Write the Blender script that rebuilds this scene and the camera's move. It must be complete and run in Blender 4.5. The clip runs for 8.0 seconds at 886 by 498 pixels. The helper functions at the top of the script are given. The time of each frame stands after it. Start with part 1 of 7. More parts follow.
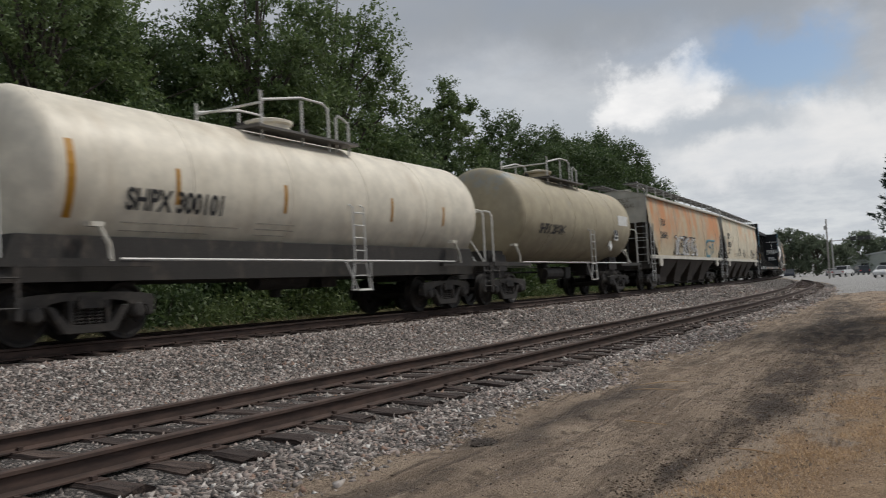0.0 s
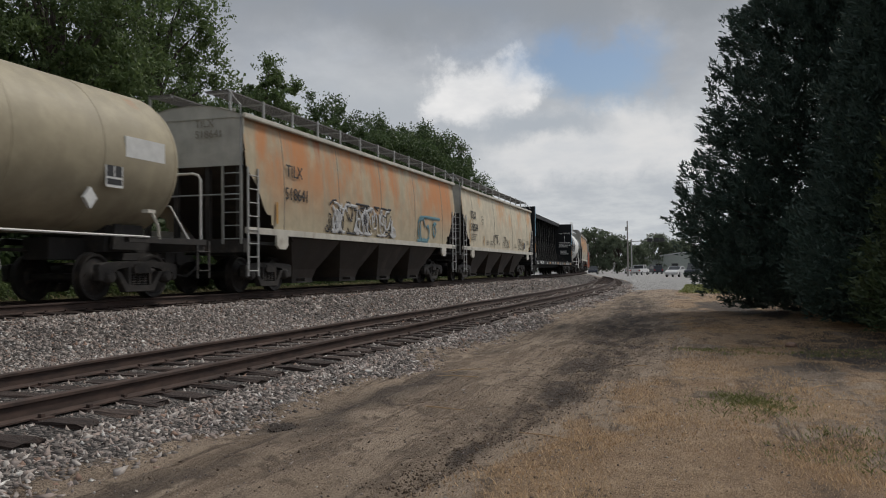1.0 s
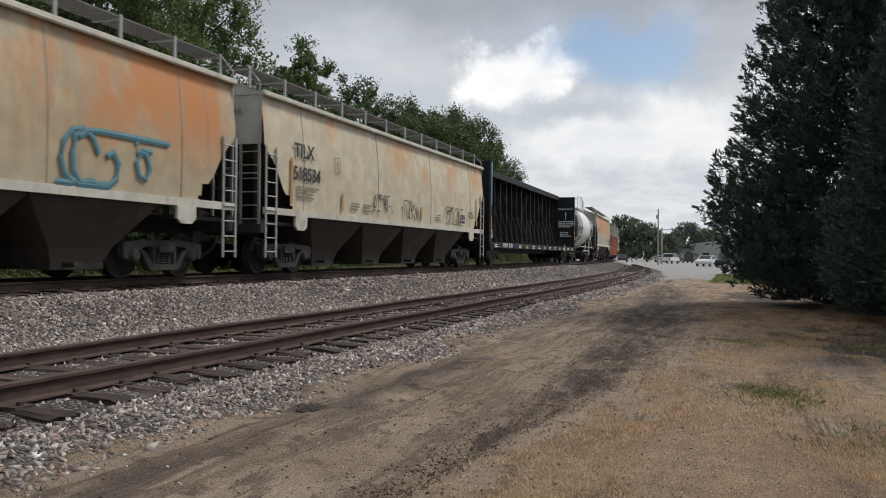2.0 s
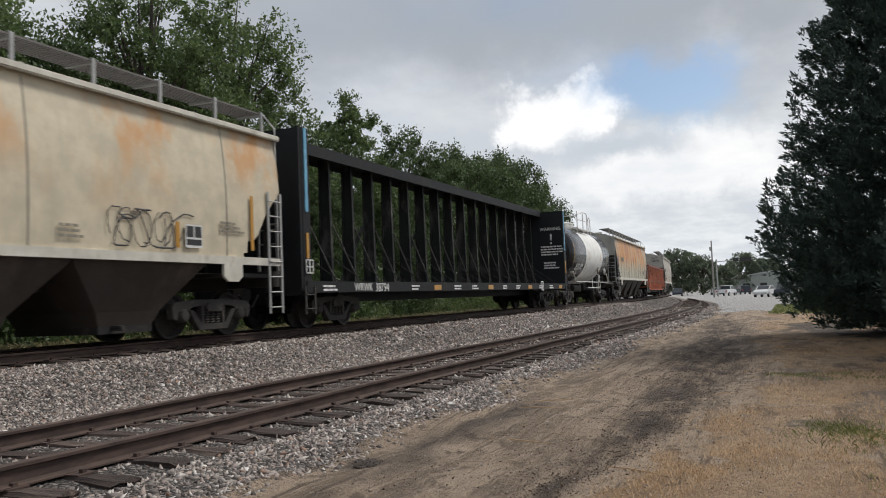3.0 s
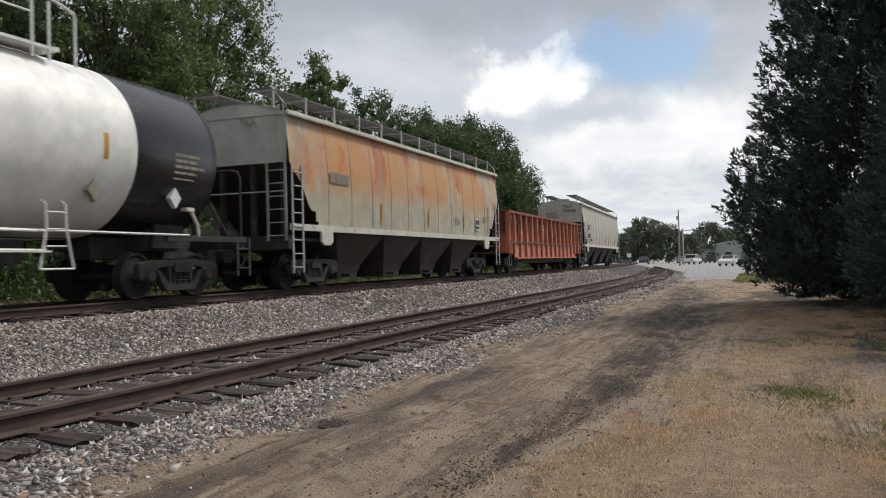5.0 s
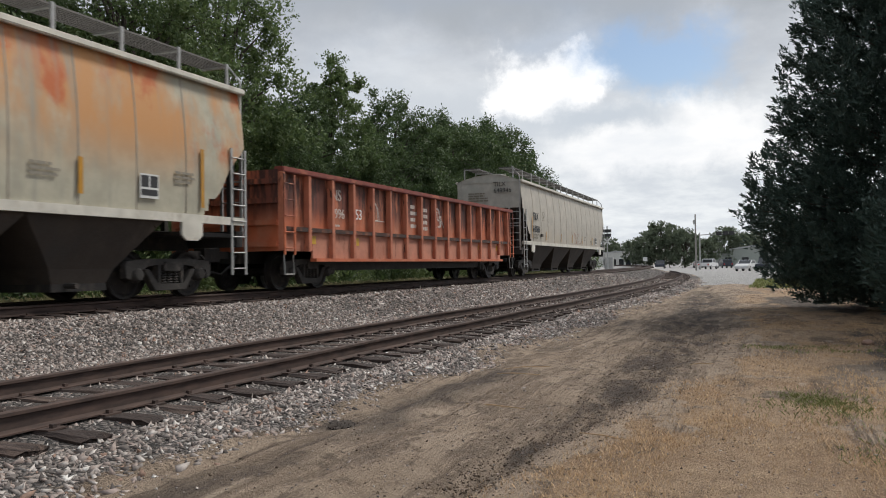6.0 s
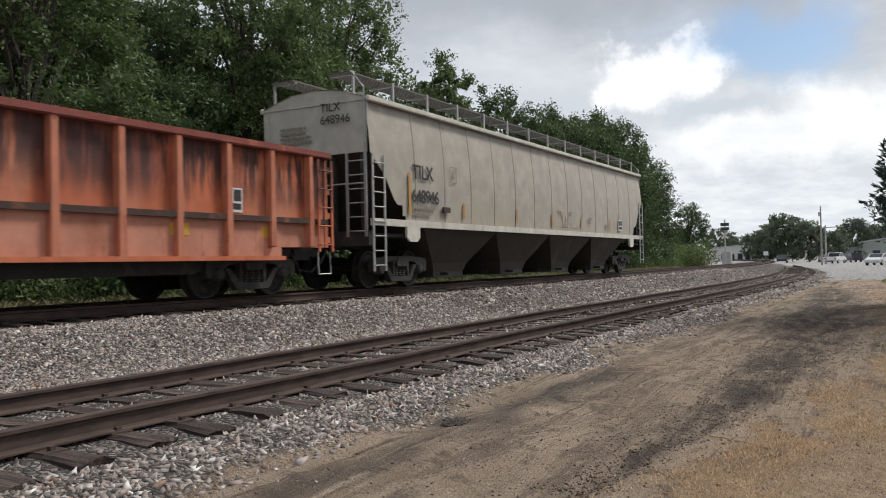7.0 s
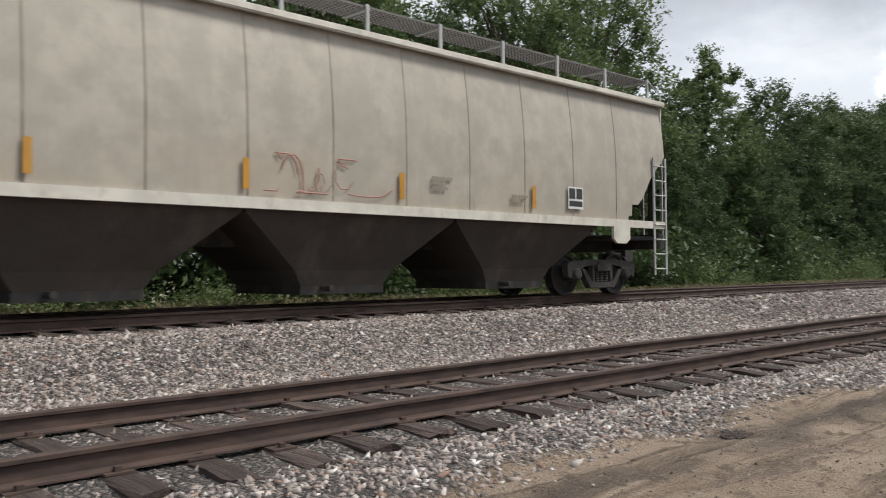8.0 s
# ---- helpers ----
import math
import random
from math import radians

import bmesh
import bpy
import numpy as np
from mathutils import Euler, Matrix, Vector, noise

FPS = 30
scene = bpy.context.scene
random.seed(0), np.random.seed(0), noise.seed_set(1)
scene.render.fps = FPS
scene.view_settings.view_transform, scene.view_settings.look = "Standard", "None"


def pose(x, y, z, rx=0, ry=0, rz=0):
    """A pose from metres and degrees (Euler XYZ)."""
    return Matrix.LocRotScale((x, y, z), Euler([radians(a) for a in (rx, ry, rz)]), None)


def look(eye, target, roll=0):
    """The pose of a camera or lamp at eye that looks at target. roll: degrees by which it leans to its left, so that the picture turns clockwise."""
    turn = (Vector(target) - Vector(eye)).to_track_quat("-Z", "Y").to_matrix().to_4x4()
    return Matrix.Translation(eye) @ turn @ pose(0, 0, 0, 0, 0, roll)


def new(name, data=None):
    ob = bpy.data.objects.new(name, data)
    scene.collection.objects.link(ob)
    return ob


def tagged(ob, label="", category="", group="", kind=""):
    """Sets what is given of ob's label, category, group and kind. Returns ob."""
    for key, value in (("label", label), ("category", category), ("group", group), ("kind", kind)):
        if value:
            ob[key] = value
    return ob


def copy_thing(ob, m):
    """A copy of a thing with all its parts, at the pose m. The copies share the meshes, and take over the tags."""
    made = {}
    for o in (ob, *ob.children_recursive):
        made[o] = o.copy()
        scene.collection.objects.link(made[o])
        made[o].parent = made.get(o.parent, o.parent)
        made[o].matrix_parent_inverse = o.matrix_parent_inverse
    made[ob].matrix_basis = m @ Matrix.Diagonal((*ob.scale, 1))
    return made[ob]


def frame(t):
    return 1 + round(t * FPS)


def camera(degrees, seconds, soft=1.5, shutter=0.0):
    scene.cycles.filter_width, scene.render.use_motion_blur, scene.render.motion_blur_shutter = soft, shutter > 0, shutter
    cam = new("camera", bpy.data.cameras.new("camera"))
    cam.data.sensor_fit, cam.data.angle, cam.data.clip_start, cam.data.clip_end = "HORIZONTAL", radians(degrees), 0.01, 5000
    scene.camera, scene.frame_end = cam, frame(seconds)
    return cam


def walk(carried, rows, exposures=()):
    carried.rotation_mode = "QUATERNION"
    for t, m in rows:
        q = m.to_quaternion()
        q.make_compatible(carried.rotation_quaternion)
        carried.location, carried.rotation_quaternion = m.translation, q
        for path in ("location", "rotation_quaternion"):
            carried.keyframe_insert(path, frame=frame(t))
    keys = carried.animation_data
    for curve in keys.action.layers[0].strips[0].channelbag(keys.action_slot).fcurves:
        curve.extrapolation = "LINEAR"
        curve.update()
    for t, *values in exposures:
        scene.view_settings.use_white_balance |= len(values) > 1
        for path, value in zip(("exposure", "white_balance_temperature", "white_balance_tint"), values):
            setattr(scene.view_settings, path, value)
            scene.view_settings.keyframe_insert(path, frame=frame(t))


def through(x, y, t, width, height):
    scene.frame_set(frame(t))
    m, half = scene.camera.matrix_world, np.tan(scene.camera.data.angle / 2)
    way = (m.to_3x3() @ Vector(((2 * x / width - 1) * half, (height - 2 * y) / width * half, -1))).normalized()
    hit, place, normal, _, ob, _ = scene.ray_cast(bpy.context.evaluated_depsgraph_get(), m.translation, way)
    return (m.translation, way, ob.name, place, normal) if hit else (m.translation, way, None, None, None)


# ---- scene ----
cam = camera(55.9, 8.0, soft=1.0, shutter=0.12)
# seconds, eye x, y, z, yaw (left of the track's line), pitch, roll
PATH = [
    (0.0, -0.101, 0.074, 1.285, 29.67, 2.73, 2.87),
    (0.5, -0.045, 0.002, 1.273, 20.32, 2.41, 2.15),
    (1.0, -0.017, -0.004, 1.266, 17.34, 1.43, 0.59),
    (1.2, -0.013, 0.002, 1.256, 16.79, 0.82, -0.28),
    (2.3, -0.051, -0.018, 1.286, 20.75, 0.73, 0.11),
    (2.5, -0.045, -0.020, 1.290, 21.65, 1.63, 1.12),
    (3.0, -0.020, -0.020, 1.315, 22.83, 3.45, 2.26),
    (3.5, -0.029, -0.021, 1.295, 22.70, 2.85, 2.02),
    (4.0, -0.012, -0.018, 1.289, 21.75, 1.46, 1.74),
    (4.5, -0.018, -0.030, 1.293, 20.88, 0.95, 1.72),
    (5.8, 0.046, -0.026, 1.287, 21.05, 1.14, 0.84),
    (6.0, 0.062, -0.029, 1.286, 21.73, 1.14, 0.85),
    (6.5, 0.084, -0.024, 1.289, 24.09, 1.07, 0.79),
    (7.0, 0.085, 0.001, 1.296, 29.26, 1.01, 1.20),
    (7.5, 0.075, 0.019, 1.295, 34.44, 1.09, 1.33),
    (8.0, -0.003, 0.111, 1.292, 46.59, 1.49, 0.53),
]
walk(cam, [(t, pose(x, y, z, 90 + pitch, roll, yaw - 90)) for t, x, y, z, yaw, pitch, roll in PATH],
     exposures=[(0.0, -0.3), (0.5, -0.5), (1.2, -0.42), (2.3, 0.0), (4.5, 0.05), (6.5, 0.1), (7.4, 0.25), (8.0, 0.45)])

# ---------------------------------------------------------------- sky and sun
SUN_AZ, SUN_EL = radians(-38), radians(52)


def build_world():
    w = bpy.data.worlds.new("sky")
    scene.world = w
    w.use_nodes = True
    nt = w.node_tree
    nt.nodes.clear()
    N, L = nt.nodes.new, nt.links.new

    def math_node(op, a, b=None, c=None, clamp=False):
        n = N("ShaderNodeMath")
        n.operation, n.use_clamp = op, clamp
        for i, v in enumerate((a, b, c)):
            if v is None:
                continue
            if isinstance(v, (int, float)):
                n.inputs[i].default_value = v
            else:
                L(v, n.inputs[i])
        return n.outputs[0]

    def ramp(v, lo, hi):
        n = N("ShaderNodeMapRange")
        n.interpolation_type = "SMOOTHSTEP"
        L(v, n.inputs["Value"])
        n.inputs["From Min"].default_value, n.inputs["From Max"].default_value = lo, hi
        return n.outputs["Result"]

    def mix(f, a, b):
        n = N("ShaderNodeMix")
        n.data_type = "RGBA"
        L(f, n.inputs["Factor"])
        for s, v in ((n.inputs[6], a), (n.inputs[7], b)):
            if isinstance(v, tuple):
                s.default_value = (*v, 1)
            else:
                L(v, s)
        return n.outputs[2]

    co = N("ShaderNodeTexCoord").outputs["Generated"]
    sep = N("ShaderNodeSeparateXYZ")
    L(co, sep.inputs[0])
    x, y, z = sep.outputs
    up = math_node("ADD", math_node("MAXIMUM", z, 0.0), 0.22)
    flat = N("ShaderNodeCombineXYZ")
    L(math_node("DIVIDE", x, up), flat.inputs[0])
    L(math_node("DIVIDE", y, up), flat.inputs[1])

    def cloud_noise(scale, detail, seed, rough=0.55):
        n = N("ShaderNodeTexNoise")
        n.noise_dimensions = "4D"
        L(flat.outputs[0], n.inputs["Vector"])
        n.inputs["W"].default_value = seed
        n.inputs["Scale"].default_value, n.inputs["Detail"].default_value, n.inputs["Roughness"].default_value = scale, detail, rough
        return n.outputs[0]

    big, mid, fine = cloud_noise(0.55, 5, 3.1), cloud_noise(1.5, 7, 7.7, 0.6), cloud_noise(5.0, 6, 1.3, 0.6)
    # a cloud bank with its own ragged outline: centre by azimuth and height, half width and half height in degrees
    az = math_node("ARCTAN2", y, x)
    el = math_node("ARCSINE", z)

    def bank(a, e, wide, high, ragged, seed, soft=0.45):
        wn = N("ShaderNodeTexNoise")
        wn.noise_dimensions = "4D"
        L(co, wn.inputs["Vector"])
        wn.inputs["W"].default_value = seed
        wn.inputs["Scale"].default_value, wn.inputs["Detail"].default_value, wn.inputs["Roughness"].default_value = 11.0, 7.0, 0.62
        two = N("ShaderNodeSeparateColor")
        L(wn.outputs["Color"], two.inputs[0])
        wa = math_node("MULTIPLY", math_node("SUBTRACT", two.outputs[0], 0.5), radians(ragged) * 3.2)
        we = math_node("MULTIPLY", math_node("SUBTRACT", two.outputs[1], 0.5), radians(ragged) * 2.2)
        da = math_node("DIVIDE", math_node("ADD", math_node("SUBTRACT", az, radians(a)), wa), radians(wide))
        de = math_node("DIVIDE", math_node("ADD", math_node("SUBTRACT", el, radians(e)), we), radians(high))
        r = math_node("SQRT", math_node("ADD", math_node("MULTIPLY", da, da), math_node("MULTIPLY", de, de)))
        return ramp(r, 1.0 + soft, 1.0 - soft)

    sky = N("ShaderNodeTexSky")
    sky.sky_type, sky.sun_disc = "NISHITA", False
    sky.sun_elevation, sky.sun_rotation = SUN_EL, radians(90) - SUN_AZ
    bg_sky = N("ShaderNodeBackground")
    L(sky.outputs[0], bg_sky.inputs[0])
    bg_sky.inputs[1].default_value = 0.11
    grey = mix(ramp(mid, 0.34, 0.68), (0.44, 0.47, 0.52), (0.70, 0.73, 0.77))
    pale = mix(ramp(fine, 0.3, 0.7), (0.64, 0.68, 0.73), (0.84, 0.87, 0.89))
    grey = mix(ramp(el, radians(16), radians(4)), grey, pale)
    grey = mix(bank(24, 19.5, 17, 3.4, 3.5, 1.0, 0.8), grey, (0.43, 0.46, 0.51))
    grey = mix(bank(10, 18.4, 20, 2.4, 3.5, 8.0, 0.7), grey, (0.40, 0.43, 0.47))
    grey = mix(bank(21, 10.5, 9, 1.6, 3.0, 2.0, 0.9), grey, (0.60, 0.64, 0.69))
    white = mix(ramp(fine, 0.3, 0.7), (0.94, 0.95, 0.97), (1.16, 1.15, 1.14))
    col = mix(bank(13.6, 12.3, 4.2, 2.5, 3.8, 3.0, 0.22), grey, white)
    haze = mix(ramp(mid, 0.35, 0.65), (0.80, 0.83, 0.87), (1.0, 0.995, 0.99))
    col = mix(bank(6.8, 7.9, 7.6, 2.7, 3.6, 4.0, 0.32), col, haze)
    col = mix(bank(10.6, 9.6, 4.6, 0.9, 2.2, 5.0, 0.7), col, (0.58, 0.63, 0.69))
    bg_cloud = N("ShaderNodeBackground")
    L(col, bg_cloud.inputs[0])
    bg_cloud.inputs[1].default_value = 1.0
    gap = math_node("MULTIPLY", bank(6.0, 12.8, 4.4, 2.2, 4.0, 6.0, 0.9), 0.19)
    cover = ramp(math_node("SUBTRACT", big, gap), 0.30, 0.52)
    ms = N("ShaderNodeMixShader")
    L(cover, ms.inputs[0])
    L(bg_sky.outputs[0], ms.inputs[1])
    L(bg_cloud.outputs[0], ms.inputs[2])
    out = N("ShaderNodeOutputWorld")
    L(ms.outputs[0], out.inputs[0])


build_world()
sun = new("sun", bpy.data.lights.new("sun", "SUN"))
sun.data.energy, sun.data.angle, sun.data.color = 2.7, radians(14), (1.0, 0.95, 0.87)
sun_dir = Vector((math.cos(SUN_AZ) * math.cos(SUN_EL), math.sin(SUN_AZ) * math.cos(SUN_EL), math.sin(SUN_EL)))
sun.matrix_world = look(sun_dir * 200, (0, 0, 0))


# ---------------------------------------------------------------- materials
class Shader:
    """A small builder for a principled material."""

    def __init__(self, name, rough=0.7, metal=0.0):
        self.m = bpy.data.materials.new(name)
        self.m.use_nodes = True
        self.t = self.m.node_tree
        self.p = self.t.nodes["Principled BSDF"]
        self.p.inputs["Roughness"].default_value = rough
        self.p.inputs["Metallic"].default_value = metal
        self.co = self.n("ShaderNodeTexCoord").outputs["Object"]

    def n(self, kind):
        return self.t.nodes.new(kind)

    def link(self, a, b):
        self.t.links.new(a, b)

    def noise(self, scale, detail=4, rough=0.55, seed=0.0, co=None):
        mp = self.n("ShaderNodeMapping")
        mp.inputs["Scale"].default_value = scale if isinstance(scale, tuple) else (scale,) * 3
        mp.inputs["Location"].default_value = (seed, seed * 1.7, seed * 0.6)
        self.link(co or self.co, mp.inputs["Vector"])
        nz = self.n("ShaderNodeTexNoise")
        nz.inputs["Scale"].default_value = 1.0
        nz.inputs["Detail"].default_value, nz.inputs["Roughness"].default_value = detail, rough
        self.link(mp.outputs[0], nz.inputs["Vector"])
        return nz.outputs[0]

    def cells(self, scale, feature="F1", out="Distance"):
        v = self.n("ShaderNodeTexVoronoi")
        v.feature = feature
        mp = self.n("ShaderNodeMapping")
        mp.inputs["Scale"].default_value = scale if isinstance(scale, tuple) else (scale,) * 3
        self.link(self.co, mp.inputs["Vector"])
        v.inputs["Scale"].default_value = 1.0
        self.link(mp.outputs[0], v.inputs["Vector"])
        return v.outputs[out]

    def axis(self, i):
        s = self.n("ShaderNodeSeparateXYZ")
        self.link(self.co, s.inputs[0])
        return s.outputs[i]

    def ramp(self, v, lo, hi, a=0.0, b=1.0):
        r = self.n("ShaderNodeMapRange")
        r.interpolation_type = "SMOOTHSTEP"
        self.link(v, r.inputs["Value"])
        for k, q in (("From Min", lo), ("From Max", hi), ("To Min", a), ("To Max", b)):
            r.inputs[k].default_value = q
        return r.outputs["Result"]

    def math(self, op, a, b):
        m = self.n("ShaderNodeMath")
        m.operation = op
        for i, v in enumerate((a, b)):
            if isinstance(v, (int, float)):
                m.inputs[i].default_value = v
            else:
                self.link(v, m.inputs[i])
        return m.outputs[0]

    def mix(self, f, a, b, blend="MIX"):
        x = self.n("ShaderNodeMix")
        x.data_type, x.blend_type = "RGBA", blend
        if isinstance(f, (int, float)):
            x.inputs["Factor"].default_value = f
        else:
            self.link(f, x.inputs["Factor"])
        for s, v in ((x.inputs[6], a), (x.inputs[7], b)):
            if isinstance(v, tuple):
                s.default_value = (*v, 1)
            else:
                self.link(v, s)
        return x.outputs[2]

    def attr(self, name):
        a = self.n("ShaderNodeAttribute")
        a.attribute_name = name
        return a.outputs["Fac"]

    def random(self):
        return self.n("ShaderNodeObjectInfo").outputs["Random"]

    def island(self):
        return self.n("ShaderNodeNewGeometry").outputs["Random Per Island"]

    def base(self, col):
        if isinstance(col, tuple):
            self.p.inputs["Base Color"].default_value = (*col, 1)
        else:
            self.link(col, self.p.inputs["Base Color"])

    def rough(self, v):
        self.link(v, self.p.inputs["Roughness"])

    def bump(self, h, strength=0.3, dist=0.01):
        b = self.n("ShaderNodeBump")
        b.inputs["Strength"].default_value, b.inputs["Distance"].default_value = strength, dist
        self.link(h, b.inputs["Height"])
        self.link(b.outputs[0], self.p.inputs["Normal"])


def worn_paint(name, base, layers=(), rough=0.55, metal=0.0, bump=0.15, grain=0.12, sheen=0.5):
    """Paint with stains over it. Each layer: colour, noise scale, from, to, seed and, if wanted, a height range over which it fades in."""
    s = Shader(name, rough, metal)
    s.p.inputs["Specular IOR Level"].default_value = sheen
    soft = s.noise(2.3, 5, 0.6, 4.0)
    dark = tuple(c * (1 - grain * 2) for c in base)
    col = s.mix(s.ramp(soft, 0.3, 0.75), dark, base)
    for layer in layers:
        lc, sc, lo, hi, seed = layer[:5]
        f = s.ramp(s.noise(sc, 6, 0.62, seed), lo, hi)
        if len(layer) > 5:
            f = s.math("MULTIPLY", f, s.ramp(s.axis(2), layer[5], layer[6]))
        col = s.mix(f, col, lc)
    s.base(col)
    fine = s.noise(38.0, 4, 0.6, 9.0)
    s.rough(s.ramp(fine, 0.2, 0.8, rough - 0.12, rough + 0.15))
    s.bump(s.math("ADD", fine, soft), bump, 0.006)
    return s.m


def plain(name, base, rough=0.5, metal=0.0, vary=0.2, scale=6.0):
    s = Shader(name, rough, metal)
    s.base(s.mix(s.ramp(s.noise(scale, 5, 0.6, 2.0), 0.25, 0.8), tuple(c * (1 - vary) for c in base), base))
    s.bump(s.noise(scale * 6, 3), 0.12, 0.004)
    return s.m


RUST, RUST_DARK, SOOT = (0.36, 0.13, 0.045), (0.12, 0.045, 0.025), (0.045, 0.04, 0.036)
V = (1.6, 1.6, 0.28)      # noise stretched upright, for streaks that run down
M = {}
M["hopper_orange"] = worn_paint("cream_rusty_paint", (0.52, 0.44, 0.30), [
    ((0.55, 0.23, 0.08), (0.55, 0.5, 0.30), 0.38, 0.58, 1.0, 1.6, 3.6), ((0.42, 0.15, 0.06), V, 0.56, 0.72, 5.0, 2.0, 4.2),
    ((0.36, 0.31, 0.22), (2.6, 2.0, 0.25), 0.5, 0.75, 8.0)], rough=0.6)
M["hopper_cream"] = worn_paint("cream_paint", (0.66, 0.58, 0.43), [
    ((0.58, 0.31, 0.13), (0.75, 0.5, 0.55), 0.50, 0.68, 2.0, 1.8, 4.2), ((0.47, 0.42, 0.31), (1.6, 1.6, 0.2), 0.5, 0.75, 6.0),
    ((0.42, 0.25, 0.12), (6, 6, 1.2), 0.68, 0.8, 3.0)], rough=0.55)
M["hopper_streaked"] = worn_paint("grey_tan_rust_streaked_paint", (0.47, 0.44, 0.34), [
    ((0.52, 0.26, 0.10), (0.6, 0.5, 0.30), 0.36, 0.56, 3.0, 1.9, 3.2), ((0.46, 0.12, 0.035), (0.7, 0.5, 0.5), 0.52, 0.64, 7.0, 2.2, 3.2),
    ((0.29, 0.28, 0.23), (2.2, 2.0, 0.2), 0.5, 0.75, 1.5)], rough=0.6)
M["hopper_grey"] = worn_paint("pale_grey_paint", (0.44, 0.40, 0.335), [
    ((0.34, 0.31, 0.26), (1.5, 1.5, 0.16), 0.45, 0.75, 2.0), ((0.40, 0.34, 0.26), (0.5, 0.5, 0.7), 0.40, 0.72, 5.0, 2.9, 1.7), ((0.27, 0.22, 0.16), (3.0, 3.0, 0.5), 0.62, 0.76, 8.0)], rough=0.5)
M["hopper_end_grey"] = worn_paint("pale_grey_end_paint", (0.50, 0.49, 0.44), [
    ((0.30, 0.28, 0.25), (1.5, 1.5, 0.3), 0.52, 0.8, 3.0), (SOOT, (3, 3, 0.5), 0.66, 0.8, 6.0)], rough=0.6)
M["sill_white"] = worn_paint("white_sill_paint", (0.66, 0.63, 0.55), [((0.36, 0.31, 0.25), (3, 3, 2), 0.52, 0.8, 3.0)], rough=0.6)
# Grimy bay paint, its base darkened to carry the shade under the car.
M["under_tan"] = worn_paint("grimy_shaded_bay_paint", (0.060, 0.047, 0.038), [(SOOT, (0.9, 0.9, 0.5), 0.5, 0.75, 4.0), ((0.105, 0.083, 0.066), (0.8, 0.8, 0.5), 0.55, 0.75, 8.0)], rough=0.9)
M["seam"] = worn_paint("dirty_seam", (0.36, 0.32, 0.26), [((0.13, 0.11, 0.085), (1.3, 1.3, 0.8), 0.42, 0.68, 2.0, 3.6, 2.0)], rough=0.8)
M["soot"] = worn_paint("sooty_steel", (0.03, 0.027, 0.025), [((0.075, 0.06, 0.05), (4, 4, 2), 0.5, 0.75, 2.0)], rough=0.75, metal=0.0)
M["truck"] = worn_paint("brake_dust_cast_steel", (0.035, 0.031, 0.028), [((0.085, 0.07, 0.058), (6, 6, 6), 0.5, 0.75, 2.0)], rough=0.75)
M["wheel"] = worn_paint("wheel_steel", (0.032, 0.028, 0.026), [((0.08, 0.062, 0.05), (8, 8, 8), 0.5, 0.75, 2.0)], rough=0.6, metal=0.3)
M["tread"] = plain("bright_wheel_tread", (0.42, 0.41, 0.40), 0.32, 1.0)
M["galv"] = plain("galvanised_steel", (0.42, 0.42, 0.41), 0.5, 0.5)
M["grating"] = plain("dark_grating", (0.16, 0.15, 0.14), 0.6, 0.5)
M["rail_white"] = plain("white_handrail_paint", (0.70, 0.69, 0.66), 0.5)
# The last two layers are darker blotches that fade in towards the bottom.
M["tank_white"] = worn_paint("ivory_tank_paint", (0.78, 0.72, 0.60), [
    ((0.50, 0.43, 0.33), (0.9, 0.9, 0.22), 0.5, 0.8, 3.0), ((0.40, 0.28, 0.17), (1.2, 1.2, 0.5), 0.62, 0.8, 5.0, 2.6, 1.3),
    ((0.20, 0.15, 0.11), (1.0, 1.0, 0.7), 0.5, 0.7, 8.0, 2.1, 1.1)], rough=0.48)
# First layer: blue-grey patch high up; last: darker blotches towards the bottom.
M["tank_tan"] = worn_paint("khaki_tank_paint", (0.40, 0.345, 0.235), [
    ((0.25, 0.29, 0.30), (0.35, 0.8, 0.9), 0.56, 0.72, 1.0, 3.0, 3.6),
    ((0.30, 0.26, 0.185), (0.9, 0.9, 0.25), 0.48, 0.75, 3.0), ((0.44, 0.20, 0.09), (0.5, 0.8, 0.9), 0.60, 0.72, 5.0, 3.6, 4.2),
    ((0.18, 0.145, 0.11), (1.0, 1.0, 0.7), 0.52, 0.75, 8.0, 2.4, 1.2)], rough=0.55)
M["tank_black"] = worn_paint("black_tank_paint", (0.014, 0.014, 0.017), [((0.026, 0.026, 0.029), (1.2, 1.2, 0.3), 0.5, 0.8, 3.0)], rough=0.2, bump=0.008)
M["tank_band"] = worn_paint("clean_white_tank_paint", (0.84, 0.83, 0.79), [((0.58, 0.54, 0.47), (1.2, 1.2, 0.25), 0.56, 0.85, 3.0)], rough=0.4, bump=0.06)
M["centerbeam"] = worn_paint("black_car_paint", (0.015, 0.0165, 0.019), [((0.026, 0.025, 0.023), (1.4, 1.4, 0.5), 0.5, 0.8, 3.0)], rough=0.65, sheen=0.25)
M["gondola"] = worn_paint("faded_orange_red_paint", (0.56, 0.150, 0.065), [
    ((0.50, 0.21, 0.125), (0.9, 0.9, 0.5), 0.46, 0.68, 2.0),
    ((0.19, 0.055, 0.034), (0.9, 0.9, 0.35), 0.40, 0.54, 12.0, 1.5, 2.1),
    ((0.060, 0.022, 0.017), (6.5, 6.5, 0.8), 0.44, 0.55, 4.0, 1.5, 2.4),
    ((0.14, 0.045, 0.028), (2.6, 2.6, 0.5), 0.55, 0.64, 7.0, 1.3, 2.2), (SOOT, (4, 4, 4), 0.7, 0.8, 9.0)], rough=0.65)
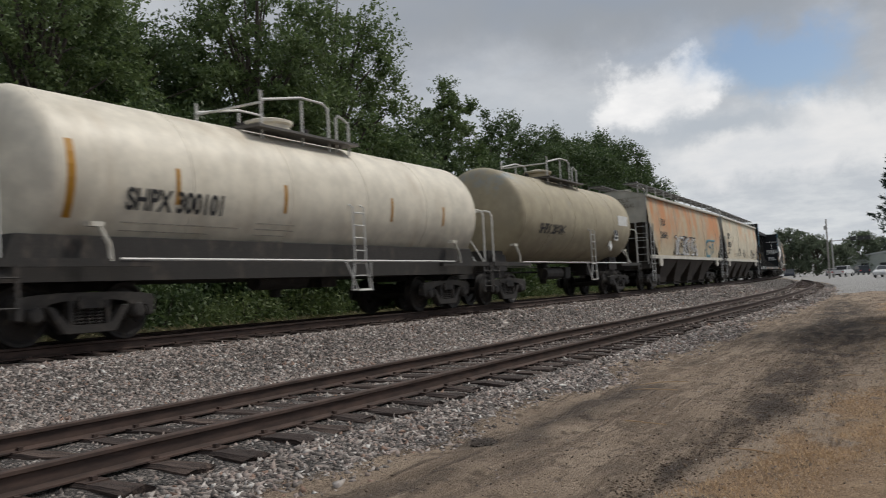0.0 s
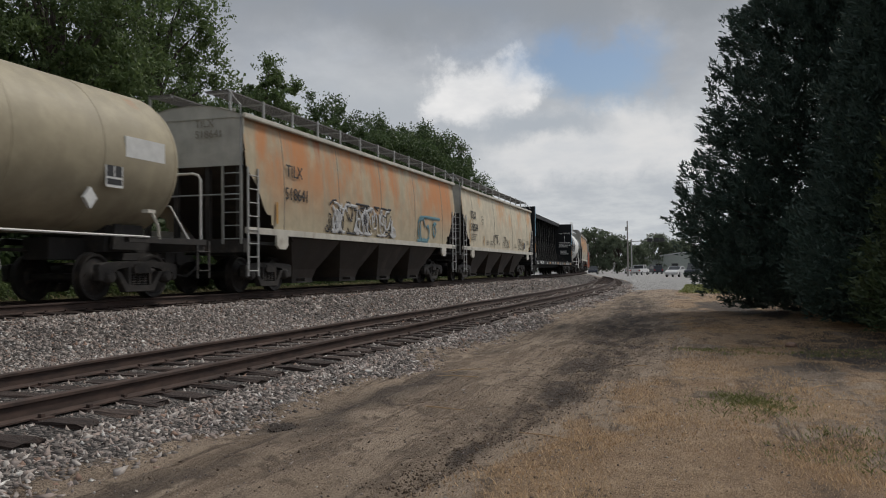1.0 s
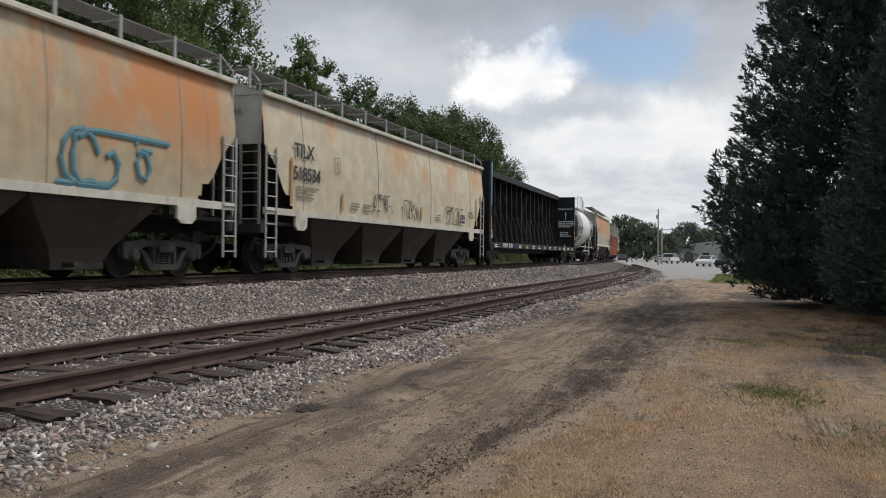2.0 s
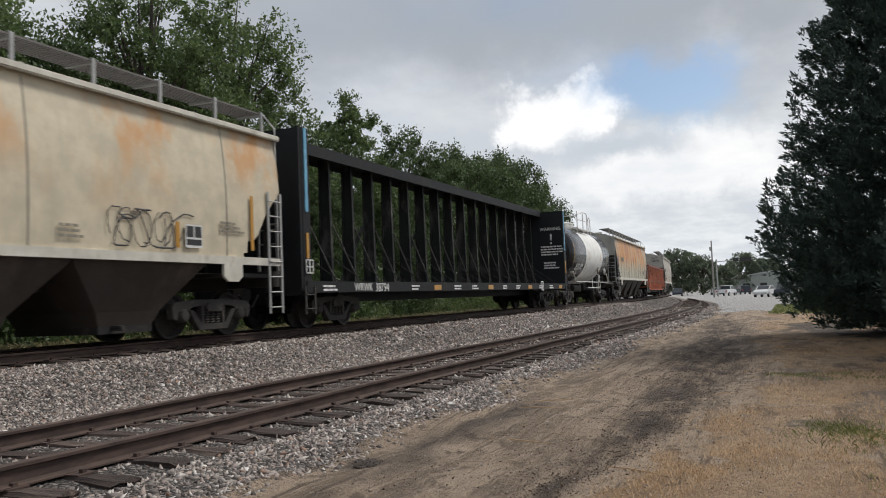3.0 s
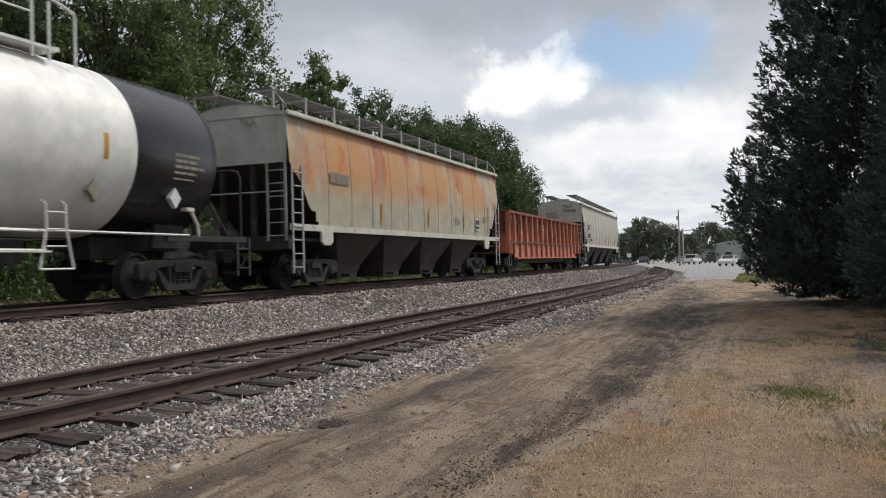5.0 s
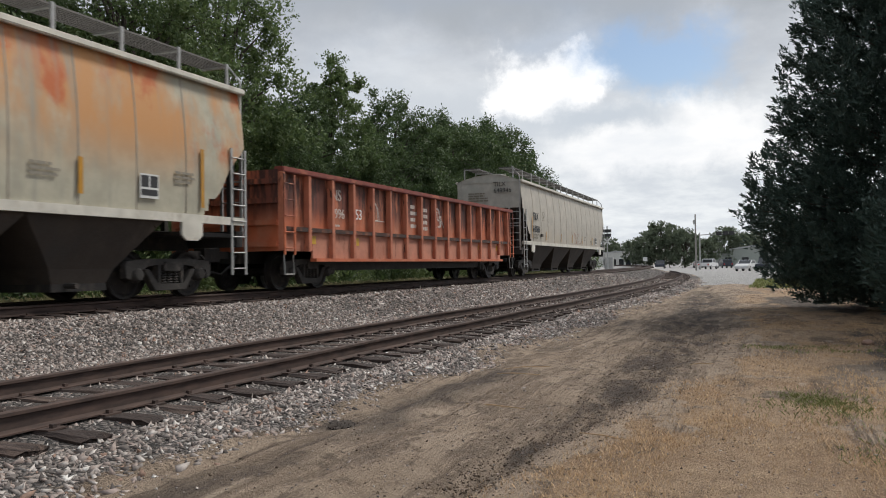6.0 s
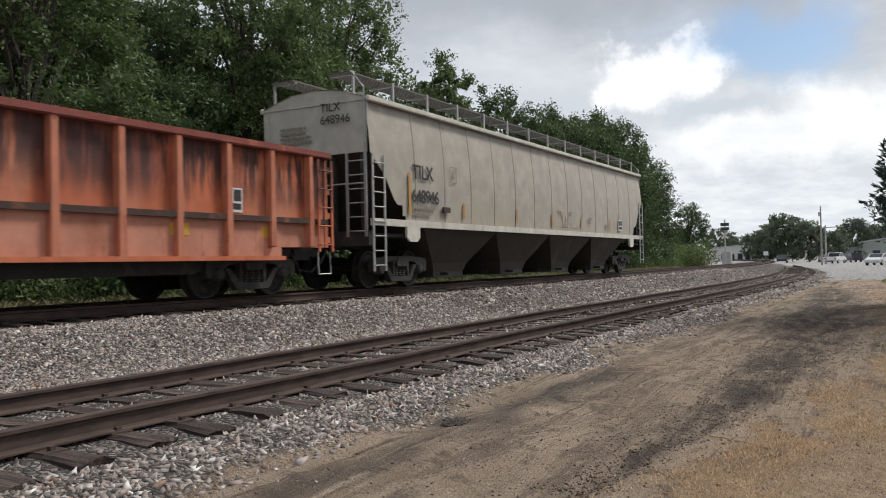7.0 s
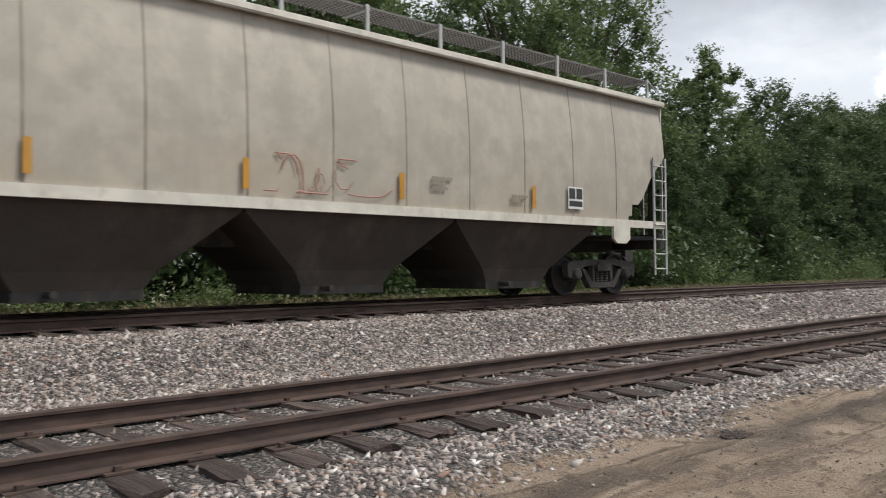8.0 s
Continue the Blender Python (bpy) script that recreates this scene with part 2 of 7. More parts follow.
M["gondola_post"] = worn_paint("salmon_post_paint", (0.56, 0.20, 0.115), [((0.36, 0.10, 0.055), (2.0, 2.0, 0.8), 0.5, 0.68, 3.0), ((0.09, 0.035, 0.024), (5, 5, 1.5), 0.60, 0.70, 6.0)], rough=0.65)
M["gondola_rim"] = worn_paint("dark_red_rim_paint", (0.23, 0.050, 0.035), [((0.40, 0.12, 0.065), (2.0, 2.0, 2.0), 0.52, 0.66, 3.0), (RUST_DARK, (4, 4, 4), 0.58, 0.7, 6.0)], rough=0.65)
M["gondola_ledge"] = worn_paint("rusted_ledge_steel", (0.06, 0.032, 0.025), [((0.22, 0.08, 0.045), (3, 3, 3), 0.5, 0.7, 3.0)], rough=0.8)
M["gondola_low"] = worn_paint("faded_pinkish_orange_paint", (0.55, 0.235, 0.155), [((0.34, 0.12, 0.07), (1.4, 1.4, 0.8), 0.48, 0.7, 2.0), (RUST_DARK, (4, 4, 1), 0.62, 0.75, 5.0)], rough=0.7)
M["ink"] = plain("black_lettering", (0.03, 0.03, 0.033), 0.6)
M["chalk"] = plain("white_lettering", (0.82, 0.82, 0.80), 0.6)
M["faded_chalk"] = plain("faded_white_lettering", (0.60, 0.53, 0.48), 0.7)
M["grey_ink"] = plain("faded_grey_lettering", (0.26, 0.235, 0.19), 0.7)
M["amber"] = plain("amber_reflector", (0.52, 0.26, 0.035), 0.4)
M["yellow"] = plain("yellow_patch", (0.62, 0.36, 0.03), 0.55)
M["blue"] = plain("pale_blue_reflector", (0.16, 0.42, 0.62), 0.4)
M["red"] = plain("red_reflector", (0.45, 0.05, 0.03), 0.4)
M["placard"] = plain("white_placard", (0.72, 0.72, 0.70), 0.5)
M["spray_black"] = plain("black_spray_paint", (0.025, 0.025, 0.03), 0.6)
M["spray_pale"] = plain("pale_spray_paint", (0.60, 0.60, 0.60), 0.6)
M["spray_teal"] = plain("teal_spray_paint", (0.10, 0.24, 0.29), 0.6)
M["spray_pink"] = plain("faded_red_spray_paint", (0.36, 0.18, 0.14), 0.6)


def rail_material():
    s = Shader("rusty_rail_steel", 0.82, 0.0)
    n = s.noise((3, 14, 14), 5, 0.6)
    s.base(s.mix(s.ramp(n, 0.3, 0.7), (0.034, 0.021, 0.017), (0.080, 0.049, 0.038)))
    s.bump(s.noise(45, 4), 0.3, 0.004)
    return s.m


def wood_material():
    s = Shader("weathered_sleeper_wood", 0.9)
    grain = s.noise((26, 1.2, 26), 6, 0.68)
    tone = s.mix(s.random(), (0.040, 0.026, 0.021), (0.115, 0.080, 0.064))
    col = s.mix(s.ramp(grain, 0.36, 0.62), (0.022, 0.014, 0.012), tone)
    col = s.mix(s.ramp(s.noise(4.0, 6, 0.65), 0.58, 0.72), col, (0.22, 0.175, 0.15))
    s.base(col)
    s.bump(grain, 1.0, 0.02)
    return s.m


def stone_material():
    s = Shader("crushed_granite", 0.85)
    r = s.island()
    col = s.mix(s.ramp(r, 0.0, 0.45), (0.09, 0.076, 0.069), (0.33, 0.288, 0.262))
    col = s.mix(s.ramp(r, 0.45, 0.60), col, (0.36, 0.285, 0.25))
    col = s.mix(s.ramp(r, 0.66, 0.86), col, (0.58, 0.53, 0.49))
    col = s.mix(s.ramp(r, 0.90, 0.93), col, (0.30, 0.19, 0.14))
    col = s.mix(s.ramp(r, 0.965, 0.975), col, (0.74, 0.71, 0.67))
    col = s.mix(s.ramp(s.noise(26, 5, 0.65), 0.38, 0.70), s.mix(0.35, col, (0.07, 0.06, 0.054)), col)
    s.base(col)
    s.bump(s.noise(60, 3), 0.4, 0.006)
    return s.m


def ground_material():
    s = Shader("ground_soil", 0.92)
    n1, n2, n3 = s.noise(0.6, 6, 0.6), s.noise(4.5, 6, 0.62, 3.0), s.noise(34, 5, 0.65, 5.0)
    lane = s.noise((0.35, 3.2, 1.0), 6, 0.68, 2.0)
    ruts = s.noise((0.5, 9.0, 1.0), 5, 0.65, 6.0)
    dust = s.noise(110, 4, 0.65, 7.0)
    dirt = s.mix(s.ramp(n1, 0.3, 0.7), (0.30, 0.222, 0.155), (0.44, 0.34, 0.25))
    dirt = s.mix(s.ramp(lane, 0.46, 0.60), dirt, (0.19, 0.137, 0.095))
    dirt = s.mix(s.ramp(lane, 0.58, 0.72), dirt, (0.50, 0.395, 0.29))
    dirt = s.mix(s.ramp(ruts, 0.57, 0.66), dirt, (0.13, 0.090, 0.062))
    dirt = s.mix(s.ramp(n2, 0.54, 0.66), dirt, (0.15, 0.106, 0.073))
    damp = s.noise((0.5, 1.6, 1.0), 7, 0.7, 15.0)
    dirt = s.mix(s.ramp(damp, 0.54, 0.64), dirt, (0.15, 0.108, 0.077))
    dirt = s.mix(s.ramp(n3, 0.58, 0.72), dirt, (0.41, 0.32, 0.235))
    dirt = s.mix(s.ramp(dust, 0.52, 0.66), dirt, s.mix(0.62, dirt, (0.05, 0.038, 0.03)))
    dirt = s.mix(s.ramp(dust, 0.44, 0.34), dirt, s.mix(0.5, dirt, (0.62, 0.50, 0.38)))
    dirt = s.mix(s.math("MULTIPLY", s.attr("mud"), s.ramp(n2, 0.25, 0.6, 0.55, 1.0)), dirt, (0.052, 0.039, 0.031))
    grass = s.mix(s.ramp(n2, 0.35, 0.7), (0.29, 0.197, 0.122), (0.46, 0.325, 0.205))
    patch = s.noise((0.55, 1.5, 1.0), 6, 0.66, 12.0)
    grass = s.mix(s.ramp(n1, 0.46, 0.64), grass, (0.29, 0.185, 0.105))
    grass = s.mix(s.ramp(patch, 0.50, 0.60), grass, (0.13, 0.088, 0.058))
    grass = s.mix(s.ramp(n3, 0.52, 0.68), grass, (0.20, 0.125, 0.070))
    grass = s.mix(s.ramp(dust, 0.54, 0.68), grass, (0.60, 0.43, 0.27))
    grass = s.mix(s.ramp(dust, 0.46, 0.36), grass, (0.125, 0.08, 0.047))
    cell = s.cells(17, "F1", "Color")
    stone = s.mix(s.ramp(cell, 0.0, 1.0), (0.085, 0.073, 0.066), (0.34, 0.30, 0.272))
    edge = s.cells(17, "DISTANCE_TO_EDGE")
    stone = s.mix(s.ramp(edge, 0.0, 0.12), (0.045, 0.042, 0.04), stone)
    road = s.mix(s.ramp(n2, 0.3, 0.7), (0.27, 0.265, 0.26), (0.36, 0.355, 0.345))
    weeds = s.mix(s.ramp(n2, 0.3, 0.7), (0.16, 0.16, 0.08), (0.34, 0.31, 0.22))
    brk = s.math("SUBTRACT", s.noise(7, 6, 0.65, 8.0), 0.5)

    def mask(k, amount):
        return s.ramp(s.math("ADD", s.attr(k), s.math("MULTIPLY", brk, amount)), 0.40, 0.60)

    col = s.mix(mask("grass", 1.1), dirt, grass)
    col = s.mix(s.math("MULTIPLY", s.attr("mud"), s.ramp(n3, 0.3, 0.6, 0.5, 0.9)), col, (0.060, 0.044, 0.034))
    col = s.mix(mask("weeds", 0.9), col, weeds)
    col = s.mix(mask("gravel", 0.9), col, stone)
    col = s.mix(mask("road", 0.5), col, road)
    s.base(col)
    h = s.math("ADD", s.math("MULTIPLY", n3, 0.6), n2)
    h = s.math("ADD", h, s.math("MULTIPLY", dust, 0.35))
    h = s.math("ADD", h, s.math("MULTIPLY", lane, 0.8))
    h = s.math("ADD", h, s.math("MULTIPLY", s.math("MULTIPLY", s.ramp(edge, 0.0, 0.35), s.attr("gravel")), 1.2))
    h = s.math("ADD", h, s.math("MULTIPLY", ruts, 0.8))
    s.bump(h, 1.0, 0.07)
    return s.m


def leaf_material(name, dark, light, rough=0.55, through=0.25):
    s = Shader(name, rough)
    col = s.mix(s.island(), dark, light)
    col = s.mix(s.ramp(s.noise(0.35, 3), 0.4, 0.65), col, s.mix(0.45, col, light))
    s.base(col)
    tr = s.n("ShaderNodeBsdfTranslucent")
    s.link(col, tr.inputs[0])
    ms = s.n("ShaderNodeMixShader")
    ms.inputs[0].default_value = through
    s.link(s.p.outputs[0], ms.inputs[1])
    s.link(tr.outputs[0], ms.inputs[2])
    s.link(ms.outputs[0], s.t.nodes["Material Output"].inputs[0])
    return s.m


def bark_material():
    s = Shader("grey_brown_bark", 0.9)
    n = s.noise((9, 9, 1.5), 6, 0.65)
    s.base(s.mix(s.ramp(n, 0.35, 0.7), (0.03, 0.024, 0.019), (0.11, 0.09, 0.075)))
    s.bump(n, 0.8, 0.03)
    return s.m


M["rail"], M["wood"], M["stone"], M["ground"], M["bark"] = rail_material(), wood_material(), stone_material(), ground_material(), bark_material()
M["leaf"] = leaf_material("broad_leaf", (0.028, 0.055, 0.020), (0.098, 0.145, 0.052), 0.6, 0.35)
M["leaf_pale"] = leaf_material("pale_leaf", (0.046, 0.084, 0.028), (0.150, 0.205, 0.075), 0.6, 0.38)
M["leaf_bush"] = leaf_material("bush_leaf", (0.060, 0.098, 0.032), (0.165, 0.215, 0.078), 0.65, 0.38)
M["needle"] = leaf_material("cedar_needle", (0.031, 0.058, 0.049), (0.064, 0.102, 0.080), 0.6, 0.12)
M["needle_light"] = leaf_material("light_cedar_needle", (0.020, 0.042, 0.016), (0.06, 0.085, 0.03), 0.6, 0.15)
# Far foliage, with the haze of distance mixed into its leaf colours.
M["leaf_far"] = leaf_material("haze_paled_leaf", (0.075, 0.10, 0.065), (0.15, 0.18, 0.115), 0.7, 0.3)
M["straw"] = leaf_material("dry_grass_blade", (0.26, 0.160, 0.088), (0.68, 0.485, 0.295), 0.8, 0.35)
M["blade"] = leaf_material("green_grass_blade", (0.13, 0.15, 0.045), (0.24, 0.26, 0.09), 0.7, 0.2)


# ---------------------------------------------------------------- mesh helpers
def box(bm, x0, x1, y0, y1, z0, z1):
    v = [bm.verts.new((x, y, z)) for x in (x0, x1) for y in (y0, y1) for z in (z0, z1)]
    for f in ((0, 1, 3, 2), (4, 6, 7, 5), (0, 4, 5, 1), (2, 3, 7, 6), (0, 2, 6, 4), (1, 5, 7, 3)):
        bm.faces.new([v[i] for i in f])
    return bm


def tube(bm, pts, r, seg=8, closed=True):
    """A round bar along the points; r may be a list of radii."""
    pts = [Vector(p) for p in pts]
    rr = r if isinstance(r, (list, tuple)) else [r] * len(pts)
    rings = []
    for i, p in enumerate(pts):
        d = (pts[min(i + 1, len(pts) - 1)] - pts[max(i - 1, 0)]).normalized()
        a = d.cross(Vector((0, 0, 1)) if abs(d.z) < 0.9 else Vector((1, 0, 0))).normalized()
        b = d.cross(a)
        rings.append([bm.verts.new(p + rr[i] * (math.cos(k * math.tau / seg) * a + math.sin(k * math.tau / seg) * b)) for k in range(seg)])
    for q, w in zip(rings, rings[1:]):
        for k in range(seg):
            bm.faces.new((q[k], q[(k + 1) % seg], w[(k + 1) % seg], w[k]))
    if closed:
        bm.faces.new(rings[0][::-1])
        bm.faces.new(rings[-1])
    return bm


def lathe(bm, profile, seg=32, axis="x"):
    """Turns (along, radius) pairs about an axis through the origin."""
    rings = []
    for a, r in profile:
        ring = []
        for k in range(seg):
            c, s_ = r * math.cos(k * math.tau / seg), r * math.sin(k * math.tau / seg)
            ring.append(bm.verts.new({"x": (a, c, s_), "y": (c, a, s_), "z": (c, s_, a)}[axis]))
        rings.append(ring)
    for q, w in zip(rings, rings[1:]):
        for k in range(seg):
            bm.faces.new((q[k], q[(k + 1) % seg], w[(k + 1) % seg], w[k]))
    bm.faces.new(rings[0][::-1])
    bm.faces.new(rings[-1])
    return bm


def slab(bm, outline, y0, y1):
    """A plate: an outline of (x, z) carried from y0 to y1."""
    a = [bm.verts.new((x, y0, z)) for x, z in outline]
    b = [bm.verts.new((x, y1, z)) for x, z in outline]
    bm.faces.new(a)
    bm.faces.new(b[::-1])
    for i in range(len(a)):
        j = (i + 1) % len(a)
        bm.faces.new((a[i], b[i], b[j], a[j]))
    return bm


def finish(bm, name, material, smooth=False):
    bmesh.ops.recalc_face_normals(bm, faces=bm.faces)
    me = bpy.data.meshes.new(name)
    bm.to_mesh(me)
    bm.free()
    if material:
        me.materials.append(material)
    if smooth:
        me.polygons.foreach_set("use_smooth", [True] * len(me.polygons))
        me.set_sharp_from_angle(angle=radians(35))
    return me


def part(name, bm, material, parent, label="", smooth=False, at=None):
    ob = new(name, finish(bm, name, material, smooth) if isinstance(bm, bmesh.types.BMesh) else bm)
    ob.parent = parent
    if at is not None:
        ob.matrix_basis = at
    if label:
        ob["label"] = label
    return ob


def raw_mesh(name, verts, faces, material):
    """A mesh straight from arrays; all faces have as many corners."""
    verts, faces = np.asarray(verts, np.float32), np.asarray(faces, np.int32)
    me = bpy.data.meshes.new(name)
    me.vertices.add(len(verts))
    me.vertices.foreach_set("co", verts.ravel())
    n, k = faces.shape
    me.loops.add(n * k)
    me.loops.foreach_set("vertex_index", faces.ravel())
    me.polygons.add(n)
    me.polygons.foreach_set("loop_start", np.arange(0, n * k, k, dtype=np.int32))
    me.polygons.foreach_set("loop_total", np.full(n, k, np.int32))
    me.update(calc_edges=True)
    me.materials.append(material)
    return me


def lettering(name, words, size, material, parent, x, y, z, label="", turn=0, stretch=1.0, bold=0.0):
    """Painted letters on a face that looks along -y (turn 0) or -x (turn -90). x, y, z: the left end of the base line."""
    cu = bpy.data.curves.new(name, "FONT")
    cu.body, cu.size, cu.extrude, cu.offset = words, size, 0.004, bold
    tmp = bpy.data.objects.new(name, cu)
    me = bpy.data.meshes.new_from_object(tmp)
    bpy.data.objects.remove(tmp)
    me.name = name
    me.materials.clear()
    me.materials.append(material)
    me.transform(Matrix.Diagonal((stretch, 1, 1, 1)))
    return part(name, me, None, parent, label, at=pose(x, y, z, 90, 0, turn))


def small_print(parent, material, x, y, z, width, rows, pitch=0.085, turn=0, name="stencil_line"):
    """Writing too small to read, as bars."""
    rng = random.Random(int(x * 100 + z * 10))
    bm = bmesh.new()
    for i in range(rows):
        w = width * rng.uniform(0.6, 1.0)
        a = 0.0
        while a < w:
            b = min(a + rng.uniform(0.08, 0.26), w)
            box(bm, a, b, -0.004, 0.0, -i * pitch, -i * pitch + pitch * 0.55)
            a = b + 0.03
    return tagged(part(name, bm, material, parent, at=pose(x, y, z, 0, 0, turn)), kind="stuff")


def scrawl(parent, material, x, y, z, width, height, seed, thick=0.022, name="graffiti"):
    """A spray-painted tag: loops and strokes that spell nothing."""
    rng = random.Random(seed)
    bm = bmesh.new()
    n = max(3, int(width / height * 1.7))
    for i in range(n):
        x0, w = width * i / n, width / n
        for _ in range(rng.choice((2, 3, 3))):
            p = Vector((x0 + rng.uniform(0, 0.5) * w, 0, height * rng.choice((0.05, 0.9)) * rng.uniform(0.8, 1)))
            head = rng.uniform(0, 6.28)
            pts = [p.copy()]
            bend = rng.uniform(-1.1, 1.1)
            for k in range(7):
                head += bend + rng.uniform(-0.25, 0.25)
                p = p + Vector((math.cos(head) * w * 0.30 + w * 0.05, 0, math.sin(head) * height * 0.30))
                p.z = max(0.0, min(height, p.z))
                pts.append(p.copy())
            tube(bm, pts, thick * rng.uniform(0.7, 1.2), 4)
    for v in bm.verts:
        v.co.y = max(-0.012, min(0.0, v.co.y * 0.4))
    return part(name, bm, material, parent, at=pose(x, y, z))


# ---------------------------------------------------------------- lines of the two tracks
MAIN_Y, MAIN_X0, MAIN_R, MAIN_TOP = 12.0, 28.0, 800.0, 0.74
SIDE_Y, SIDE_X0, SIDE_R, SIDE_TOP = 5.78, 30.0, 400.0, 0.30


def on_line(s, y, x0, r):
    """Place and heading s metres along a line that is straight to x0 and then bends left."""
    if s <= x0:
        return s, y, 0.0
    a = (s - x0) / r
    return x0 + r * math.sin(a), y + r * (1 - math.cos(a)), a


def line_y(x, y, x0, r):
    """The line's y over x, for arrays."""
    d = np.clip(np.asarray(x, float) - x0, 0, r * 0.5)
    return y + r - np.sqrt(r * r - d * d)


def value_noise(x, y, seed=0):
    """Smooth noise in -1..1 for arrays."""
    xi, yi = np.floor(x).astype(np.int64), np.floor(y).astype(np.int64)
    fx, fy = x - xi, y - yi
    fx, fy = fx * fx * (3 - 2 * fx), fy * fy * (3 - 2 * fy)

    def h(a, b):
        n = (a * 374761393 + b * 668265263 + seed * 974711) & 0x7FFFFFFF
        n = ((n ^ (n >> 13)) * 1274126177) & 0x7FFFFFFF
        return ((n ^ (n >> 16)) & 0xFFFF) / 32767.5 - 1

    return (h(xi, yi) * (1 - fx) + h(xi + 1, yi) * fx) * (1 - fy) + (h(xi, yi + 1) * (1 - fx) + h(xi + 1, yi + 1) * fx) * fy


def smooth(v, lo, hi):
    t = np.clip((v - lo) / (hi - lo), 0, 1)
    return t * t * (3 - 2 * t)


def mud_line(x):
    """Middle and half width of the churned mud, over x."""
    return (np.interp(x, (4, 6, 7.2, 9, 13, 17, 21, 28, 36), (1.70, 1.62, 1.47, 1.42, 1.42, 1.55, 1.85, 2.2, 2.7)),
            np.interp(x, (4, 6, 7.2, 9, 13, 17), (0.11, 0.14, 0.18, 0.32, 0.55, 0.65)))


def grass_edge(x):
    """Where the dry grass begins, over x."""
    return np.interp(x, (3, 6, 7.2, 9, 11, 15, 22, 30), (1.40, 1.45, 1.15, 0.70, 0.45, 0.50, 0.9, 1.2))


def ground_height(x, y):
    x, y = np.asarray(x, float), np.asarray(y, float)
    ds = y - line_y(x, SIDE_Y, SIDE_X0, SIDE_R)
    dm = y - line_y(x, MAIN_Y, MAIN_X0, MAIN_R)
    near = smooth(ds, -2.35, -1.55)                       # shoulder of the siding's ballast
    h = 0.080 * near + 0.035 * smooth(ds, -1.25, -0.85)
    rise = smooth(dm, -3.9, -1.9) * (1 - smooth(dm, 2.0, 3.6))
    h = h * (1 - smooth(dm, 1.8, 3.2)) + rise * (0.52 - 0.10)
    h = h - 0.15 * smooth(dm, 3.0, 6.0)
    dirt = (1 - near) * (x > -20) * (x < 70)
    h = h + dirt * (0.035 * value_noise(x * 0.7, y * 0.9, 1) + 0.018 * value_noise(x * 2.3, y * 3.1, 2) + 0.009 * value_noise(x * 7, y * 8, 3))
    # wheel ruts that bend along the lane, and the churned strip beside the dry grass
    lane = 2.2 + 0.012 * x + 0.25 * np.sin(x * 0.17)
    for off, deep in ((-0.2, 0.02), (0.3, 0.030), (0.85, 0.040), (1.2, 0.022)):
        h = h - dirt * deep * np.exp(-((y - lane - off) / 0.12) ** 2) * (0.6 + 0.4 * value_noise(x * 1.1, y * 0.3, 5)) * (x < 45)
    h = h + dirt * (0.014 * value_noise(x * 0.9, y * 7.0, 41) + 0.007 * value_noise(x * 2.2, y * 15.0, 42)) * smooth(y, 0.9, 1.6)
    centre, wide = mud_line(x)
    churn = dirt * np.exp(-((y - centre) / wide) ** 2) * (x < 40)
    h = h - churn * (0.035 + 0.028 * value_noise(x * 5.0, y * 9.0, 43) + 0.016 * value_noise(x * 11.0, y * 13.0, 44))
    return h + 0.012 * (1 - dirt) * value_noise(x * 3, y * 3, 9)


def worn_grass(x, y):
    """Patches where the dry grass is worn down to soil."""
    return smooth(value_noise(x * 0.7, y * 1.3, 53) + 0.6 * value_noise(x * 2.2, y * 3.6, 54) + 0.3 * value_noise(x * 6, y * 8, 55), 0.1, 0.7)


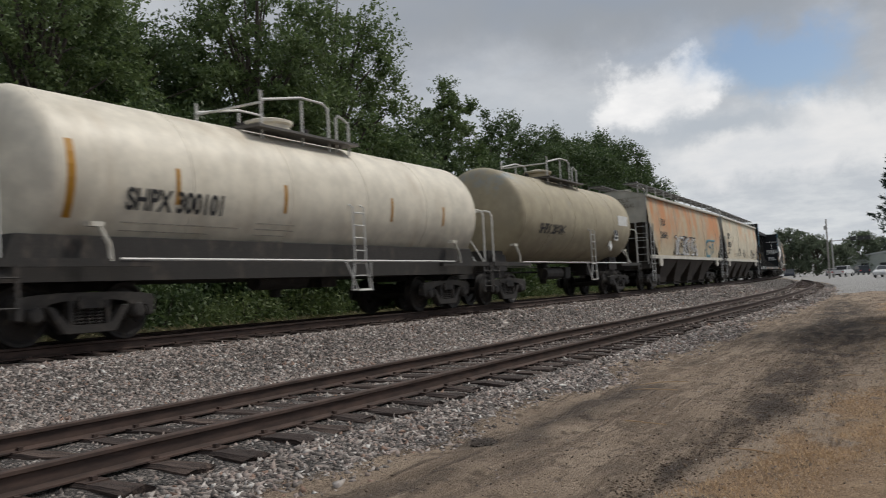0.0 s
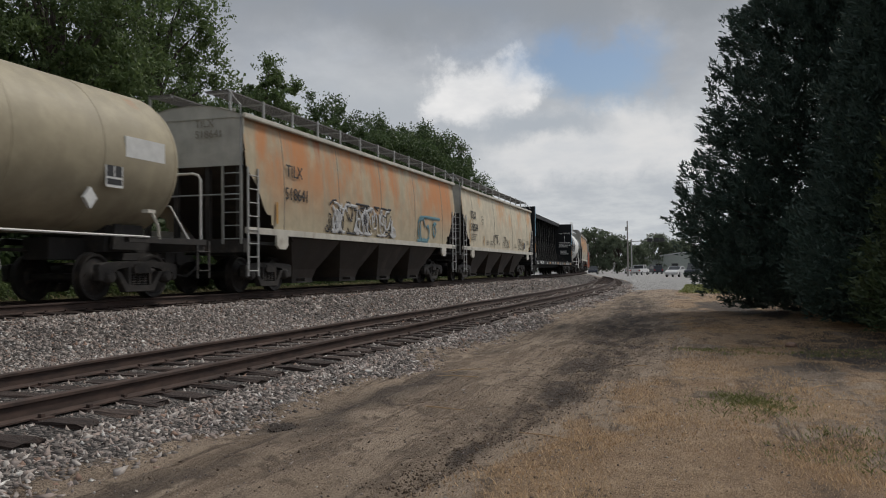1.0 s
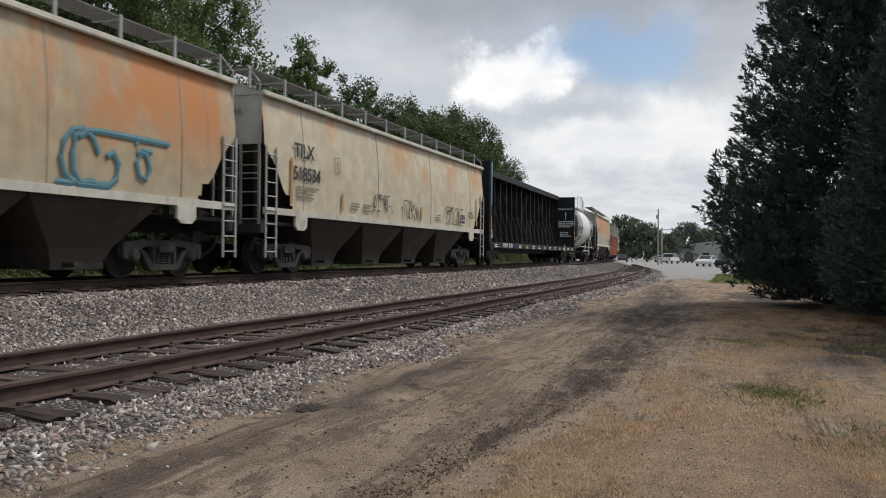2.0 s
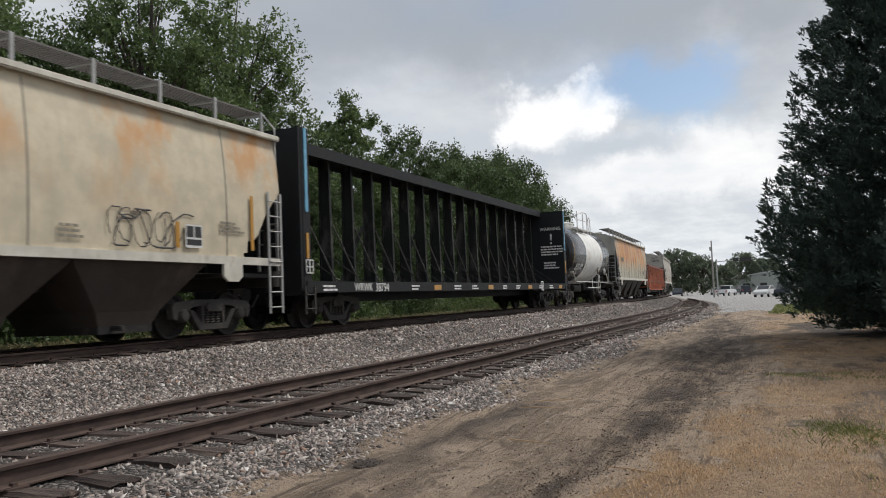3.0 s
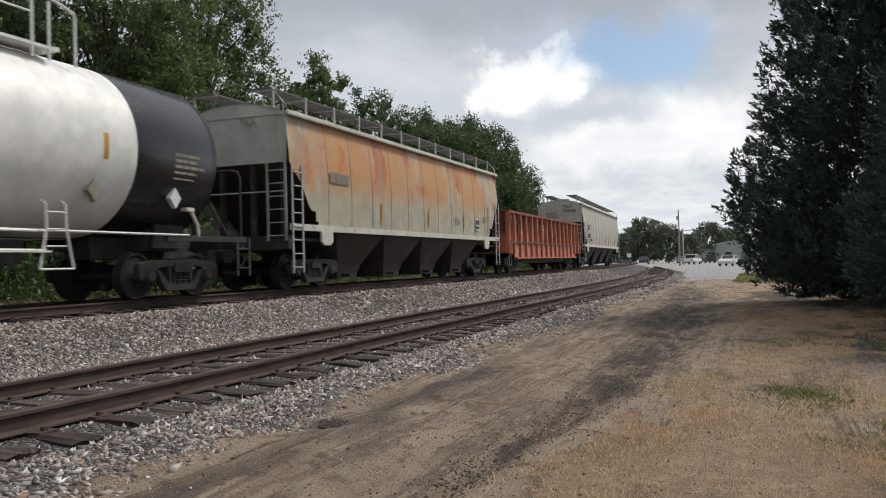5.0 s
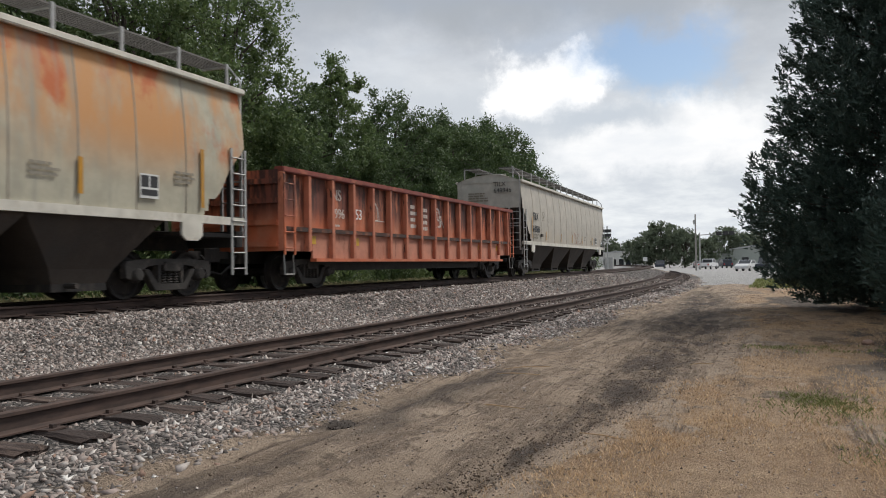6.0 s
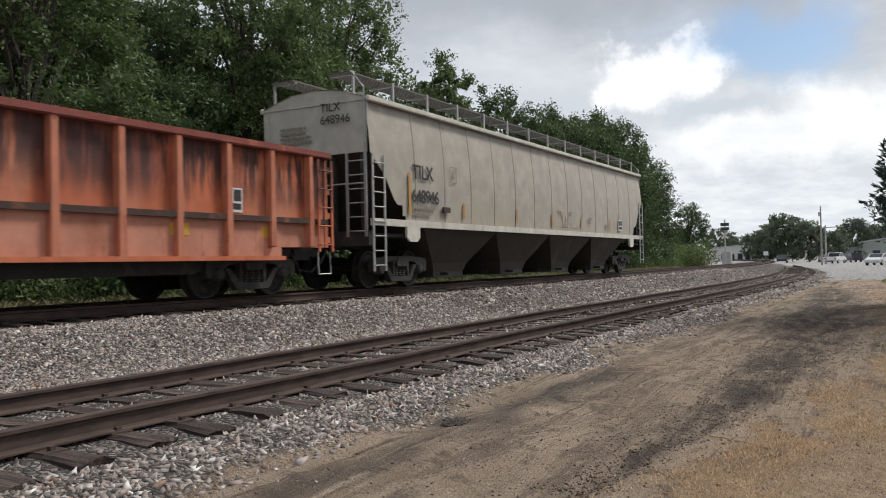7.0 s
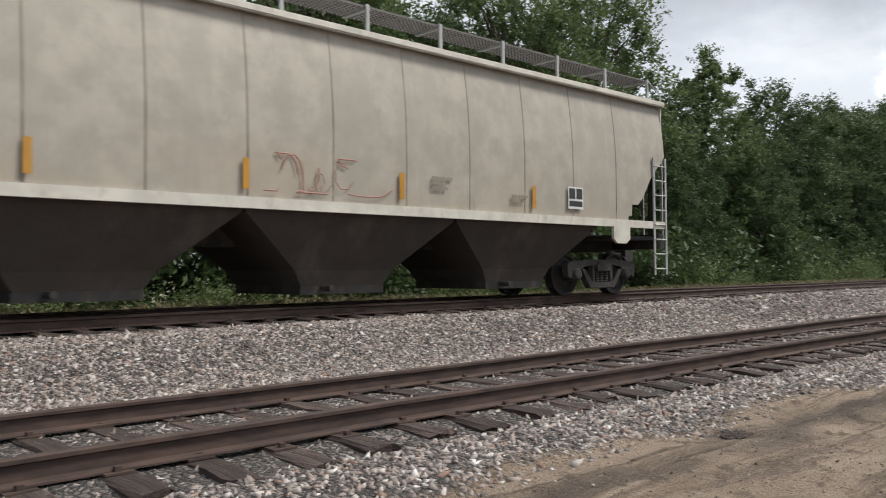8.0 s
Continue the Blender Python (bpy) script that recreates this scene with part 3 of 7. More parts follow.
def build_ground():
    xs = np.concatenate([-np.geomspace(4000, 12, 26), np.arange(-10, 1, 0.6), np.arange(1.2, 3.4, 0.2), np.arange(3.4, 13, 0.06), np.arange(13, 20, 0.12), np.arange(20, 60, 0.4), np.arange(60, 300, 5), np.geomspace(300, 4500, 18)])
    ys = np.concatenate([-np.geomspace(4000, 14, 24), np.arange(-12, -5, 0.5), np.arange(-5, 0.4, 0.11), np.arange(0.4, 4.2, 0.045), np.arange(4.2, 12, 0.16), np.arange(12, 40, 0.8), np.geomspace(40, 4500, 40)])
    X, Y = np.meshgrid(xs, ys, indexing="ij")
    Z = ground_height(X, Y)
    nx, ny = X.shape
    idx = np.arange(nx * ny).reshape(nx, ny)
    faces = np.stack([idx[:-1, :-1], idx[1:, :-1], idx[1:, 1:], idx[:-1, 1:]], -1).reshape(-1, 4)
    me = raw_mesh("ground", np.stack([X, Y, Z], -1).reshape(-1, 3), faces, M["ground"])
    ds = Y - line_y(X, SIDE_Y, SIDE_X0, SIDE_R)
    dm = Y - line_y(X, MAIN_Y, MAIN_X0, MAIN_R)
    wob = 0.35 * value_noise(X * 0.5, Y * 0.5, 11) + 0.2 * value_noise(X * 1.7, Y * 1.7, 12)
    gravel = smooth(ds + wob * 0.8, -2.45, -1.7) * (1 - smooth(dm + wob, 3.6, 4.4)) * (1 - smooth(X, 96, 104))
    edge = grass_edge(X)
    # bare soil streaks in the grass, densest near x 13.5 beside the cedars
    bare = smooth(value_noise(X * 0.30, Y * 1.1, 23) + 0.35 * value_noise(X * 1.3, Y * 3.0, 24) + 0.5 * np.exp(-((X - 13.5) / 4.0) ** 2), 0.05, 0.55) * smooth(X, 6.5, 10)
    grass = smooth(edge - Y + wob, -0.35, 0.35) * (1 - 0.75 * bare) * (1 - 0.7 * worn_grass(X, Y))
    weeds = smooth(dm + wob * 2, 5.0, 7.0) * (1 - smooth(X, 92, 110))
    road = smooth(X + 6 * wob + 1.2 * np.abs(Y - 2) * 0.4, 44, 52) * (1 - smooth(ds, -2.6, -1.6))
    road = np.maximum(road, smooth(X, 100, 108) * (1 - smooth(np.abs(Y - 20), 70, 90)))
    centre, wide = mud_line(X)
    mud = np.exp(-((Y - centre) / wide) ** 2) * smooth(X, 3.6, 5.5) * (1 - smooth(X, 30, 42)) * smooth(wob + 0.3 * value_noise(X * 0.9, Y * 4, 21), -0.75, -0.1)
    mud = mud * (0.25 + 0.75 * smooth(value_noise(X * 1.2, Y * 3.5, 51) + 0.7 * value_noise(X * 3.5, Y * 8.0, 52), -0.55, 0.35))
    # the bare streaks also darken: the cedars' shade put into the mud mask
    mud = np.maximum(mud, 0.75 * bare * smooth(edge - Y, 0.2, 1.0) * smooth(X, 8, 13) * (1 - smooth(X, 30, 40)))
    mud = np.maximum(mud, 0.9 * np.exp(-(((X - 6.1) / 0.3) ** 2 + ((Y - 3.3) / 0.16) ** 2)))
    mud = np.maximum(mud, 0.6 * np.exp(-((ds + 2.75 + wob * 0.7) / 0.22) ** 2) * smooth(value_noise(X * 0.55, Y * 0.8, 31), -0.1, 0.5) * (X < 45))
    for k, a in (("gravel", gravel), ("grass", grass), ("weeds", weeds), ("road", road), ("mud", mud)):
        me.attributes.new(k, "FLOAT", "POINT").data.foreach_set("value", a.astype(np.float32).ravel())
    me.polygons.foreach_set("use_smooth", [True] * len(me.polygons))
    ob = new("ground", me)
    tagged(ob, "bare dirt lane with ruts, dry grass and gravel ballast", "ground", kind="structure")


build_ground()

RAIL = [(-0.07, 0), (0.07, 0), (0.07, 0.012), (0.012, 0.03), (0.009, 0.115), (0.036, 0.128), (0.036, 0.152), (0.028, 0.16),
        (-0.028, 0.16), (-0.036, 0.152), (-0.036, 0.128), (-0.009, 0.115), (-0.012, 0.03), (-0.07, 0.012)]


def rail_mesh(line, off, top, s0, s1, step=2.0):
    bm = bmesh.new()
    rings = []
    n = int((s1 - s0) / step)
    for i in range(n + 1):
        x, y, a = on_line(s0 + i * step, *line)
        dx, dy = -math.sin(a), math.cos(a)
        sag = 0.006 * math.sin(i * 1.7 + off)
        rings.append([bm.verts.new((x + dx * (off + p), y + dy * (off + p), top - 0.16 + q + sag)) for p, q in RAIL])
    for a, b in zip(rings, rings[1:]):
        for k in range(len(RAIL)):
            j = (k + 1) % len(RAIL)
            bm.faces.new((a[k], a[j], b[j], b[k]))
    return bm


SLEEPER = []
for _i in range(9):
    _bm = bmesh.new()
    _r = random.Random(_i)
    box(_bm, -0.112, 0.112, -1.3 - _r.uniform(-0.07, 0.10), 1.3 + _r.uniform(-0.05, 0.08), -0.17, 0.0)
    bmesh.ops.bevel(_bm, geom=_bm.edges[:], offset=0.018, segments=1, affect="EDGES")
    bmesh.ops.subdivide_edges(_bm, edges=[e for e in _bm.edges if abs(e.verts[0].co.y - e.verts[1].co.y) > 1], cuts=9)
    for _v in _bm.verts:
        _end = smooth(abs(_v.co.y), 0.95, 1.35)
        _v.co += Vector((_r.uniform(-1, 1) * (0.010 + 0.014 * _end), _r.uniform(-1, 1) * (0.015 + 0.04 * _end), _r.uniform(-1, 1) * 0.008 - 0.03 * _end * _r.random()))
    SLEEPER.append(finish(_bm, "sleeper", M["wood"]))


def build_track(name, line, top, s0, s1, single_to, label):
    track = tagged(new(name), label, "railway track", kind="structure")
    rng = random.Random(int(line[0] * 10))
    for off in (-0.7525, 0.7525):
        part("rail", rail_mesh(line, off, top, s0, s1), M["rail"], track, "rusty brown steel rail")
    s, joined = s0 + 0.2, bmesh.new()
    plates = bmesh.new()
    while s < s1:
        x, y, a = on_line(s, *line)
        m = pose(x, y + rng.uniform(-0.07, 0.07), top - 0.165 + rng.uniform(-0.012, 0.006), 0, 0, math.degrees(a) + rng.uniform(-2.6, 2.6))
        if -2 < s < single_to:
            part("sleeper", SLEEPER[rng.randrange(9)], None, track, at=m)
        else:
            tmp = bmesh.new()
            box(tmp, -0.115, 0.115, -1.3, 1.3, -0.17, 0.0)
            tmp.transform(m)
            base = len(joined.verts)
            vs = [joined.verts.new(v.co) for v in tmp.verts]
            tmp.verts.index_update()
            for f in tmp.faces:
                joined.faces.new([vs[v.index] for v in f.verts])
            tmp.free()
        if 0 < s < 40:
            for off in (-0.7525, 0.7525):
                c = m @ Vector((0, off, 0))
                box(plates, c.x - 0.09, c.x + 0.09, c.y - 0.15, c.y + 0.15, c.z, c.z + 0.012)
                for q in (-0.1, 0.1):
                    box(plates, c.x - 0.02, c.x + 0.02, c.y + q - 0.018, c.y + q + 0.018, c.z + 0.01, c.z + 0.04)
        s += 0.54 + rng.uniform(-0.035, 0.035)
    if joined.verts:
        tagged(part("far_sleepers", joined, M["wood"], track), kind="stuff")
    else:
        joined.free()
    tagged(part("tie_plates", plates, M["rail"], track, "rusted tie plates and spikes"), kind="stuff")
    return track


build_track("side_track", (SIDE_Y, SIDE_X0, SIDE_R), SIDE_TOP, -14, 104, 55, "rusty side track on weathered wooden sleepers in ballast")
build_track("main_track", (MAIN_Y, MAIN_X0, MAIN_R), MAIN_TOP, -40, 330, 40, "main track with brown rails on raised ballast")


# ---------------------------------------------------------------- the train
SPEED = 19.4
NEAR = -1.6          # the side that faces the camera, in a car's own space


def side_frame():
    bm = bmesh.new()
    for y0, y1 in ((-1.16, -1.00), (1.00, 1.16)):
        slab(bm, [(-1.22, 0.62), (-1.18, 0.70), (-0.98, 0.73), (-0.5, 0.76), (0.5, 0.76), (0.98, 0.73), (1.18, 0.70), (1.22, 0.62), (1.20, 0.40), (1.08, 0.36),
                  (1.06, 0.55), (0.72, 0.55), (0.66, 0.62), (0.42, 0.64), (-0.42, 0.64), (-0.66, 0.62), (-0.72, 0.55), (-1.06, 0.55), (-1.08, 0.36), (-1.20, 0.40)], y0, y1)
        slab(bm, [(-0.74, 0.56), (-0.60, 0.56), (-0.36, 0.27), (0.36, 0.27), (0.60, 0.56), (0.74, 0.56), (0.44, 0.15), (-0.44, 0.15)], y0, y1)
        for x in (-0.36, 0.28):
            box(bm, x, x + 0.08, y0, y1, 0.25, 0.65)
    for x in (-0.55, 0.55):
        box(bm, x - 0.05, x + 0.05, -0.95, 0.95, 0.36, 0.44)
    bmesh.ops.bevel(bm, geom=bm.edges[:], offset=0.012, segments=1, affect="EDGES")
    return finish(bm, "side_frame", M["truck"])


def springs():
    bm = bmesh.new()
    for y in (0.0,):
        for x in (0.0,):
            pts = [(x + 0.062 * math.cos(a), y + 0.062 * math.sin(a), 0.27 + 0.25 * a / 31.4) for a in np.linspace(0, 31.4, 41)]
            tube(bm, pts, 0.017, 5)
    return finish(bm, "coil_spring", M["truck"])


def bolster():
    bm = bmesh.new()
    slab(bm, [(-0.22, 0.52), (0.22, 0.52), (0.24, 0.60), (0.2, 0.70), (-0.2, 0.70), (-0.24, 0.60)], -1.2, 1.2)
    lathe(bm, [(0.68, 0.28), (0.86, 0.28)], 20, "z")
    return finish(bm, "bolster", M["truck"])


def bearing():
    bm = bmesh.new()
    lathe(bm, [(-0.1, 0.14), (0.02, 0.145), (0.06, 0.12), (0.09, 0.10), (0.10, 0.05)], 20, "y")
    return finish(bm, "bearing_cap", M["truck"], True)


def wheelset_mesh():
    bm = bmesh.new()
    lathe(bm, [(-1.05, 0.075), (-0.8, 0.085), (0.8, 0.085), (1.05, 0.075)], 14, "y")
    for sd in (-1, 1):
        prof = [(0.83, 0.06), (0.84, 0.15), (0.80, 0.20), (0.785, 0.36), (0.82, 0.40), (0.825, 0.448), (0.69, 0.457), (0.685, 0.485), (0.66, 0.485), (0.655, 0.39), (0.71, 0.34), (0.72, 0.2), (0.66, 0.14), (0.66, 0.06)]
        lathe(bm, [(sd * a, r) for a, r in prof], 40, "y")
    for sd in (-1, 1):
        for k in range(3):
            a = k * math.tau / 3
            c, s_ = math.cos(a), math.sin(a)
            p = Vector((c * 0.28, sd * 0.79, s_ * 0.28))
            box(bm, p.x - 0.02, p.x + 0.02, p.y - 0.02, p.y + 0.02, p.z - 0.02, p.z + 0.02)
    return finish(bm, "wheelset", M["wheel"], True)


SIDE_FRAME, SPRINGS, BOLSTER, BEARING, WHEELSET = side_frame(), springs(), bolster(), bearing(), wheelset_mesh()
WHEELS = []


def add_truck(car, x):
    truck = part("bogie", BOLSTER, None, car, "cast steel freight bogie", at=pose(x, 0, 0))
    part("side_frame", SIDE_FRAME, None, truck)
    for y in (-1.08, 1.08):
        for dx in (-0.17, 0.0, 0.17):
            part("coil_spring", SPRINGS, None, truck, at=pose(dx, y, 0))
    for dx in (-0.89, 0.89):
        WHEELS.append(part("wheelset", WHEELSET, None, truck, at=pose(dx, 0, 0.457)))
        for y, r in ((-1.11, 180), (1.11, 0)):
            part("bearing_cap", BEARING, None, truck, at=pose(dx, y, 0.457, 0, 0, r))


def add_coupler(car, x, sd):
    bm = bmesh.new()
    box(bm, min(x, x + sd * 0.5), max(x, x + sd * 0.5), -0.08, 0.08, 0.78, 0.95)
    slab(bm, [(x + sd * 0.45, 0.70), (x + sd * 0.72, 0.70), (x + sd * 0.78, 0.78), (x + sd * 0.78, 0.98), (x + sd * 0.45, 1.03)], -0.17, 0.12)
    part("coupler", bm, M["soot"], car)
    hose = bmesh.new()
    tube(hose, [(x + sd * 0.1, -0.35, 0.85), (x + sd * 0.3, -0.36, 0.62), (x + sd * 0.52, -0.25, 0.42), (x + sd * 0.72, -0.12, 0.48)], 0.028, 6)
    part("air_hose", hose, M["soot"], car)


def ladder(car, x0, x1, y, z0, z1, n, material, name="ladder", r=0.022):
    bm = bmesh.new()
    for x in (x0, x1):
        box(bm, x - 0.035, x + 0.035, y - 0.012, y + 0.012, z0, z1)
    for i in range(n):
        z = z0 + (z1 - z0) * (i + 0.4) / n
        tube(bm, [(x0, y - 0.02, z), (x1, y - 0.02, z)], r * 0.7, 6)
    return part(name, bm, material, car)


def end_ladder(car, x, y0, y1, z0, z1, n, material):
    bm = bmesh.new()
    for y in (y0, y1):
        box(bm, x - 0.02, x + 0.02, y - 0.03, y + 0.03, z0, z1)
    for i in range(n):
        z = z0 + (z1 - z0) * (i + 0.4) / n
        tube(bm, [(x, y0, z), (x, y1, z)], 0.016, 6)
    return part("end_ladder", bm, material, car)


def reflectors(car, xs, z0, z1, material="amber", y=NEAR - 0.006, width=0.10):
    for x in xs:
        bm = bmesh.new()
        box(bm, x - width / 2, x + width / 2, y - 0.004, y, z0, z1)
        part("reflector", bm, M[material], car, "amber reflective strip" if material == "amber" else "")


def hopper_side_y(z):
    """Half width of the body at a height: it bulges a little."""
    t = (z - 1.5) / 2.8
    return 1.575 - 0.10 * (2 * t - 0.75) ** 2 * (1 if t > 0.375 else 0.35)


def covered_hopper(u0, u1, paint, end_paint, bays, label, seams, rim, cutw=1.0):
    """A covered hopper car; its origin is on the rail, midway."""
    L2 = (u1 - u0) / 2 - 0.05
    car = tagged(new("hopper_car"), label, "freight car", "cars of the train")

    def cut(x):
        d = (L2 - abs(x)) / cutw
        return 3.08 if d < 0.02 else 3.05 - 0.25 * smooth(d, 0.1, 0.45) - 0.75 * smooth(d, 0.35, 1.05) - 0.1 if d < 1.12 else (1.95 if d < 1.22 else (1.7 if d < 1.35 else 1.5))

    cuts = [q * cutw for q in (0, 0.02, 0.12, 0.25, 0.4, 0.55, 0.7, 0.85, 1.0, 1.1, 1.13, 1.21, 1.23, 1.34, 1.36)]
    xs = sorted(set([-L2 + q for q in cuts] + [L2 - q for q in cuts] + list(np.linspace(-L2 + 1.6, L2 - 1.6, 18))))
    rows = 12
    for sd in (-1, 1):
        bm = bmesh.new()
        cols = []
        for x in xs:
            lo = float(cut(x))
            cols.append([bm.verts.new((x, sd * hopper_side_y(lo + (4.3 - lo) * k / rows), lo + (4.3 - lo) * k / rows)) for k in range(rows + 1)])
        for a, b in zip(cols, cols[1:]):
            for k in range(rows):
                bm.faces.new((a[k], b[k], b[k + 1], a[k + 1]))
        part("side_sheet", bm, paint, car, smooth=True)
    roof = bmesh.new()
    prof = [(-1.50, 4.26), (-1.50, 4.32), (-1.1, 4.45), (-0.6, 4.58), (0, 4.62), (0.6, 4.58), (1.1, 4.45), (1.50, 4.32), (1.50, 4.26)]
    a = [roof.verts.new((-L2 - 0.03, y, z)) for y, z in prof]
    b = [roof.verts.new((L2 + 0.03, y, z)) for y, z in prof]
    for k in range(len(prof) - 1):
        roof.faces.new((a[k], a[k + 1], b[k + 1], b[k]))
    roof.faces.new((a[-1], a[0], b[0], b[-1]))
    part("roof", roof, end_paint, car)
    for y in (-1.53, 1.53):
        bm = bmesh.new()
        box(bm, -L2 - 0.05, L2 + 0.05, y - 0.045, y + 0.045, 4.24, 4.36)
        bmesh.ops.bevel(bm, geom=bm.edges[:], offset=0.02, segments=2, affect="EDGES")
        part("eave_rail", bm, rim, car)
    for sd in (-1, 1):
        bm = bmesh.new()
        out = [(-1.47, 3.1), (-1.50, 4.30), (-1.1, 4.45), (-0.6, 4.58), (0, 4.615), (0.6, 4.58), (1.1, 4.45), (1.50, 4.30), (1.47, 3.1)]
        p = [bm.verts.new((sd * (L2 + 0.005), y, z)) for y, z in out]
        q = [bm.verts.new((sd * (L2 - 0.03), y, z)) for y, z in out]
        bm.faces.new(p)
        bm.faces.new(q[::-1])
        for k in range(len(out)):
            bm.faces.new((p[k], p[(k + 1) % 9], q[(k + 1) % 9], q[k]))
        part("end_panel", bm, end_paint, car)
        # slope sheet in the same paint, dark for the shade beneath the end
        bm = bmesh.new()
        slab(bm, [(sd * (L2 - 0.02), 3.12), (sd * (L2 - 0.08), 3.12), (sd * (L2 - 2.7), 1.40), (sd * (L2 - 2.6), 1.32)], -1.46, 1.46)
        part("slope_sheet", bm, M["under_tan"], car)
        for y in (-1.3, -0.45, 0.45, 1.3):
            bm = bmesh.new()
            box(bm, sd * (L2 - 0.13) - 0.06, sd * (L2 - 0.13) + 0.06, y - 0.06, y + 0.06, 1.3, 3.1)
            part("end_post", bm, M["soot"], car)
        bm = bmesh.new()
        box(bm, min(sd * L2, sd * (L2 - 1.9)), max(sd * L2, sd * (L2 - 1.9)), -1.45, 1.45, 1.20, 1.28)
        part("end_platform", bm, M["soot"], car)
        bm = bmesh.new()
        box(bm, sd * (L2 - 0.1) - 0.12, sd * (L2 - 0.1) + 0.12, -1.5, 1.5, 1.0, 1.335)
        part("end_beam", bm, M["soot"], car)
        add_coupler(car, sd * L2, sd)
        xa, xb = sd * (L2 - 0.03), sd * (L2 - 0.50)
        ladder(car, min(xa, xb), max(xa, xb), -1.60, 0.42, 3.05, 8, M["galv"])
        ladder(car, min(xa, xb), max(xa, xb), 1.60, 0.42, 3.05, 8, M["galv"])
        end_ladder(car, sd * (L2 + 0.04), -1.45, -0.95, 1.2, 3.1, 6, M["galv"])
        bm = bmesh.new()
        tube(bm, [(sd * (L2 + 0.05), -1.45, 3.0), (sd * (L2 + 0.05), -1.45, 4.55), (sd * (L2 + 0.05), -1.1, 4.95)], 0.022, 6)
        tube(bm, [(sd * (L2 + 0.03), -1.47, 2.4), (sd * (L2 + 0.03), 1.47, 2.4)], 0.02, 6)
        part("end_grab_iron", bm, M["galv"], car)
        bm = bmesh.new()
        x = sd * (L2 - 1.75)
        slab(bm, [(x - 0.30, 1.56), (x + 0.30, 1.56), (x + 0.30, 1.20), (x + 0.16, 1.10), (x - 0.16, 1.10), (x - 0.30, 1.20)], -1.60, -1.54)
        part("jacking_pad", bm, rim, car)
    for y0, y1 in ((-1.60, -1.50), (1.50, 1.60)):
        bm = bmesh.new()
        box(bm, -L2 + 0.05, L2 - 0.05, y0, y1, 1.45, 1.61)
        part("side_sill", bm, rim, car, "white-painted side sill")
    bm = bmesh.new()
    box(bm, -L2 + 0.2, L2 - 0.2, -0.25, 0.25, 0.95, 1.35)
    part("center_sill", bm, M["soot"], car)
    # bays
    span = 2 * (L2 - 2.45)
    w = span / bays
    for i in range(bays):
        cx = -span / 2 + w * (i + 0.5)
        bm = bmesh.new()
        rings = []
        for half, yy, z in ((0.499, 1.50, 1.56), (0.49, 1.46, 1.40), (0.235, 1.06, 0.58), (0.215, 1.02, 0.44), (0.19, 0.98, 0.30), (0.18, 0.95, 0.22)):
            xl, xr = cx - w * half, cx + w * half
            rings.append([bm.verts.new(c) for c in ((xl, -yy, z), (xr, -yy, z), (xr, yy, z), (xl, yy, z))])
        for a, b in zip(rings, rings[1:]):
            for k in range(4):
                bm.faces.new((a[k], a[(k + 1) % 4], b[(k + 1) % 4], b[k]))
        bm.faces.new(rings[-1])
        part("hopper_bay", bm, M["under_tan"], car, "grimy sloping discharge bay with under-car shade in its colour")
        bm = bmesh.new()
        box(bm, cx - w * 0.20, cx + w * 0.20, -0.99, 0.99, 0.2, 0.33)
        tube(bm, [(cx - w * 0.1, -1.25, 0.30), (cx - w * 0.1, -0.9, 0.30)], 0.05, 8)
        part("outlet_gate", bm, M["soot"], car)
    # seams on the side
    for i in range(seams):
        x = -L2 + 1.9 + (2 * L2 - 3.8) * i / (seams - 1)
        for sd in (-1, 1):
            bm = bmesh.new()
            pr = [(sd * (hopper_side_y(z) + 0.008), z) for z in np.linspace(1.62, 4.22, 9)]
            vs = [[bm.verts.new((x + dx, y, z)) for dx in (-0.011, 0.011)] for y, z in pr]
            ws = [[bm.verts.new((x + dx * 2, y - sd * 0.014, z)) for dx in (-0.014, 0.014)] for y, z in pr]
            for k in range(8):
                bm.faces.new((vs[k][0], vs[k][1], vs[k + 1][1], vs[k + 1][0]))
                bm.faces.new((vs[k][0], vs[k + 1][0], ws[k + 1][0], ws[k][0]))
                bm.faces.new((vs[k][1], ws[k][1], ws[k + 1][1], vs[k + 1][1]))
            part("side_seam", bm, M["seam"], car)
    # running boards and hatches
    for sd in (-1, 1):
        bm = bmesh.new()
        y0, y1 = sd * 0.50, sd * 1.12
        n = int(2 * L2 / 0.09)
        for k in range(n):
            x = -L2 - 0.1 + (2 * L2 + 0.2) * k / n
            box(bm, x, x + 0.014, min(y0, y1), max(y0, y1), 4.90, 4.925)
        for k in range(9):
            y = y0 + (y1 - y0) * k / 8
            box(bm, -L2 - 0.1, L2 + 0.1, y - 0.007, y + 0.007, 4.895, 4.93)
        part("running_board", bm, M["grating"], car, "galvanised grating walkway")
        nb = int(2 * L2 / 1.55)
        for k in range(nb + 1):
            x = -L2 + 2 * L2 * k / nb
            bm = bmesh.new()
            box(bm, x - 0.035, x + 0.035, sd * 1.14 - 0.02, sd * 1.14 + 0.02, 4.42, 4.95)
            box(bm, x - 0.035, x + 0.035, min(y0, y1), max(y0, y1), 4.86, 4.895)
            part("board_bracket", bm, M["galv"], car)
    bm = bmesh.new()
    slab(bm, [(-L2 + 0.9, 4.58), (L2 - 0.9, 4.58), (L2 - 0.9, 4.74), (-L2 + 0.9, 4.74)], -0.32, 0.32)
    for k in range(8):
        x = -L2 + 1.4 + (2 * L2 - 2.8) * k / 7
        box(bm, x - 0.04, x + 0.04, -0.42, 0.42, 4.72, 4.79)
    part("hatch_cover", bm, end_paint, car)
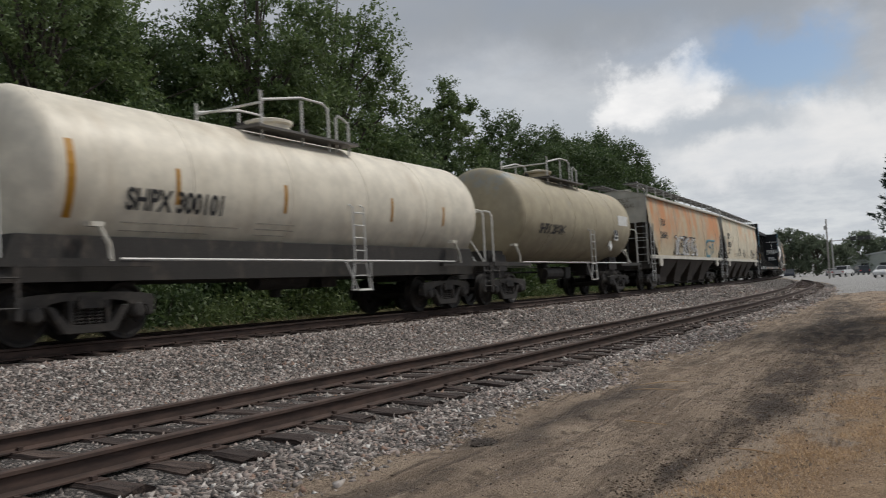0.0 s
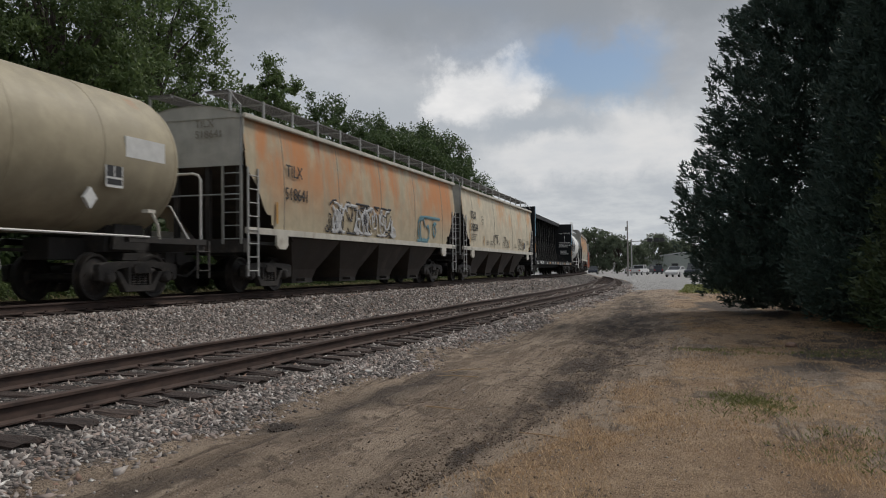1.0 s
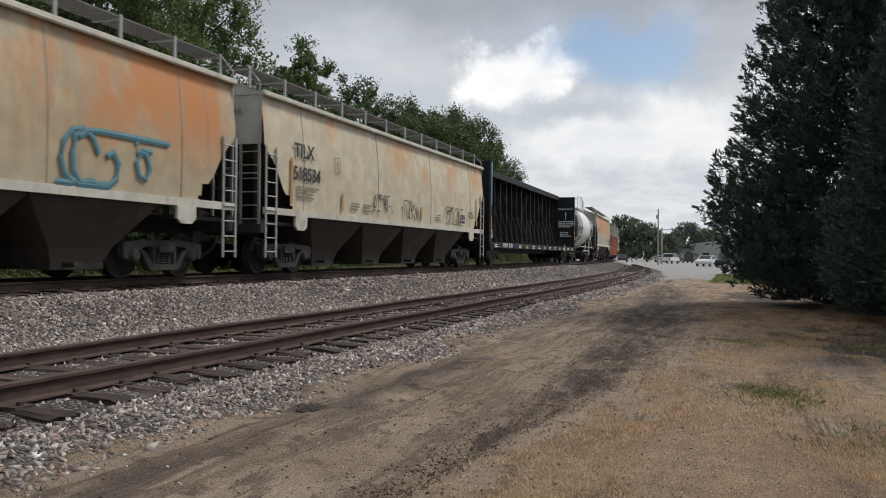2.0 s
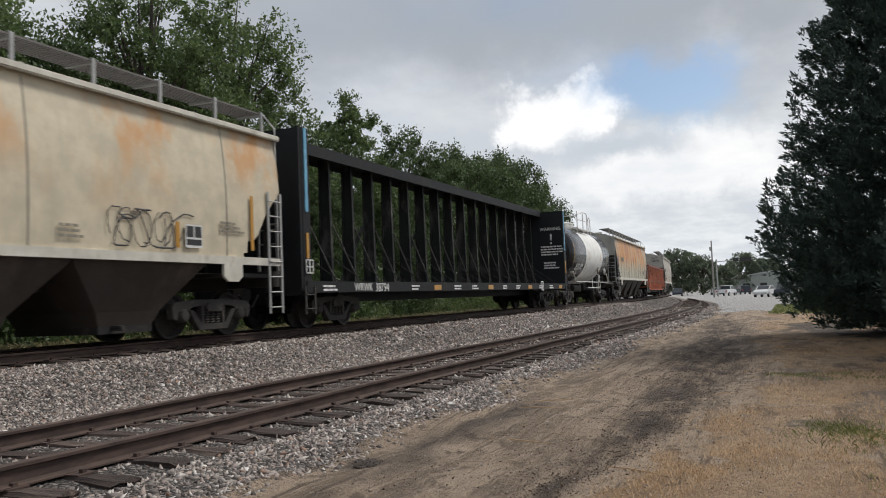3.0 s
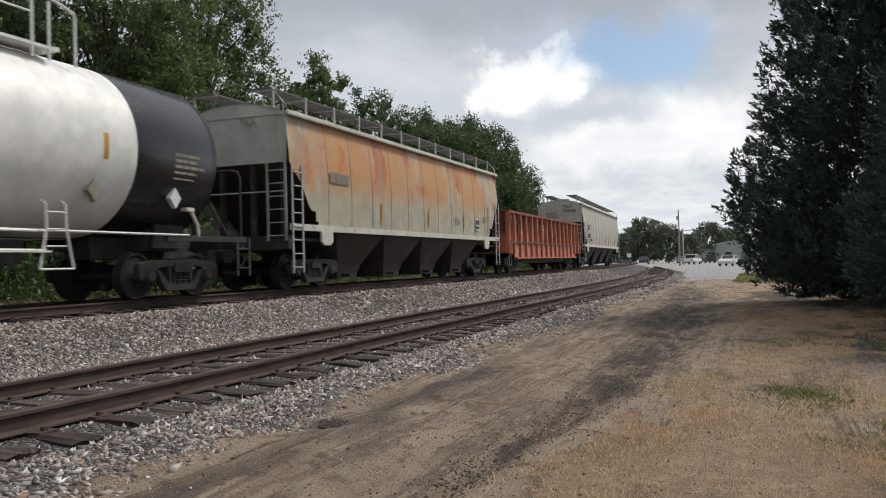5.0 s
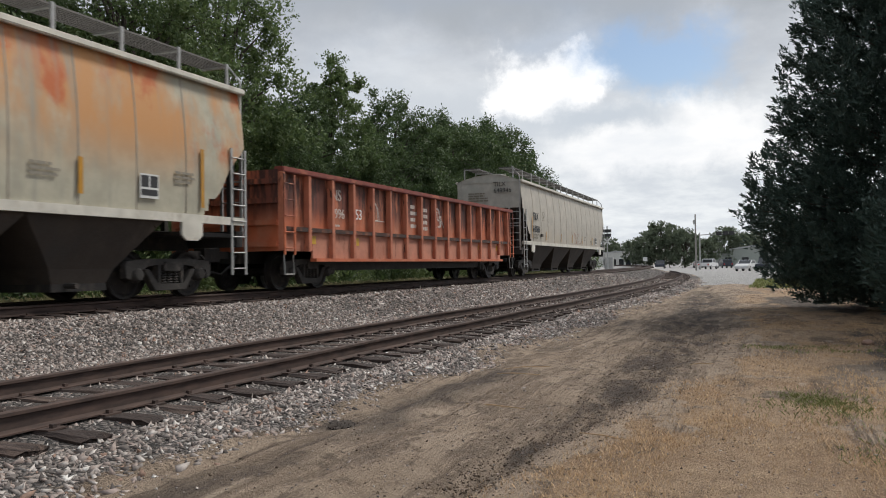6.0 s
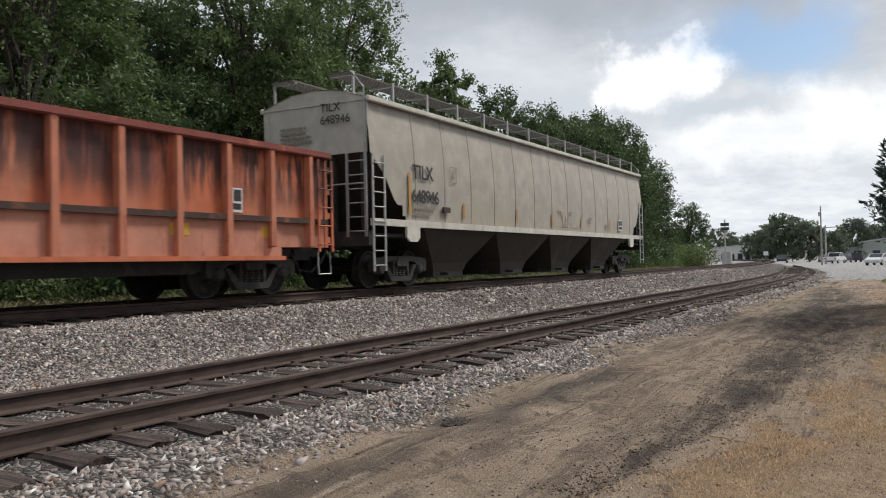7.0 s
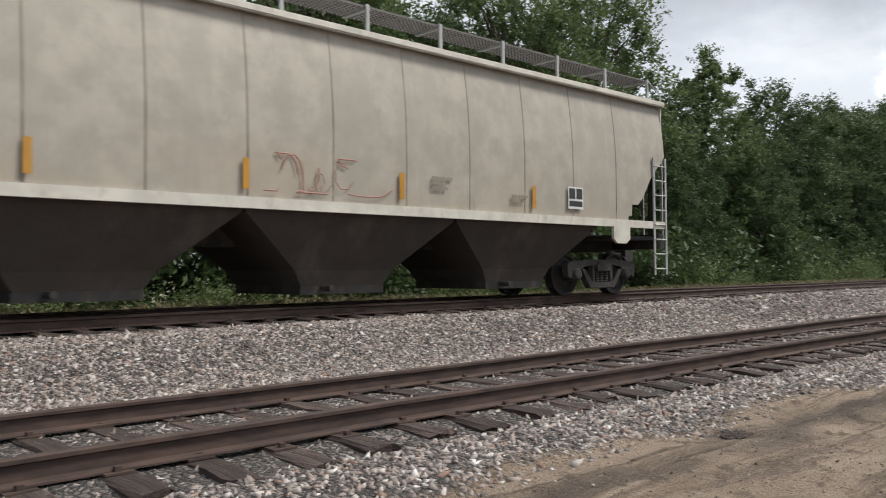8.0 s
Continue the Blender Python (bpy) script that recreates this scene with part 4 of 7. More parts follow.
    for sd in (-1, 1):
        add_truck(car, sd * (L2 - 1.85))
    car["half"] = L2
    return car, L2


def tank_car(u0, u1, r, zc, x_ends, paint, end_paint, label, rails_paint, band=None, sill="soot"):
    """A tank car; x_ends: where the shell's straight part ends, in the car's own space."""
    L2 = (u1 - u0) / 2
    car = tagged(new("tank_car"), label, "freight car", "cars of the train")
    xa, xb = x_ends
    cap = 0.46

    def shell(xl, xr, head_l, head_r, mat, name, grow=0.0, lab=""):
        bm = bmesh.new()
        prof = []
        if head_l:
            prof += [(xl - cap * math.cos(a), max(0.02, (r + grow) * math.sin(a))) for a in np.linspace(0.02, math.pi / 2, 9)[:-1]]
        prof += [(x, r + grow) for x in np.linspace(xl, xr, max(2, int((xr - xl) / 1.0)))]
        if head_r:
            prof += [(xr + cap * math.cos(a), max(0.02, (r + grow) * math.sin(a))) for a in np.linspace(math.pi / 2, 0.02, 9)[1:]]
        lathe(bm, prof, 64, "x")
        for v in bm.verts:
            v.co.z += zc
        return part(name, bm, mat, car, lab, smooth=True)

    if band:
        shell(xa, band[0], True, False, paint, "tank_shell", 0, "black tank end")
        shell(band[0], band[1], False, False, M["tank_band"], "tank_shell", 0, "white middle band of the tank")
        shell(band[1], xb, False, True, paint, "tank_shell", 0, "black tank end")
    else:
        shell(xa, xb, True, True, paint, "tank_shell")
    for x in [xa + 0.03, xb - 0.03] + ([] if band else [xa + (xb - xa) * k / 5 for k in range(1, 5)]):
        bm = bmesh.new()
        lathe(bm, [(x - 0.02, r - 0.01), (x - 0.012, r + 0.006), (x + 0.012, r + 0.006), (x + 0.02, r - 0.01)], 64, "x")
        for v in bm.verts:
            v.co.z += zc
        part("weld_seam", bm, end_paint, car)
    # underframe
    for xl in (-L2, L2 - 3.3):
        bm = bmesh.new()
        box(bm, xl, xl + 3.3, -0.3, 0.3, 0.80, 1.22)
        part("stub_sill", bm, M["soot"], car)
    for sd in (-1, 1):
        bm = bmesh.new()
        box(bm, min(sd * L2, sd * (L2 - 0.28)), max(sd * L2, sd * (L2 - 0.28)), -1.5, 1.5, 0.98, 1.24)
        box(bm, min(sd * L2, sd * (L2 - 2.6)), max(sd * L2, sd * (L2 - 2.6)), -1.55, -1.43, 1.12, 1.24)
        box(bm, min(sd * L2, sd * (L2 - 2.6)), max(sd * L2, sd * (L2 - 2.6)), 1.43, 1.55, 1.12, 1.24)
        part("end_sill", bm, M[sill], car)
        xs = sd * (L2 - 1.75)
        bm = bmesh.new()
        for y in (-1, 1):
            slab(bm, [(xs - 0.5, 1.0), (xs + 0.5, 1.0), (xs + 0.42, 1.5), (xs - 0.42, 1.5)], y * 0.85 - 0.04, y * 0.85 + 0.04)
        slab(bm, [(xs - 0.6, 0.95), (xs + 0.6, 0.95), (xs + 0.5, zc - r + 0.35), (xs - 0.5, zc - r + 0.35)], -0.75, 0.75)
        part("bolster_saddle", bm, M["soot"], car)
        bm = bmesh.new()
        slab(bm, [(xs - 0.22, 1.72), (xs + 0.02, 1.72), (xs + 0.02, 1.79), (xs - 0.22, 1.79)], -1.50, -1.36)
        tube(bm, [(xs - 0.05, -1.46, 1.74), (xs + 0.08, -1.52, 1.45), (xs + 0.10, -1.53, 1.2)], 0.035, 6)
        part("jacking_bracket", bm, M["sill_white"], car)
        # end grab rails
        bm = bmesh.new()
        x = sd * (L2 - 0.12)
        tube(bm, [(x, -1.48, 1.2), (x, -1.48, 2.55), (x, -1.42, 2.66), (x, -1.28, 2.70), (x, 1.28, 2.70), (x, 1.42, 2.66), (x, 1.48, 2.55), (x, 1.48, 1.2)], 0.028, 8)
        tube(bm, [(x, -1.2, 1.2), (x, -0.7, 2.0), (x, 0.7, 2.0), (x, 1.2, 1.2)], 0.02, 6)
        part("end_handrail", bm, M["soot"] if band else rails_paint, car)
        ladder(car, x - 0.22, x + 0.22, -1.54, 0.40, 1.22, 2, M["soot"], "sill_step")
        add_coupler(car, sd * L2, sd)
        add_truck(car, sd * (L2 - 1.75))
    bm = bmesh.new()
    for y in (-1.55, 1.55):
        tube(bm, [(-L2 + 2.0, y, 1.235), (L2 - 2.0, y, 1.235)], 0.024, 6)
    part("side_handrail", bm, rails_paint, car)
    bm = bmesh.new()
    tube(bm, [(-L2 + 3.2, 0.2, 0.98), (L2 - 3.2, 0.2, 0.98)], 0.035, 6)
    tube(bm, [(-1.2, -0.5, 0.90), (0.3, -0.5, 0.90)], 0.20, 12)
    box(bm, 1.0, 1.5, -0.5, 0.1, 0.72, 1.12)
    tube(bm, [(0, 0, zc - r + 0.05), (0, 0, 0.55)], [0.22, 0.12], 12)
    part("brake_gear", bm, M["soot"], car)
    # platform, rails and valves on top
    top = zc + r
    bm = bmesh.new()
    for y0, y1 in ((-1.12, -0.62), (0.62, 1.12)):
        box(bm, -1.55, 1.75, y0, y1, top - 0.12, top - 0.07)
    for x in (-1.5, 1.7):
        box(bm, x - 0.05, x + 0.05, -1.12, 1.12, top - 0.10, top - 0.05)
    part("top_platform", bm, M["grating"] if not band else rails_paint, car)
    bars = []
    k = 1.0 if band else 0.8
    zt = top + 0.92 * k
    for y in (-1.1 * k, 1.1 * k):
        for x in (-1.5 * k, 0.05, 1.2 * k):
            bars.append(([(x, y, top - 0.3), (x, y, zt - 0.06)], 0.026))
        bars.append(([(-1.5 * k, y, zt - 0.32), (-1.45 * k, y, zt - 0.24), (0.05, y, zt), (0.95 * k, y, zt), (1.15 * k, y, zt - 0.08), (1.2 * k, y, zt - 0.2)], 0.028))
        if band:
            bars.append(([(-1.5, y, top + 0.42), (1.2, y, top + 0.42)], 0.02))
        bars.append(([(1.55 * k, y, top - 0.3), (1.55 * k, y, zt - 0.25), (1.65 * k, y, zt - 0.18), (2.1 * k, y, zt - 0.30), (2.12 * k, y, zt - 0.40), (2.12 * k, y, top - 0.3)], 0.026))
    bars.append(([(-1.5 * k, -1.1 * k, zt - 0.3), (-1.5 * k, 1.1 * k, zt - 0.3)], 0.024))
    for pts, thick in bars:
        bm = bmesh.new()
        tube(bm, pts, thick, 8)
        part("platform_handrail", bm, rails_paint, car)
    bm = bmesh.new()
    lathe(bm, [(top - 0.2, 0.46), (top + 0.22, 0.46), (top + 0.26, 0.52), (top + 0.32, 0.52), (top + 0.36, 0.40), (top + 0.42, 0.12)], 28, "z")
    part("manway", bm, rails_paint if band else paint, car, smooth=True)
    for x, y, h in ((0.85, -0.3, 0.22), (0.95, 0.3, 0.30), (-0.75, 0.1, 0.18)):
        bm = bmesh.new()
        tube(bm, [(x, y, top - 0.1), (x, y, top + h)], 0.09, 10)
        box(bm, x - 0.13, x + 0.13, y - 0.02, y + 0.02, top + h, top + h + 0.05)
        part("top_valve", bm, M["soot"] if not band else rails_paint, car)
    # side ladder
    lx = 1.05
    bm = bmesh.new()
    foot, head = 0.62, 1.70 if band else 2.45
    for x in (lx - 0.2, lx + 0.2):
        tube(bm, [(x, -r + 0.01, head), (x, -r - 0.09, head - 0.06), (x, -r - 0.10, 1.25), (x + (0.14 if x > lx else -0.14), -r - 0.10, foot)], 0.022, 6)
    for z in np.arange(head - 0.18, foot + 0.1, -0.27):
        tube(bm, [(lx - 0.2, -r - 0.10, z), (lx + 0.2, -r - 0.10, z)], 0.014, 6)
    tube(bm, [(lx - 0.34, -r - 0.10, 0.62), (lx + 0.34, -r - 0.10, 0.62)], 0.02, 6)
    part("side_ladder", bm, rails_paint, car)
    bm = bmesh.new()
    if band:
        for z in (1.22, 0.92):
            tube(bm, [(-1.9, -1.62, z), (0.9, -1.62, z)], 0.022, 6)
        box(bm, -1.9, 0.9, -1.75, -1.5, 0.88, 0.91)
        tube(bm, [(-0.6, -1.62, 0.9), (-0.6, -1.62, 1.6)], 0.022, 6)
    else:
        tube(bm, [(lx - 0.6, -1.58, 1.2), (lx - 0.2, -1.58, 0.6), (lx + 0.3, -1.58, 0.6), (lx + 0.3, -1.58, 1.2)], 0.022, 6)
    part("operating_step", bm, rails_paint, car)
    return car, L2


def curved_strip(car, x, width, zc, r, z0, z1, material, label="amber reflective strip"):
    bm = bmesh.new()
    prev = None
    for z in np.linspace(z0, z1, 7):
        y = -math.sqrt((r + 0.006) ** 2 - (z - zc) ** 2)
        row = [bm.verts.new((x - width / 2, y, z)), bm.verts.new((x + width / 2, y, z))]
        if prev:
            bm.faces.new((prev[0], prev[1], row[1], row[0]))
        prev = row
    bmesh.ops.solidify(bm, geom=bm.faces[:], thickness=0.004)
    part("reflector", bm, M[material], car, label)


def tank_letters(car, name, words, size, x, z, zc, r, material, stretch=1.0, label=""):
    """Letters wrapped onto the shell."""
    ob = lettering(name, words, size, material, car, x, 0, z, label, 0, stretch, bold=size * 0.028)
    for v in ob.data.vertices:
        h = z + v.co.y - zc
        v.co.z = math.sqrt(max(0.01, (r + 0.013) ** 2 - h * h)) + v.co.z * 0.3
    return ob


def shell_print(car, material, x, z, zc, r, width, rows, pitch):
    """Small print on a tank's round side."""
    for i in range(rows):
        zz = z - i * pitch
        small_print(car, material, x, -math.sqrt(r * r - (zz - zc) ** 2) - 0.006, zz, width, 1, pitch)


def number_board(car, x, z, y=NEAR - 0.004):
    """A black panel with a white border and two squares of small print."""
    bm = bmesh.new()
    box(bm, x - 0.24, x + 0.24, y - 0.006, y, z - 0.22, z + 0.22)
    plate = part("test_panel", bm, M["placard"], car, "black and white test panel")
    bm = bmesh.new()
    for a, b, c, d in ((-0.21, -0.02, -0.02, 0.19), (0.02, 0.21, -0.02, 0.19), (-0.21, 0.21, -0.17, -0.06)):
        box(bm, x + a, x + b, y - 0.010, y - 0.006, z + c, z + d)
    part("panel_field", bm, M["ink"], plate)


CARS = []


def add_car(pair, u0, u1):
    car, half = pair
    CARS.append((car, (u0 + u1) / 2))
    return car


def build_train():
    # ivory tank car
    u0, u1 = 6.4, 20.8
    r, zc = 1.42, 2.55
    car = add_car(tank_car(u0, u1, r, zc, (-6.1, 6.72), M["tank_white"], M["tank_white"], "ivory tank car with darker blotched lower shell and black lettering", M["rail_white"]), u0, u1)
    tank_letters(car, "reporting_mark", "SHPX 300101", 0.47, -4.92, 2.03, zc, r, M["ink"], 0.80, "black stencilled reporting mark")
    for x, a, b in ((-5.90, 1.85, 3.0), (-3.89, 2.15, 2.75), (-1.19, 2.15, 2.7), (2.56, 2.15, 2.7), (4.97, 2.15, 2.65)):
        curved_strip(car, x, 0.09 if x > -5 else 0.14, zc, r, a, b, "amber")
    shell_print(car, M["grey_ink"], -1.9, 1.92, zc, r, 1.2, 4, 0.10)
    shell_print(car, M["grey_ink"], -4.9, 1.82, zc, r, 2.6, 2, 0.12)
    # Black slab below the shell, standing for underframe and the shade there together.
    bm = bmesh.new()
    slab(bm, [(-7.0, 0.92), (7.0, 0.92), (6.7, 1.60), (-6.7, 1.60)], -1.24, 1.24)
    part("underframe_shade_slab", bm, M["soot"], car, "black slab for the underframe and the shade below the tank")
    # khaki tank car
    u0, u1 = 21.1, 35.4
    r, zc = 1.52, 2.80
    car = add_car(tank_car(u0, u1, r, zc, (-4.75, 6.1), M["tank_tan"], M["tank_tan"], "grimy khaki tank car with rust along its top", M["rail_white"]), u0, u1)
    tank_letters(car, "reporting_mark", "SHPX 206046", 0.44, -3.5, 2.2, zc, r, M["ink"], 0.90, "black stencilled reporting mark")
    lettering("end_mark", "206046", 0.2, M["grey_ink"], car, -5.16, 0.3, 3.3, turn=-90)
    shell_print(car, M["grey_ink"], -3.0, 1.95, zc, r, 1.3, 2, 0.10)
    bm = bmesh.new()
    box(bm, 4.5, 5.7, -1.52, -1.47, 2.75, 3.15)
    part("placard", bm, M["placard"], car, "pale rectangular placard")
    number_board(car, 4.2, 2.35, -1.49)
    bm = bmesh.new()
    slab(bm, [(3.45, 1.9), (3.62, 1.70), (3.79, 1.9), (3.62, 2.10)], -1.45, -1.38)
    part("hazard_placard", bm, M["placard"], car, "white diamond hazard placard")
    # orange-stained hopper
    u0, u1 = 37.0, 54.7
    car = add_car(covered_hopper(u0, u1, M["hopper_orange"], M["hopper_end_grey"], 4, "cream covered hopper car streaked with orange rust and graffiti", 5, M["sill_white"]), u0, u1)
    h = (u1 - u0) / 2
    lettering("reporting_mark", "TILX", 0.46, M["ink"], car, -h + 2.0, -1.60, 3.02)
    lettering("car_number", "518641", 0.46, M["ink"], car, -h + 1.95, -1.60, 2.42)
    lettering("end_mark", "TILX\n518641", 0.26, M["grey_ink"], car, -h - 0.03, -0.2, 4.05, turn=-90)
    scrawl(car, M["spray_black"], -h + 4.6, -1.60, 1.68, 5.4, 0.95, 5, 0.03)
    scrawl(car, M["spray_pale"], -h + 4.65, -1.603, 1.70, 5.3, 0.85, 6, 0.05)
    scrawl(car, M["spray_teal"], -h + 12.6, -1.60, 1.66, 2.2, 0.95, 7, 0.06)
    reflectors(car, (-h + 1.5,), 1.75, 2.3)
    # cream hopper
    u0, u1 = 55.8, 73.9
    car = add_car(covered_hopper(u0, u1, M["hopper_cream"], M["hopper_end_grey"], 4, "cream covered hopper car with rust patches and black tags", 4, M["sill_white"]), u0, u1)
    h = (u1 - u0) / 2
    lettering("reporting_mark", "TILX", 0.50, M["ink"], car, -7.66, -1.61, 2.95, bold=0.008)
    lettering("car_number", "518534", 0.48, M["ink"], car, -7.70, -1.61, 2.38, bold=0.008)
    small_print(car, M["grey_ink"], -7.5, -1.60, 2.18, 1.2, 4)
    lettering("end_mark", "TILX\n518534", 0.26, M["grey_ink"], car, -h - 0.03, -0.2, 4.05, turn=-90)
    reflectors(car, (-7.78, 7.9), 1.75, 2.9)
    reflectors(car, (-4.92, 1.36, 5.6), 1.72, 2.2)
    scrawl(car, M["spray_black"], -2.75, -1.60, 1.85, 1.35, 0.5, 11, 0.017)
    scrawl(car, M["spray_black"], -0.35, -1.60, 1.72, 1.45, 0.6, 12, 0.013)
    scrawl(car, M["spray_black"], 3.95, -1.60, 1.70, 1.7, 0.65, 13, 0.014)
    for x in (-4.35, -3.5, 2.9):
        small_print(car, M["grey_ink"], x, -1.60, 1.95, 0.6, 3)
    bm = bmesh.new()
    for a, b, c, d in ((0, 0.34, 0.40, 0.42), (0, 0.34, 0, 0.02), (0, 0.02, 0, 0.42), (0.32, 0.34, 0, 0.42), (0.15, 0.19, 0.1, 0.3)):
        box(bm, -5.42 + a, -5.42 + b, -1.604, -1.60, 2.75 + c, 2.75 + d)
    part("stencil_box", bm, M["grey_ink"], car)
    number_board(car, h - 3.0, 1.95)
    small_print(car, M["grey_ink"], h - 2.2, -1.60, 2.25, 0.8, 3)
    # black centre-beam flat car
    u0, u1 = 74.75, 99.0
    car = add_car(centerbeam(u0, u1), u0, u1)
    # black and white tank car
    u0, u1 = 99.6, 112.6
    r, zc = 1.60, 2.80
    car = add_car(tank_car(u0, u1, r, zc, (-4.9, 5.35), M["tank_black"], M["tank_black"], "glossy black tank car with a white middle band", M["rail_white"], band=(-1.75, 3.05)), u0, u1)
    tank_letters(car, "reporting_mark", "SHQX 10889", 0.46, -3.95, 1.90, zc, r, M["chalk"], 0.68, "white stencilled reporting mark")
    shell_print(car, M["chalk"], -3.9, 1.70, zc, r, 2.0, 2, 0.13)
    lettering("end_mark", "10889", 0.3, M["chalk"], car, -5.43, 0.0, 3.45, turn=-90)
    for x, a, b in ((-4.78, 2.2, 3.3), (-0.83, 2.5, 3.0), (2.28, 2.5, 2.95)):
        curved_strip(car, x, 0.11, zc, r, a, b, "amber" if x < -4 else "yellow")
    shell_print(car, M["grey_ink"], 4.1, 2.75, zc, r, 0.9, 5, 0.11)
    shell_print(car, M["grey_ink"], -1.55, 2.2, zc, r, 0.45, 4, 0.11)
    for x in (2.1, 4.2):
        bm = bmesh.new()
        slab(bm, [(x - 0.16, 1.95), (x, 1.75), (x + 0.16, 1.95), (x, 2.15)], -1.50, -1.40)
        part("hazard_placard", bm, M["placard"] if x > 3 else M["grey_ink"], car)
    # rust-streaked hopper
    u0, u1 = 114.4, 131.6
    car = add_car(covered_hopper(u0, u1, M["hopper_streaked"], M["hopper_end_grey"], 4, "grey-tan covered hopper car with heavy orange rust streaks", 11, M["sill_white"]), u0, u1)
    h = (u1 - u0) / 2
    small_print(car, M["grey_ink"], -h + 2.0, -1.60, 2.75, 1.5, 1, 0.5)
    lettering("end_mark", "TILX", 0.24, M["grey_ink"], car, -h - 0.03, -0.2, 4.05, turn=-90)
    reflectors(car, (h - 1.5,), 1.75, 2.9)
    reflectors(car, (-h + 5.2, 0.4, h - 4.6), 1.8, 2.4)
    number_board(car, h - 3.0, 2.05)
    small_print(car, M["grey_ink"], h - 2.3, -1.60, 2.35, 0.6, 3)
    small_print(car, M["grey_ink"], h - 5.6, -1.60, 2.2, 0.6, 3)
    # orange gondola
    u0, u1 = 133.0, 151.0
    car = add_car(gondola(u0, u1), u0, u1)
    # pale grey hopper, the last car
    u0, u1 = 152.4, 173.95
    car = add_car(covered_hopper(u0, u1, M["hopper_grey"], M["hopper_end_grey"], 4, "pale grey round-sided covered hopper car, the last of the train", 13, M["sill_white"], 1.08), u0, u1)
    h = (u1 - u0) / 2
    lettering("reporting_mark", "TILX", 0.48, M["ink"], car, -9.0, -1.612, 2.63, bold=0.008)
    lettering("car_number", "648946", 0.44, M["ink"], car, -9.05, -1.612, 2.06, bold=0.008)
    small_print(car, M["grey_ink"], -8.95, -1.605, 1.9, 1.3, 2, 0.15)
    lettering("end_mark", "TILX\n648946", 0.28, M["ink"], car, -h - 0.03, -0.25, 4.08, turn=-90)
    small_print(car, M["grey_ink"], -h - 0.012, 0.95, 3.75, 1.0, 4, 0.11, turn=-90)
    reflectors(car, (-9.14,), 1.75, 2.75)
    reflectors(car, (-6.37, -2.9, -0.05, 2.8, 6.1), 1.72, 2.15)
    scrawl(car, M["spray_pink"], 0.45, -1.60, 1.72, 1.5, 0.55, 21, 0.012)
    number_board(car, h - 3.4, 1.98)
    small_print(car, M["grey_ink"], h - 7.3, -1.60, 2.1, 0.5, 3)
    small_print(car, M["grey_ink"], h - 5.3, -1.60, 1.9, 0.5, 2)
    bm = bmesh.new()
    for a, b, c, d in ((0, 0.36, 0.40, 0.42), (0, 0.36, 0, 0.02), (0, 0.02, 0, 0.42), (0.34, 0.36, 0, 0.42), (0.16, 0.20, 0.1, 0.3)):
        box(bm, -7.12 + a, -7.12 + b, -1.604, -1.60, 2.65 + c, 2.65 + d)
    part("stencil_box", bm, M["grey_ink"], car)
    bm = bmesh.new()
    box(bm, -7.55, -7.2, -1.65, -1.60, 1.86, 2.0)
    part("route_board", bm, M["under_tan"], car)


